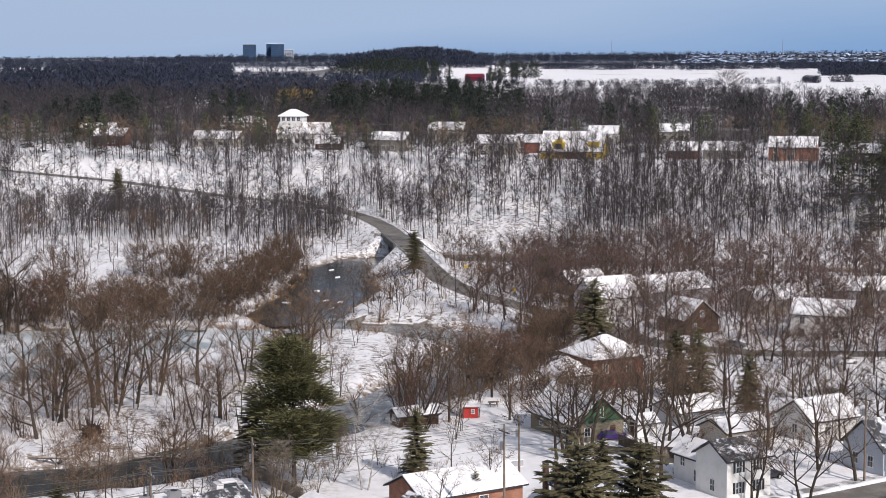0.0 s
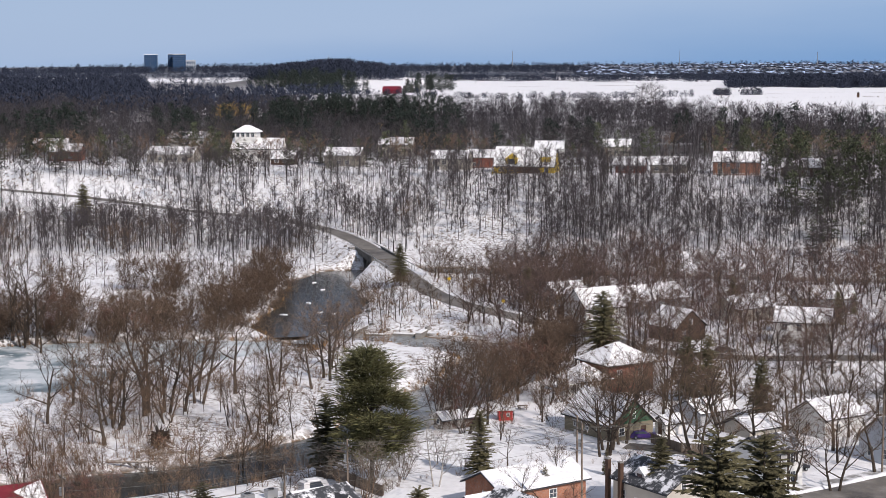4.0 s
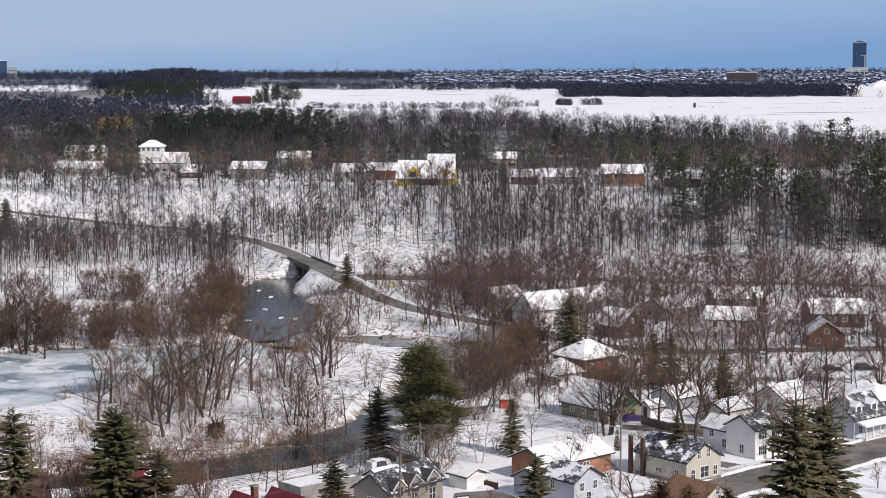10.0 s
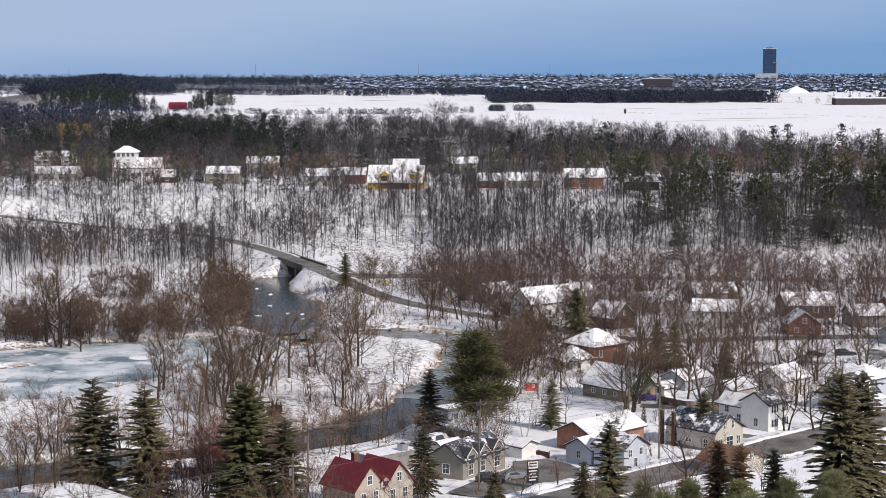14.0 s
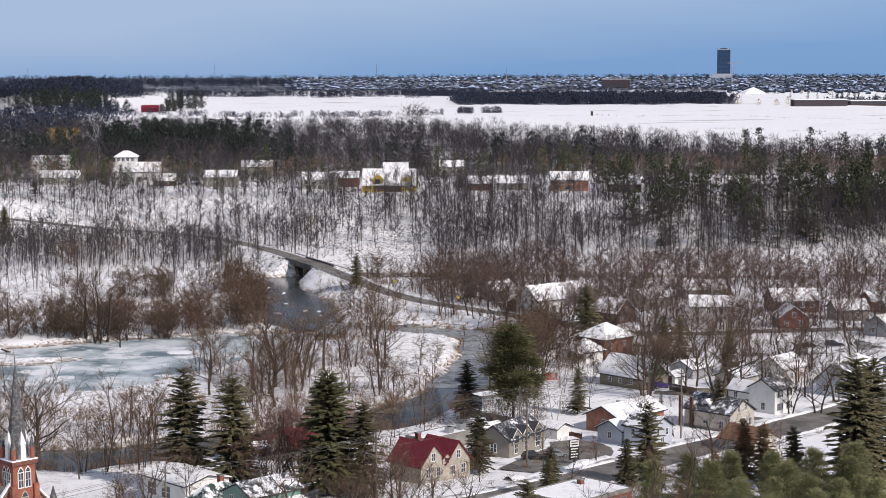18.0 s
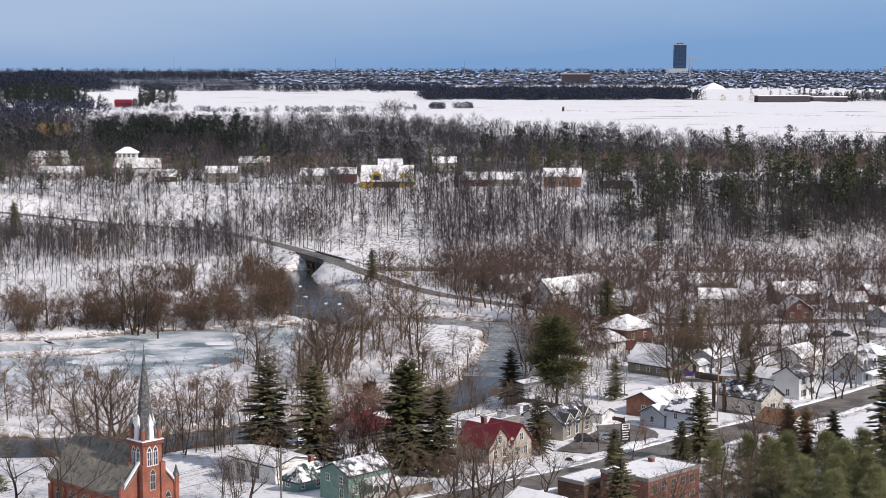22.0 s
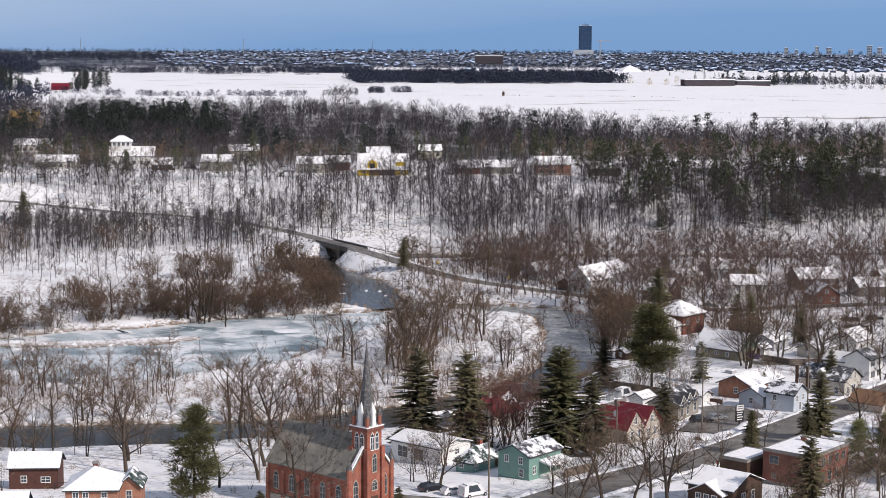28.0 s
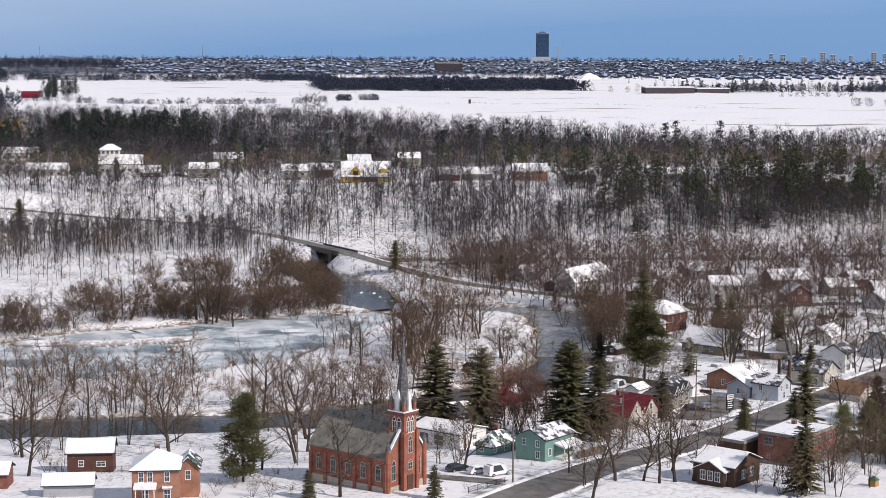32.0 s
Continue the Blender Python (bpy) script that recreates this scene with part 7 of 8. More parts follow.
def free_place(x, y, margin):
    return all(math.hypot(x - a, y - b) > r + margin for a, b, r in _rects) and bool(dry(np.array(x), np.array(y), 1.0)) and float(chain(np.array(x), np.array(y), [(66, 392, 4), (80, 396, 5), (110, 404, 6), (150, 420, 6)])) > 1


_n = 0
while _n < 190:
    _x, _y = tree_rng.uniform(-5, 165), tree_rng.uniform(318, 560)
    if _x < 30 and _y < 400 or (_x - 30) < (330 - _y) * 0.4 or math.hypot(_x - 28, _y - 338) < 13:
        continue
    if 45 < _x < 150 and 372 < _y < 432 and tree_rng.random() < 0.7:
        continue
    if free_place(_x, _y, 0.3):
        _k = tree_rng.choice("bbbnnrrrr")
        plant(_k, _x, _y, {"b": tree_rng.uniform(9, 14), "n": tree_rng.uniform(6, 10), "r": tree_rng.uniform(4, 9)}[_k])
        _n += 1
_n = 0
while _n < 24:
    _x, _y = tree_rng.uniform(-150, -8), tree_rng.uniform(300, 470)
    if free_place(_x, _y, 0.3) and math.hypot((_x + 84) / 26, (_y - 338) / 52) > 1 and not open_bar(_x, _y):
        _k = tree_rng.choice("bnnn")
        plant(_k, _x, _y, {"b": tree_rng.uniform(10, 15), "n": tree_rng.uniform(6, 10)}[_k])
        _n += 1
_n = 0
while _n < 8:
    _x, _y = tree_rng.uniform(-150, -70), tree_rng.uniform(240, 302)
    if free_place(_x, _y, 0.3) and _y > 262:
        plant("n", _x, _y, tree_rng.uniform(6, 11))
        _n += 1
_n = 0
while _n < 46:
    _x, _y = tree_rng.uniform(-8, 110), tree_rng.uniform(246, 372)
    if free_place(_x, _y, 1.0) and math.hypot(_x - 26, _y - 336) > 15:
        _k = tree_rng.choice("nnrrrb")
        plant(_k, _x, _y, {"b": tree_rng.uniform(9, 13), "n": tree_rng.uniform(5, 10), "r": tree_rng.uniform(3, 6)}[_k])
        _n += 1
_places = []
while len(_places) < 520:
    _x, _y = tree_rng.uniform(-5, 200), tree_rng.uniform(380, 566)
    if (_x > 30 or _y > 440) and (_y > 428 or tree_rng.random() < 0.35) and free_place(_x, _y, 0.5):
        _places.append((_x, _y, gz(_x, _y) - 0.1, tree_rng.uniform(9, 15), tree_rng.uniform(0, 6.28), tree_rng.randrange(5)))
scatter("east_bank_wood", BUSHY, spread(46, 8, 27, 352, 448, 8, 13, 5, lambda x, y: dry(x, y, 0.6) & (np.hypot(x - 18, y - 362) > 9) & (np.hypot(x - 32, y - 390) > 11)), (BARK, TWIG_THICK), "dense brown trees along the river's east bank", "trees")
scatter("village_wood", GREAT, _places, (BARK_FAR, TWIG_VILLAGE), "bare garden trees among the far village houses")
_places = []
while len(_places) < 150:
    _x, _y = tree_rng.uniform(-160, -8), tree_rng.uniform(296, 470)
    if free_place(_x, _y, 0.5) and wobble(_x, _y, 20, 3.0) > -0.2 and math.hypot((_x + 84) / 26, (_y - 338) / 52) > 1 and not open_bar(_x, _y):
        _places.append((_x, _y, gz(_x, _y) - 0.1, tree_rng.uniform(6, 12), tree_rng.uniform(0, 6.28), tree_rng.randrange(6)))
scatter("island_wood", BROAD, _places, (BARK, TWIG), "bare saplings and small trees on the island")
_places = []
while len(_places) < 330:
    _x, _y = tree_rng.uniform(-140, 110), tree_rng.uniform(185, 330)
    if free_place(_x, _y, 0.4):
        _places.append((_x, _y, gz(_x, _y) - 0.05, tree_rng.uniform(0.8, 2.6), tree_rng.uniform(0, 6.28), tree_rng.randrange(5)))
scatter("garden_bushes", SHRUB, _places, (TWIG, BRUSH), "low bare garden bushes in the snow", "brush")
# ---- poles and wires ----
def utility_pole(x, y, h, turn, lamp=False):
    e = tagged(place(new("utility_pole"), x, y, turn), "tall weathered wooden utility pole with a crossarm", "utility pole", "utility poles")
    prism("shaft", 8, 0.17, 0.11, -0.5, h, FENCEWOOD, e)
    block("crossarm", -1.2, 1.2, -0.06, 0.06, h - 1.0, h - 0.85, FENCEWOOD, e)
    for u in (-1.1, -0.4, 0.4, 1.1):
        prism("insulator", 6, 0.06, 0.04, h - 0.85, h - 0.65, STEEL, e, (u, 0))
    prism("transformer", 10, 0.28, 0.28, h - 3.2, h - 2.2, STEEL, e, (0.45, 0))
    if lamp:
        block("lamp_arm", 0, 2.2, -0.04, 0.04, h - 3.8, h - 3.7, STEEL, e)
        block("lamp_head", 1.8, 2.5, -0.14, 0.14, h - 3.85, h - 3.68, STEEL, e, bevel=0.03)
    return e


POLES = [(-110, 133, 12.8), (-53.2, 192.6, 12.8), (-24.0, 224.9, 12.5), (3.3, 262.0, 13.0), (36.6, 290.5, 14.0), (79.6, 331.2, 12.5), (120, 372, 12.5)]
for _k, (_x, _y, _h) in enumerate(POLES):
    utility_pole(_x, _y, _h, 132, lamp=_k % 2 == 0)
BACKPOLES = [(-90, 222, 10.5), (-24.5, 262.1, 11.5), (4.5, 292.0, 11.0), (34.1, 315.2, 10.5)]
for _x, _y, _h in BACKPOLES:
    utility_pole(_x, _y, _h, 130)


def wire(a, b, sag, thick=0.022):
    c = bpy.data.curves.new("power_line", "CURVE")
    c.dimensions, c.bevel_depth, c.bevel_resolution = "3D", thick, 0
    s = c.splines.new("POLY")
    s.points.add(12)
    for k in range(13):
        f = k / 12
        p = Vector(a).lerp(Vector(b), f)
        s.points[k].co = (p.x, p.y, p.z - sag * 4 * f * (1 - f), 1)
    c.materials.append(OLDCONCRETE)
    tagged(new("power_line", c), "thin grey overhead power line between poles", "power line", "power lines")


for _row in (POLES, BACKPOLES):
    for (_ax, _ay, _ah), (_bx, _by, _bh) in zip(_row, _row[1:]):
        for _u, _dz in ((-1.1, -0.7), (0.4, -0.7), (1.1, -0.7), (0.0, -2.6)):
            _ox, _oy = _u * math.cos(radians(132)), _u * math.sin(radians(132))
            wire((_ax + _ox, _ay + _oy, gz(_ax, _ay) + _ah + _dz), (_bx + _ox, _by + _oy, gz(_bx, _by) + _bh + _dz), 0.7)


# ---- vehicles ----
def car(x, y, turn, paint, label, length=4.5, width=1.8, height=1.5, van=False, snow=False):
    e = tagged(place(new("van" if van else "car"), x, y, turn), label, "van" if van else "car", "parked vehicles")
    l, w = length / 2, width / 2
    hood = 0.62 if van else 0.95
    prof = [(-l, 0.35), (-l, 0.85), (-l + 0.15, 0.95 if not van else height - 0.15), (-l * (0.72 if not van else 0.85), height - 0.08), (l * (0.05 if not van else 0.35), height), (l * (0.42 if not van else 0.72), hood), (l * 0.95, hood - 0.12), (l, 0.6), (l, 0.35)]
    V = [(a, s * (w if b < 1.0 else w * 0.86), b) for s in (-1, 1) for a, b in prof]
    n = len(prof)
    F = [tuple(range(n)), tuple(range(2 * n - 1, n - 1, -1))] + [(k, n + k, n + (k + 1) % n, (k + 1) % n) for k in range(n)]
    body = poly("body", V, F, paint, e)
    top = height - 0.1
    for s in (-1, 1):
        poly("side_window", [(-l * 0.66, s * w * 0.99, 1.0), (l * 0.3, s * w * 0.99, 1.0), (l * 0.03, s * w * 0.89, top), (-l * 0.6, s * w * 0.89, top)], [(0, 1, 2, 3)], GLASS, body)
        block("headlight", l - 0.06, l + 0.02, s * w * 0.7 - 0.18, s * w * 0.7 + 0.18, 0.58, 0.72, STEEL, body)
        block("tail_light", -l - 0.02, -l + 0.06, s * w * 0.75 - 0.14, s * w * 0.75 + 0.14, 0.68, 0.86, RED, body)
    poly("windscreen", [(l * 0.40, -w * 0.8, hood + 0.06), (l * 0.40, w * 0.8, hood + 0.06), (l * 0.08, w * 0.76, top + 0.02), (l * 0.08, -w * 0.76, top + 0.02)], [(0, 1, 2, 3)], GLASS, body)
    for a in (-l * 0.62, l * 0.62):
        for s in (-1, 1):
            V, F = [], []
            for c, r in ((s * w - 0.11, 0.33), (s * w + 0.11, 0.33)):
                V += [(a + math.cos(6.283 * k / 14) * r, c, 0.33 + math.sin(6.283 * k / 14) * r) for k in range(14)]
            F = [tuple(range(14)), tuple(range(27, 13, -1))] + [(k, (k + 1) % 14, 14 + (k + 1) % 14, 14 + k) for k in range(14)]
            o = poly("wheel", V, F, TYRE, e)
            V = [(a + math.cos(6.283 * k / 10) * 0.2, s * (w + 0.115), 0.33 + math.sin(6.283 * k / 10) * 0.2) for k in range(10)]
            poly("rim", V, [tuple(range(10))], STEEL, o)
    if snow:
        block("snow_layer", -l * 0.7, l * 0.1, -w * 0.8, w * 0.8, height - 0.02, height + 0.12, SNOW_ROOF, e, bevel=0.05)
    return e


PAINT_DARK = material("dark_car_paint", (0.02, 0.022, 0.028), 0.25, spec=0.6)
PAINT_WHITE = material("white_car_paint", (0.7, 0.7, 0.71), 0.25, spec=0.6)
PAINT_PURPLE = material("purple_car_paint", (0.06, 0.03, 0.16), 0.25, spec=0.6)
PAINT_SILVER = material("silver_car_paint", (0.3, 0.32, 0.34), 0.25, metal=0.4, spec=0.6)
car(-61.0, 206.5, 25, PAINT_DARK, "dark grey parked car on a snowy drive")
car(-57.6, 203.0, 22, PAINT_WHITE, "white parked car dusted with snow", snow=True)
car(-54.4, 201.0, 28, PAINT_WHITE, "white parked van dusted with snow", 5.4, 2.0, 2.2, van=True, snow=True)
car(5.4, 270.0, 8, PAINT_DARK, "dark parked minivan outside the shop", 4.8, 1.9, 1.75)
car(9.8, 272.5, 20, PAINT_SILVER, "silver parked car outside the shop")
car(42.6, 349.0, 10, PAINT_PURPLE, "dark purple parked car beside the olive house")
car(91.1, 404.5, 0, PAINT_DARK, "dark parked car in the car park", snow=True)
car(98.9, 406.0, 0, PAINT_DARK, "dark parked pickup in the car park", 5.2, 1.9, 1.7)
car(107.0, 407.5, 0, PAINT_SILVER, "silver parked car in the car park", snow=True)
car(66.5, 330.0, 42, PAINT_DARK, "black parked car beside the white house")
car(57.0, 437.5, -12, PAINT_SILVER, "silver parked car under the white house carport", snow=True)
car(78.5, 423.0, 30, PAINT_WHITE, "white parked car beside the back street", snow=True)
car(30.5, 466.0, 40, PAINT_WHITE, "white parked car beside the riverside house", snow=True)
car(-44.2, 257.4, 60, PAINT_WHITE, "white van parked behind the teal house", 4.8, 1.9, 2.1, van=True, snow=True)
car(-2.8, 305.0, 40, PAINT_WHITE, "white caravan parked by the river", 5.5, 2.1, 2.4, van=True, snow=True)

# ---- fences ----
def fence(x0, y0, x1, y1, h, mat, label, board=True):
    n = max(1, round(math.hypot(x1 - x0, y1 - y0) / 2.4))
    e = tagged(place(new("fence"), x0, y0, math.degrees(math.atan2(y1 - y0, x1 - x0))), label, "fence")
    step = math.hypot(x1 - x0, y1 - y0) / n
    c, s = (x1 - x0) / n / step, (y1 - y0) / n / step
    z0 = gz(x0, y0)
    for k in range(n + 1):
        z = gz(x0 + c * step * k, y0 + s * step * k) - z0
        block("post", step * k - 0.06, step * k + 0.06, -0.06, 0.06, z - 0.4, z + h + 0.08, mat, e)
        if k < n:
            if board:
                for j in range(12):
                    u = step * (k + (j + 0.5) / 12)
                    block("slat", u - step / 26, u + step / 26, -0.11, -0.08, z + 0.05, z + h, mat, e)
            else:
                for zz in (0.3, h):
                    block("rail", step * k, step * (k + 1), -0.03, 0.03, z + zz - 0.03, z + zz + 0.03, mat, e)
                for j in range(14):
                    u = step * (k + (j + 0.5) / 14)
                    block("bar", u - 0.012, u + 0.012, -0.012, 0.012, z + 0.1, z + h, mat, e)


fence(44.0, 346.0, 49.0, 339.0, 1.7, FENCEWOOD, "weathered grey board fence in the snow")
fence(49.0, 339.0, 58.0, 337.5, 1.7, FENCEWOOD, "weathered grey board fence behind the beige house")
fence(-6.0, 318.0, 7.0, 304.6, 1.8, FENCEWOOD, "weathered board fence beside the river")
fence(11.4, 298.3, 17.0, 292.4, 1.2, BARNWOOD, "low red-brown board fence by the parking lot")
fence(-62.5, 186.0, -54.7, 192.4, 1.1, DARKMETAL, "dark iron railing beside the church drive", board=False)
fence(-36.0, 214.0, -28.5, 221.0, 1.6, FENCEWOOD, "weathered board fence beside the teal house")
fence(-126.0, 222.5, -112.0, 224.0, 1.2, DARKMETAL, "thin wire fence beside the barn", board=False)


# ---- fallen trees and driftwood ----
PALEWOOD = material("pale_barkless_wood", (0.46, 0.42, 0.38), 0.9, spots=[((0.22, 0.18, 0.15), 1.5, 0.55, 0.12)])
FALLEN = [hardwood(400 + k, 13.0, 0.3, 0.34, 6, 3, 0, 1, 0.024, 0.003, 0.12, rise=0.7, crook=0.14) for k in range(3)]
for _k, (_x, _y, _t, _s) in enumerate(((-41.6, 324.3, -12, 1.0), (-33, 330.5, 150, 0.8), (-28, 331.5, 20, 0.7), (-30.5, 333, 200, 0.9), (-36, 329, 70, 0.6), (-104, 432, 15, 0.7), (-97, 439, 170, 0.8), (-60, 452, 10, 0.6), (2, 456, 175, 0.7), (-18, 372, 30, 0.7), (-27, 372, 190, 0.6))):
    _o = as_thing("fallen_tree", FALLEN[_k % 3], PALEWOOD, PALEWOOD, "pale fallen tree trunk lying in the snow", "fallen tree", ("trunk", "crown"))
    _o.matrix_basis = pose(_x, _y, gz(_x, _y) + 0.35, 0, 0, _t) @ pose(0, 0, 0, 0, 84, 0) @ Matrix.Diagonal((_s, _s, _s, 1))



def root_plate(x, y, turn, height):
    """The upturned roots of a fallen tree: a ragged disc of soil with roots standing out all round."""
    rng = random.Random(63)
    V, F = [], []
    for k in range(34):
        a = 6.283 * k / 34 + rng.uniform(-0.1, 0.1)
        p, d = Vector((0, 0, 0)), Vector((math.cos(a), rng.uniform(-0.5, 0.5), math.sin(a)))
        r, n = rng.uniform(0.08, 0.16), 4
        for j in range(n):
            q = p + d * rng.uniform(0.25, 0.42)
            add_limb(V, F, tuple(p), tuple(q), r * (1 - j / n), r * (1 - (j + 1) / n) + 0.012, 4)
            p, d = q, (d + Vector((rng.uniform(-0.4, 0.4), rng.uniform(-0.5, 0.5), rng.uniform(-0.4, 0.4)))).normalized()
    S, T = [], []
    n = 16
    for side, bulge in ((-1, 0.30), (1, 0.22)):
        h = len(S)
        S.append((0, side * bulge, 0))
        for ring, w in ((0.5, 0.8), (1.0, 0.1)):
            for k in range(n):
                a, q = 6.283 * k / n, ring * rng.uniform(0.35, 0.95)
                S.append((math.cos(a) * q, side * bulge * w * rng.uniform(0.6, 1.3), math.sin(a) * q))
        for k in range(n):
            m = (k + 1) % n
            T.append((h, h + 1 + k, h + 1 + m))
            T.append((h + 1 + k, h + 1 + n + k, h + 1 + n + m))
            T.append((h + 1 + k, h + 1 + n + m, h + 1 + m))
    e = tagged(place(new("root_plate"), x, y, turn, gz(x, y) + height * 0.42), "upturned reddish-brown root plate of a fallen tree", "fallen tree")
    for name, v, f, mat in (("soil", S, T, ROOTSOIL), ("roots", V, F, BARK)):
        poly(name, [(a * height * 0.42, b * height * 0.42, c * height * 0.55) for a, b, c in v], f, mat, e)
    return e


ROOTSOIL = material("dry_root_soil", (0.085, 0.045, 0.03), 0.95, spots=[((0.045, 0.028, 0.02), 1.4, 0.5, 0.1)], bump=0.1, bump_scale=3)
root_plate(-36.3, 334.6, 8, 4.6)

# ---- ice floes and boulders ----
floe_rng = random.Random(21)
for _k in range(8):
    _a, _b, _r = RIVER[floe_rng.randrange(5, len(RIVER))]
    _x, _y = _a + floe_rng.uniform(-0.8, 0.8) * _r, _b + floe_rng.uniform(-12, 12)
    if float(chain(np.array(_x), np.array(_y), RIVER)) > -1:
        continue
    _n, _w = 9, floe_rng.uniform(0.3, 0.75)
    _pts = [(math.cos(6.283 * k / _n) * _w * floe_rng.uniform(0.5, 1.2), math.sin(6.283 * k / _n) * _w * 2.6 * floe_rng.uniform(0.5, 1.2)) for k in range(_n)]
    _o = poly("ice_floe", [(a, b, -0.1) for a, b in _pts] + [(a * 0.94, b * 0.94, 0.16) for a, b in _pts], [tuple(range(_n))[::-1], tuple(range(_n, 2 * _n))] + [(k, (k + 1) % _n, _n + (k + 1) % _n, _n + k) for k in range(_n)], SNOW)
    _o.matrix_basis = pose(_x, _y, 0.02, 0, 0, floe_rng.uniform(0, 360))
    tagged(_o, "white floe of snowy ice on the river", "ice floe", "ice floes")
for _x, _y, _w in ((-77, 418, 4.2), (-112, 352, 3.0), (-150, 396, 3.5)):
    _pts = [(math.cos(6.283 * k / 14) * _w * floe_rng.uniform(0.85, 1.1), math.sin(6.283 * k / 14) * _w * 0.75 * floe_rng.uniform(0.85, 1.1)) for k in range(14)]
    _o = poly("snow_patch", [(a, b, 0) for a, b in _pts] + [(a * 0.9, b * 0.9, 0.1) for a, b in _pts], [tuple(range(14, 28))] + [(k, (k + 1) % 14, 14 + (k + 1) % 14, 14 + k) for k in range(14)], SNOW)
    _o.matrix_basis = pose(_x, _y, 0.07)
    tagged(_o, "round white patch of snow on the pond ice", "snow patch")


def boulder(seed):
    g = random.Random(seed)
    bm = bmesh.new()
    bmesh.ops.create_icosphere(bm, subdivisions=2, radius=1.0)
    for v in bm.verts:
        v.co *= g.uniform(0.8, 1.15)
        v.co.z *= 0.65
    me = bpy.data.meshes.new("boulder")
    bm.to_mesh(me)
    bm.free()
    me.materials.append(CONCRETE)
    return me


ROCKS = [boulder(k) for k in range(4)]
for _k in range(46):
    _q = floe_rng.choice(((-32, 466), (-26, 462), (-14, 458), (-8, 461), (-48, 580), (-40, 582), (-60, 600), (-38, 480), (-30, 490)))
    _x, _y = _q[0] + floe_rng.uniform(-5, 5), _q[1] + floe_rng.uniform(-5, 5)
    _s = floe_rng.uniform(0.3, 0.9)
    _o = new("boulder", ROCKS[_k % 4])
    _o.matrix_basis = pose(_x, _y, max(gz(_x, _y), -0.3) + 0.1 * _s, 0, 0, floe_rng.uniform(0, 360)) @ Matrix.Diagonal((_s, _s, _s, 1))
    tagged(_o, "grey boulder at the river's edge", "boulder", "boulders")

# ---- signs, hydrant, small garden things ----
SIGN_YELLOW = material("yellow_sign", (0.75, 0.5, 0.03), 0.5)
_e = tagged(place(new("shop_sign"), 12.2, 264.5, 20), "tall black and white pylon sign by the street", "sign")
block("post", -0.12, 0.12, -0.12, 0.12, -0.4, 1.0, DARKMETAL, _e)
block("board", -1.0, 1.0, -0.14, 0.14, 0.9, 4.6, DARKMETAL, _e)
block("upper_panel", -0.9, 0.9, -0.17, -0.13, 3.3, 4.5, WHITE, _e)
for _k in range(4):
    block("text_bar", -0.75, 0.75 - 0.25 * (_k % 2), -0.165, -0.135, 2.8 - 0.5 * _k, 3.0 - 0.5 * _k, WHITE, _e)
for _k in range(2):
    block("text_bar", -0.65, 0.65, -0.185, -0.165, 4.05 - 0.45 * _k, 4.25 - 0.45 * _k, DARKMETAL, _e)
for _x, _y in ((-17.5, 529.0), (2.0, 492.0)):
    _e = tagged(place(new("road_sign"), _x, _y, 10), "yellow diamond road sign on a post", "road sign")
    block("post", -0.05, 0.05, -0.05, 0.05, -0.4, 2.6, STEEL, _e)
    poly("plate", [(0, -0.08, 1.7), (0.55, -0.08, 2.25), (0, -0.08, 2.8), (-0.55, -0.08, 2.25), (0, -0.05, 1.7), (0.55, -0.05, 2.25), (0, -0.05, 2.8), (-0.55, -0.05, 2.25)], [(0, 1, 2, 3), (7, 6, 5, 4), (0, 4, 5, 1), (1, 5, 6, 2), (2, 6, 7, 3), (3, 7, 4, 0)], SIGN_YELLOW, _e)
for _x, _y in ((-10.0, 530.0), (26.0, 474.0)):
    _e = tagged(place(new("street_lamp"), _x, _y, 160), "grey steel street lamp with a curved arm", "street lamp")
    prism("pole", 8, 0.1, 0.07, -0.4, 8.0, STEEL, _e)
    block("arm", 0, 2.0, -0.04, 0.04, 7.9, 8.0, STEEL, _e)
    block("lamp_head", 1.6, 2.4, -0.15, 0.15, 7.82, 7.98, STEEL, _e, bevel=0.03)
_e = tagged(place(new("fire_hydrant"), -5.5, 221.9, 0), "small red fire hydrant beside the street", "hydrant")
prism("barrel", 10, 0.16, 0.16, -0.1, 0.7, RED, _e)
prism("bonnet", 10, 0.18, 0.05, 0.7, 0.95, RED, _e)
block("outlet", -0.28, 0.28, -0.07, 0.07, 0.42, 0.56, RED, _e, bevel=0.02)
_e = tagged(place(new("picnic_table"), 20.0, 371.0, 20), "wooden picnic table in the snow", "table")
block("tabletop", -0.9, 0.9, -0.38, 0.38, 0.7, 0.76, FENCEWOOD, _e)
for _s in (-0.75, 0.75):
    block("bench", -0.9, 0.9, _s - 0.14, _s + 0.14, 0.42, 0.47, FENCEWOOD, _e)
    block("leg", _s * 0.8 - 0.05, _s * 0.8 + 0.05, -0.75, 0.75, 0.3, 0.4, FENCEWOOD, _e)
    for _q in (-0.6, 0.6):
        block("leg", _s * 0.8 - 0.05, _s * 0.8 + 0.05, _q - 0.05, _q + 0.05, -0.1, 0.7, FENCEWOOD, _e)
_e = tagged(place(new("dock"), -61.0, 445.0, 10, 0.4), "small snowy wooden dock on the pond", "dock")
for _k in range(8):
    block("plank", -2.4 + _k * 0.6, -1.85 + _k * 0.6, -0.8, 0.8, 0.0, 0.08, FENCEWOOD, _e)
for _x in (-2.2, 0, 2.2):
    for _y in (-0.75, 0.75):
        prism("pile", 6, 0.09, 0.09, -1.4, 0.7, FENCEWOOD, _e, (_x, _y))
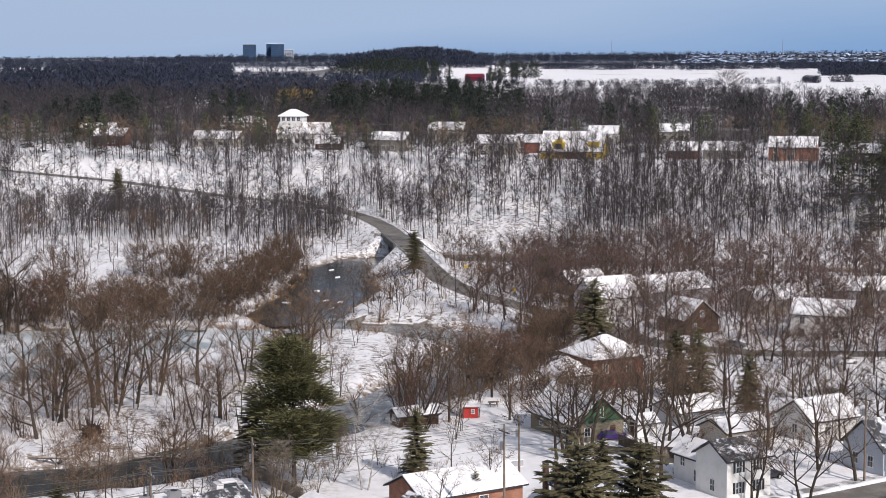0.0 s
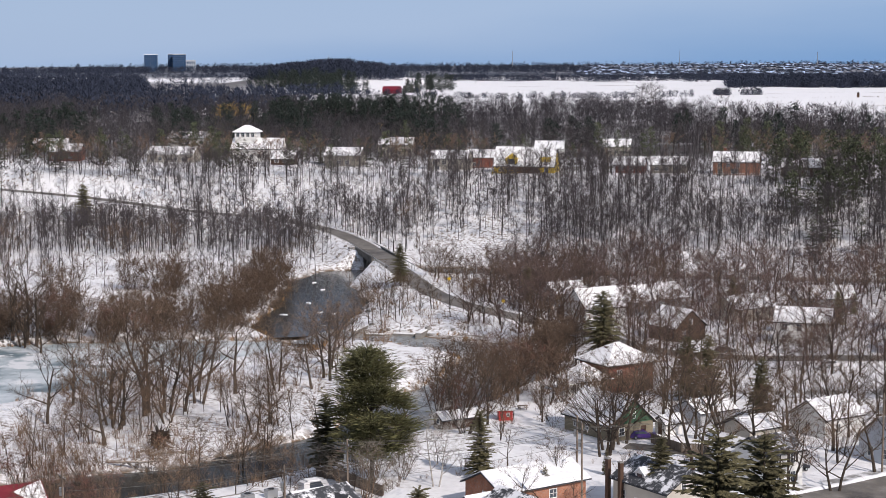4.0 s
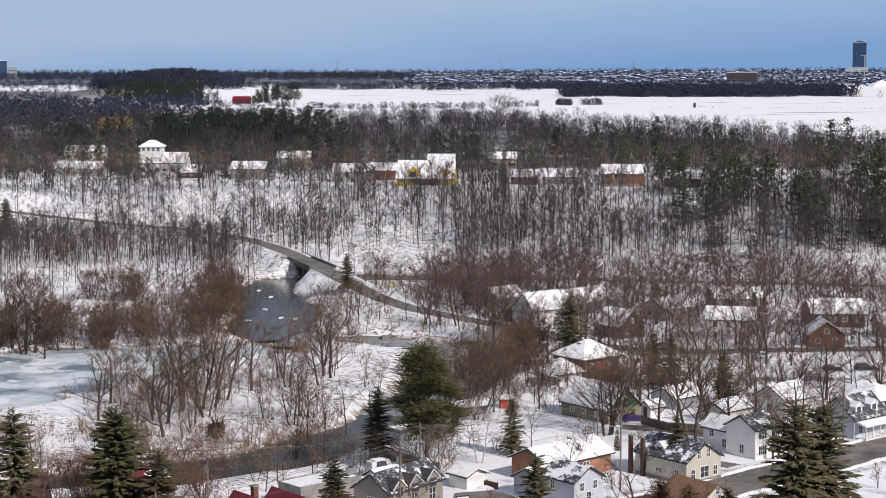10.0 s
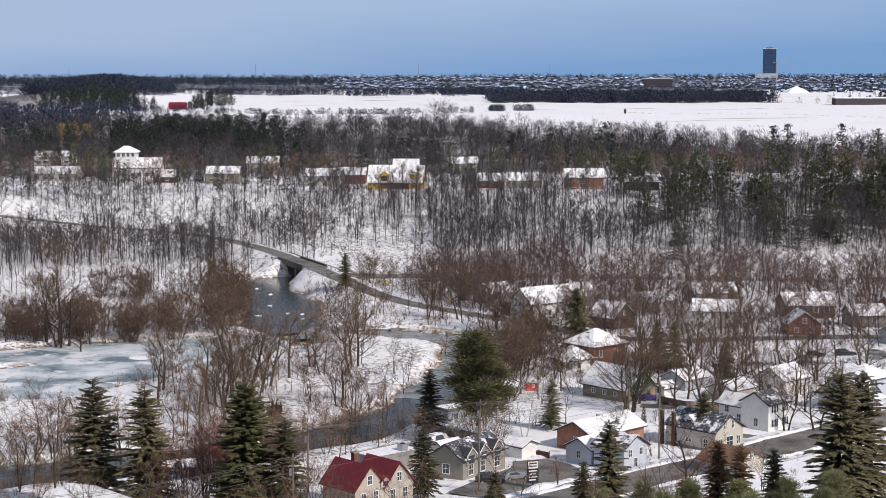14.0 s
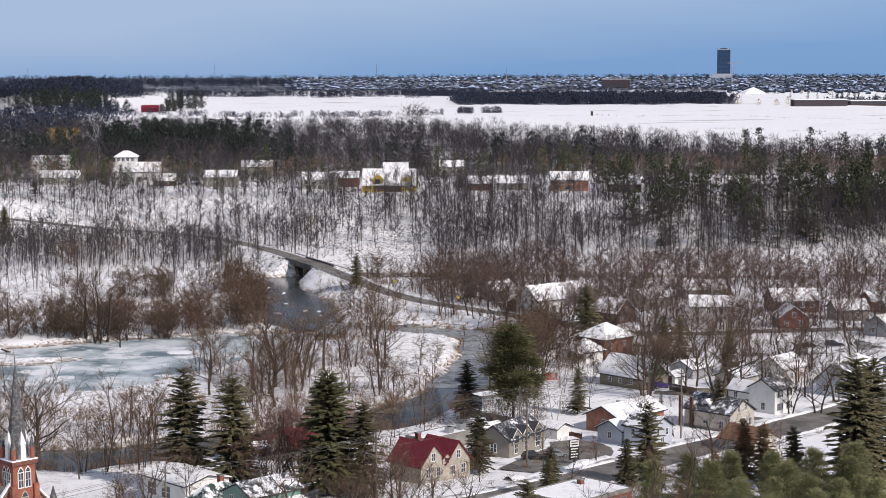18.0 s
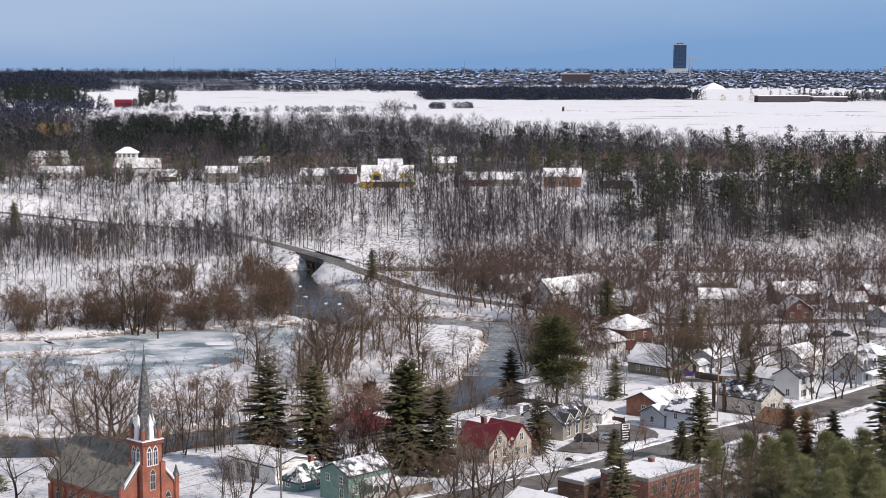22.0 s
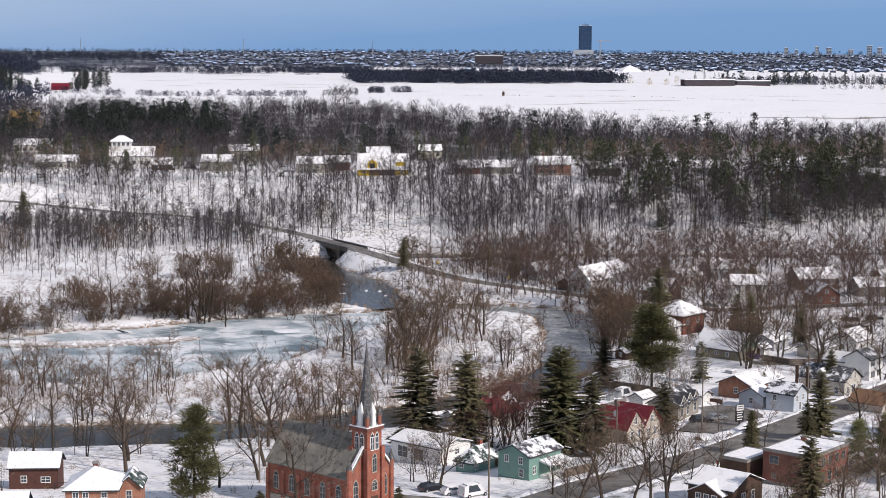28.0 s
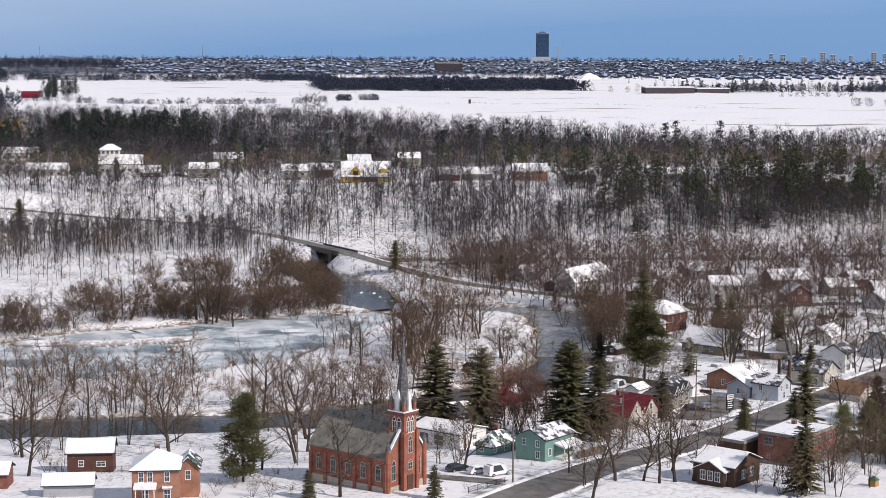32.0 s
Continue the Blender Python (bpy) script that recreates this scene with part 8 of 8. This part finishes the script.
block("handrail", -2.4, 2.4, -0.8, -0.72, 0.62, 0.7, FENCEWOOD, _e)
_e = tagged(place(new("hot_tub"), 30.7, 329.9, 40), "grey covered tub in the snowy yard", "tub")
block("cabinet", -1.1, 1.1, -1.0, 1.0, -0.2, 0.8, GREY, _e, bevel=0.05)
block("cover", -1.15, 1.15, -1.05, 1.05, 0.8, 0.95, SNOW_ROOF, _e, bevel=0.04)
_e = tagged(place(new("play_house"), 10.9, 181.2, 42), "small orange and green garden play house", "play house")
block("wall", -0.7, 0.7, -0.7, 0.7, -0.1, 1.2, REED, _e)
prism("roof", 4, 1.2, 0.1, 1.2, 1.9, GREEN, _e, (0, 0), math.pi / 4)
# ---- distance: town, towers, farm ----
town_rs = np.random.RandomState(9)
# snowy roofs and house walls, both tinted blue as painted haze
ROOFS = material("far_hazed_snowy_roofs", (0.30, 0.37, 0.50), 0.8, island=0.9)
WALLS = material("far_hazed_house_walls", (0.035, 0.046, 0.070), 0.9, island=0.7)


def town(name, spots, label):
    """Small far houses joined: rows of x, y, z, width, depth, height, turn."""
    s = np.asarray(spots, float)
    n = len(s)
    unit_v = np.array([(-.5, -.5, -.2), (.5, -.5, -.2), (.5, .5, -.2), (-.5, .5, -.2), (-.5, -.5, 1), (.5, -.5, 1), (.5, .5, 1), (-.5, .5, 1), (-.5, 0, 1.55), (.5, 0, 1.55), (-.55, -.6, .92), (.55, -.6, .92), (.55, 0, 1.6), (-.55, 0, 1.6), (-.55, .6, .92), (.55, .6, .92)])
    tri = np.array([(0, 1, 5), (0, 5, 4), (1, 2, 6), (1, 6, 5), (2, 3, 7), (2, 7, 6), (3, 0, 4), (3, 4, 7), (4, 8, 7), (5, 6, 9), (10, 11, 12), (10, 12, 13), (14, 13, 12), (14, 12, 15)])
    idx = np.array([0] * 10 + [1] * 4)
    c, q = np.cos(s[:, 6])[:, None], np.sin(s[:, 6])[:, None]
    x, y = unit_v[None, :, 0] * s[:, 3, None], unit_v[None, :, 1] * s[:, 4, None]
    v = np.stack([x * c - y * q + s[:, 0, None], x * q + y * c + s[:, 1, None], unit_v[None, :, 2] * s[:, 5, None] + s[:, 2, None]], -1)
    f = tri[None] + (np.arange(n) * 16)[:, None, None]
    me = raw_mesh(name, v.reshape(-1, 3), f.reshape(-1, 3), ([WALLS, ROOFS], np.tile(idx, n)))
    return tagged(new(name, me), label, "town", kind="stuff")


_x = town_rs.uniform(-400, 2300, 12000)
_y = town_rs.uniform(2600, 4950, 12000)
_ok = (_x / _y > -0.06) & (wobble(_x, _y, 170, 8.0) < 0.45) & ((_y > 3150) | (_x / _y > 0.2) | (wobble(_x, _y, 120, 2.0) > 0.5))
_x, _y = _x[_ok][:4200], _y[_ok][:4200]
_m = len(_x)
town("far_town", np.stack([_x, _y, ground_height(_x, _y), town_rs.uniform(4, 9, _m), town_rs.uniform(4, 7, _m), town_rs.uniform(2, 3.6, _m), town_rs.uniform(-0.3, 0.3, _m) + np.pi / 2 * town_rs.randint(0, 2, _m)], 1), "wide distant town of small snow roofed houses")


def slab_block(name, x, y, w, d, h, mat, label, floors, bays, turn=0.0, glass=GLASS, category="building"):
    """A far building with a band of windows on each floor."""
    e = place(new(name), x, y, turn)
    tagged(e, label, category)
    block("wall", -w / 2, w / 2, -d / 2, d / 2, -3, h, mat, e)
    block("roof", -w / 2 - 0.3, w / 2 + 0.3, -d / 2 - 0.3, d / 2 + 0.3, h, h + 1.0, SNOW_ROOF, e)
    for k in range(floors):
        z = h * (k + 0.3) / floors
        for b in range(bays):
            u = -w / 2 + w * (b + 0.5) / bays
            block("window", u - w / bays * 0.36, u + w / bays * 0.36, -d / 2 - 0.15, -d / 2 + 0.1, z, z + h / floors * 0.55, glass, e)
    return e


TOWER_WALL = material("dark_blue_grey_cladding", (0.030, 0.065, 0.14), 0.7, spots=[((0.1, 0.13, 0.17), 0.2, 0.6, 0.1)])
FARBRICK = material("dull_brown_brick", (0.075, 0.048, 0.050), 0.9, spots=[((0.055, 0.038, 0.042), 0.3, 0.55, 0.15)])
PALE = material("pale_cladding", (0.42, 0.46, 0.5), 0.6)
BLUEGLASS = material("blue_glass", (0.022, 0.058, 0.12), 0.6, spec=0.15)
_t = slab_block("tower_block", 935, 4620, 34, 28, 79, TOWER_WALL, "tall dark blue-grey apartment tower on the horizon", 22, 4, -8, BLUEGLASS, "tower")
block("penthouse", -9, 9, -7, 7, 78, 83, TOWER_WALL, _t)
block("podium", -34, 22, -26, -14.2, -3, 13, PALE, _t)
prism("mast", 5, 0.5, 0.2, 83, 89, DARKMETAL, _t)
_t = tagged(place(new("tower_crane"), 733, 3550, 0), "thin construction crane beside the tower", "crane")
block("mast", -1.0, 1.0, -1.0, 1.0, -3, 50, STEEL, _t)
block("jib", -8, 24, -0.5, 0.5, 48, 49.2, STEEL, _t)
prism("base", 8, 3.5, 3.5, -3, 2, CONCRETE, _t)
for _k, (_dx, _w3, _h3) in enumerate(((-30, 24, 31), (6, 18, 32), (26, 24, 32), (40, 20, 20))):
    slab_block("office_block", -1252 + _dx * 1.28, 4069 + (_k % 2) * 30, _w3 * 1.28, 26, _h3 * 1.3, TOWER_WALL if _k != 3 else PALE, "blue glass office block on the horizon", 8, 6, 15, BLUEGLASS)
slab_block("apartment_block", 458, 3360, 56, 16, 17, FARBRICK, "long red-brown apartment block on the horizon", 6, 12, -4)
slab_block("school", 478, 1868, 60, 22, 7, FARBRICK, "low red-brown brick school beyond the field", 2, 12, -3)
slab_block("school_wing", 536, 1880, 40, 16, 5, FARBRICK, "low brown brick wing beyond the field", 1, 9, -3)
for _x3, _h3 in ((1500, 26), (1530, 18), (1590, 34), (1625, 28), (1690, 22), (1745, 38), (1775, 30), (1830, 24), (1900, 42), (1935, 36)):
    slab_block("tower_block", _x3 * 1.0, 4560, 9 + _x3 % 6, 12, _h3 * 0.62 + 5, PALE if _x3 % 20 else CREAM, "pale hazy apartment tower on the far horizon", 6, 3, -15, BLUEGLASS, "tower")
for _x3, _y3, _h3 in ((-430, 4300, 44), (-20, 4500, 44), (-900, 4300, 36), (330, 4550, 36)):
    _t = tagged(place(new("radio_mast"), _x3, _y3, 0), "thin radio mast on the horizon", "mast")
    prism("mast", 4, 0.9, 0.5, -2, _h3, STEEL, _t)
# snow heap
_v, _f = [], []
for _k in range(14):
    for _j in range(5):
        _a, _r = 6.283 * _k / 14, 26 * (1 - _j / 4.0) * (0.85 + 0.2 * math.sin(_k * 2.3))
        _v.append((math.cos(_a) * _r, math.sin(_a) * _r * 0.6, 11 * (_j / 4.0) ** 0.8 - 0.5))
for _k in range(14):
    for _j in range(4):
        _f.append((_k * 5 + _j, ((_k + 1) % 14) * 5 + _j, ((_k + 1) % 14) * 5 + _j + 1, _k * 5 + _j + 1))
tagged(place(poly("snow_mound", _v, _f, SNOW), 580, 2660, 0), "large white heap of ploughed snow", "snow heap")
# red barn and silos
_e = house("barn", -264, 1716, -4, 17, 10, 4.5, 3.0, "x", BARNRED, BARNRED, "dark red farm barn with a red roof", [], None, category="barn")
for _k in range(3):
    _t = tagged(place(new("silo"), -246 + _k * 6.5, 1742, 0), "pale concrete farm silo", "silo")
    prism("shell", 12, 2.1, 2.1, -1, 7 + _k, OLDCONCRETE, _t)
    prism("dome", 12, 2.1, 0.3, 7 + _k, 8 + _k, STEEL, _t)
_t = tagged(place(new("field_hut"), 177, 1532, 0), "small dark hut alone in the snowy field", "hut")
block("wall", -1, 1, -1, 1, -0.3, 3.2, DARKWOOD, _t)
prism("roof", 4, 1.7, 0.1, 3.2, 4.2, DARKMETAL, _t, (0, 0), math.pi / 4)
# river-bank trees by the pond and grassy furrow lines in the fields
scatter("bank_trees", BROAD, spread(34, -165, -70, 276, 350, 9, 15, 6, lambda x, y: dry(x, y, 1.5) & off_road(x, y) & ((y < 312) | (x < -108))), (BARK, TWIG), "bare grey trees along the snowy river bank", "trees")
scatter("bank_shrubs", SHRUB, spread(90, -170, -60, 276, 350, 1.5, 4.0, 5, lambda x, y: dry(x, y, 0.6) & off_road(x, y)), (TWIG, BRUSH), "low brown shrubs along the snowy river bank", "brush")


def furrow(x, y):
    near = np.abs(y - np.interp(x, [60, 110, 210, 290, 360], [1335, 1320, 1285, 1222, 1158])) < 1.3
    far = np.abs(y - np.interp(x, [40, 116, 184, 292, 442], [1580, 1562, 1538, 1530, 1408])) < 1.6
    return (near | far) & (wobble(x, y, 9, 3.0) > -0.2)


scatter("furrow_grass", REEDS, spread(420, 50, 430, 1150, 1580, 0.5, 1.2, 4, furrow), (BRUSH, BRUSH), "thin lines of dry grass across the snowy field", "grass")
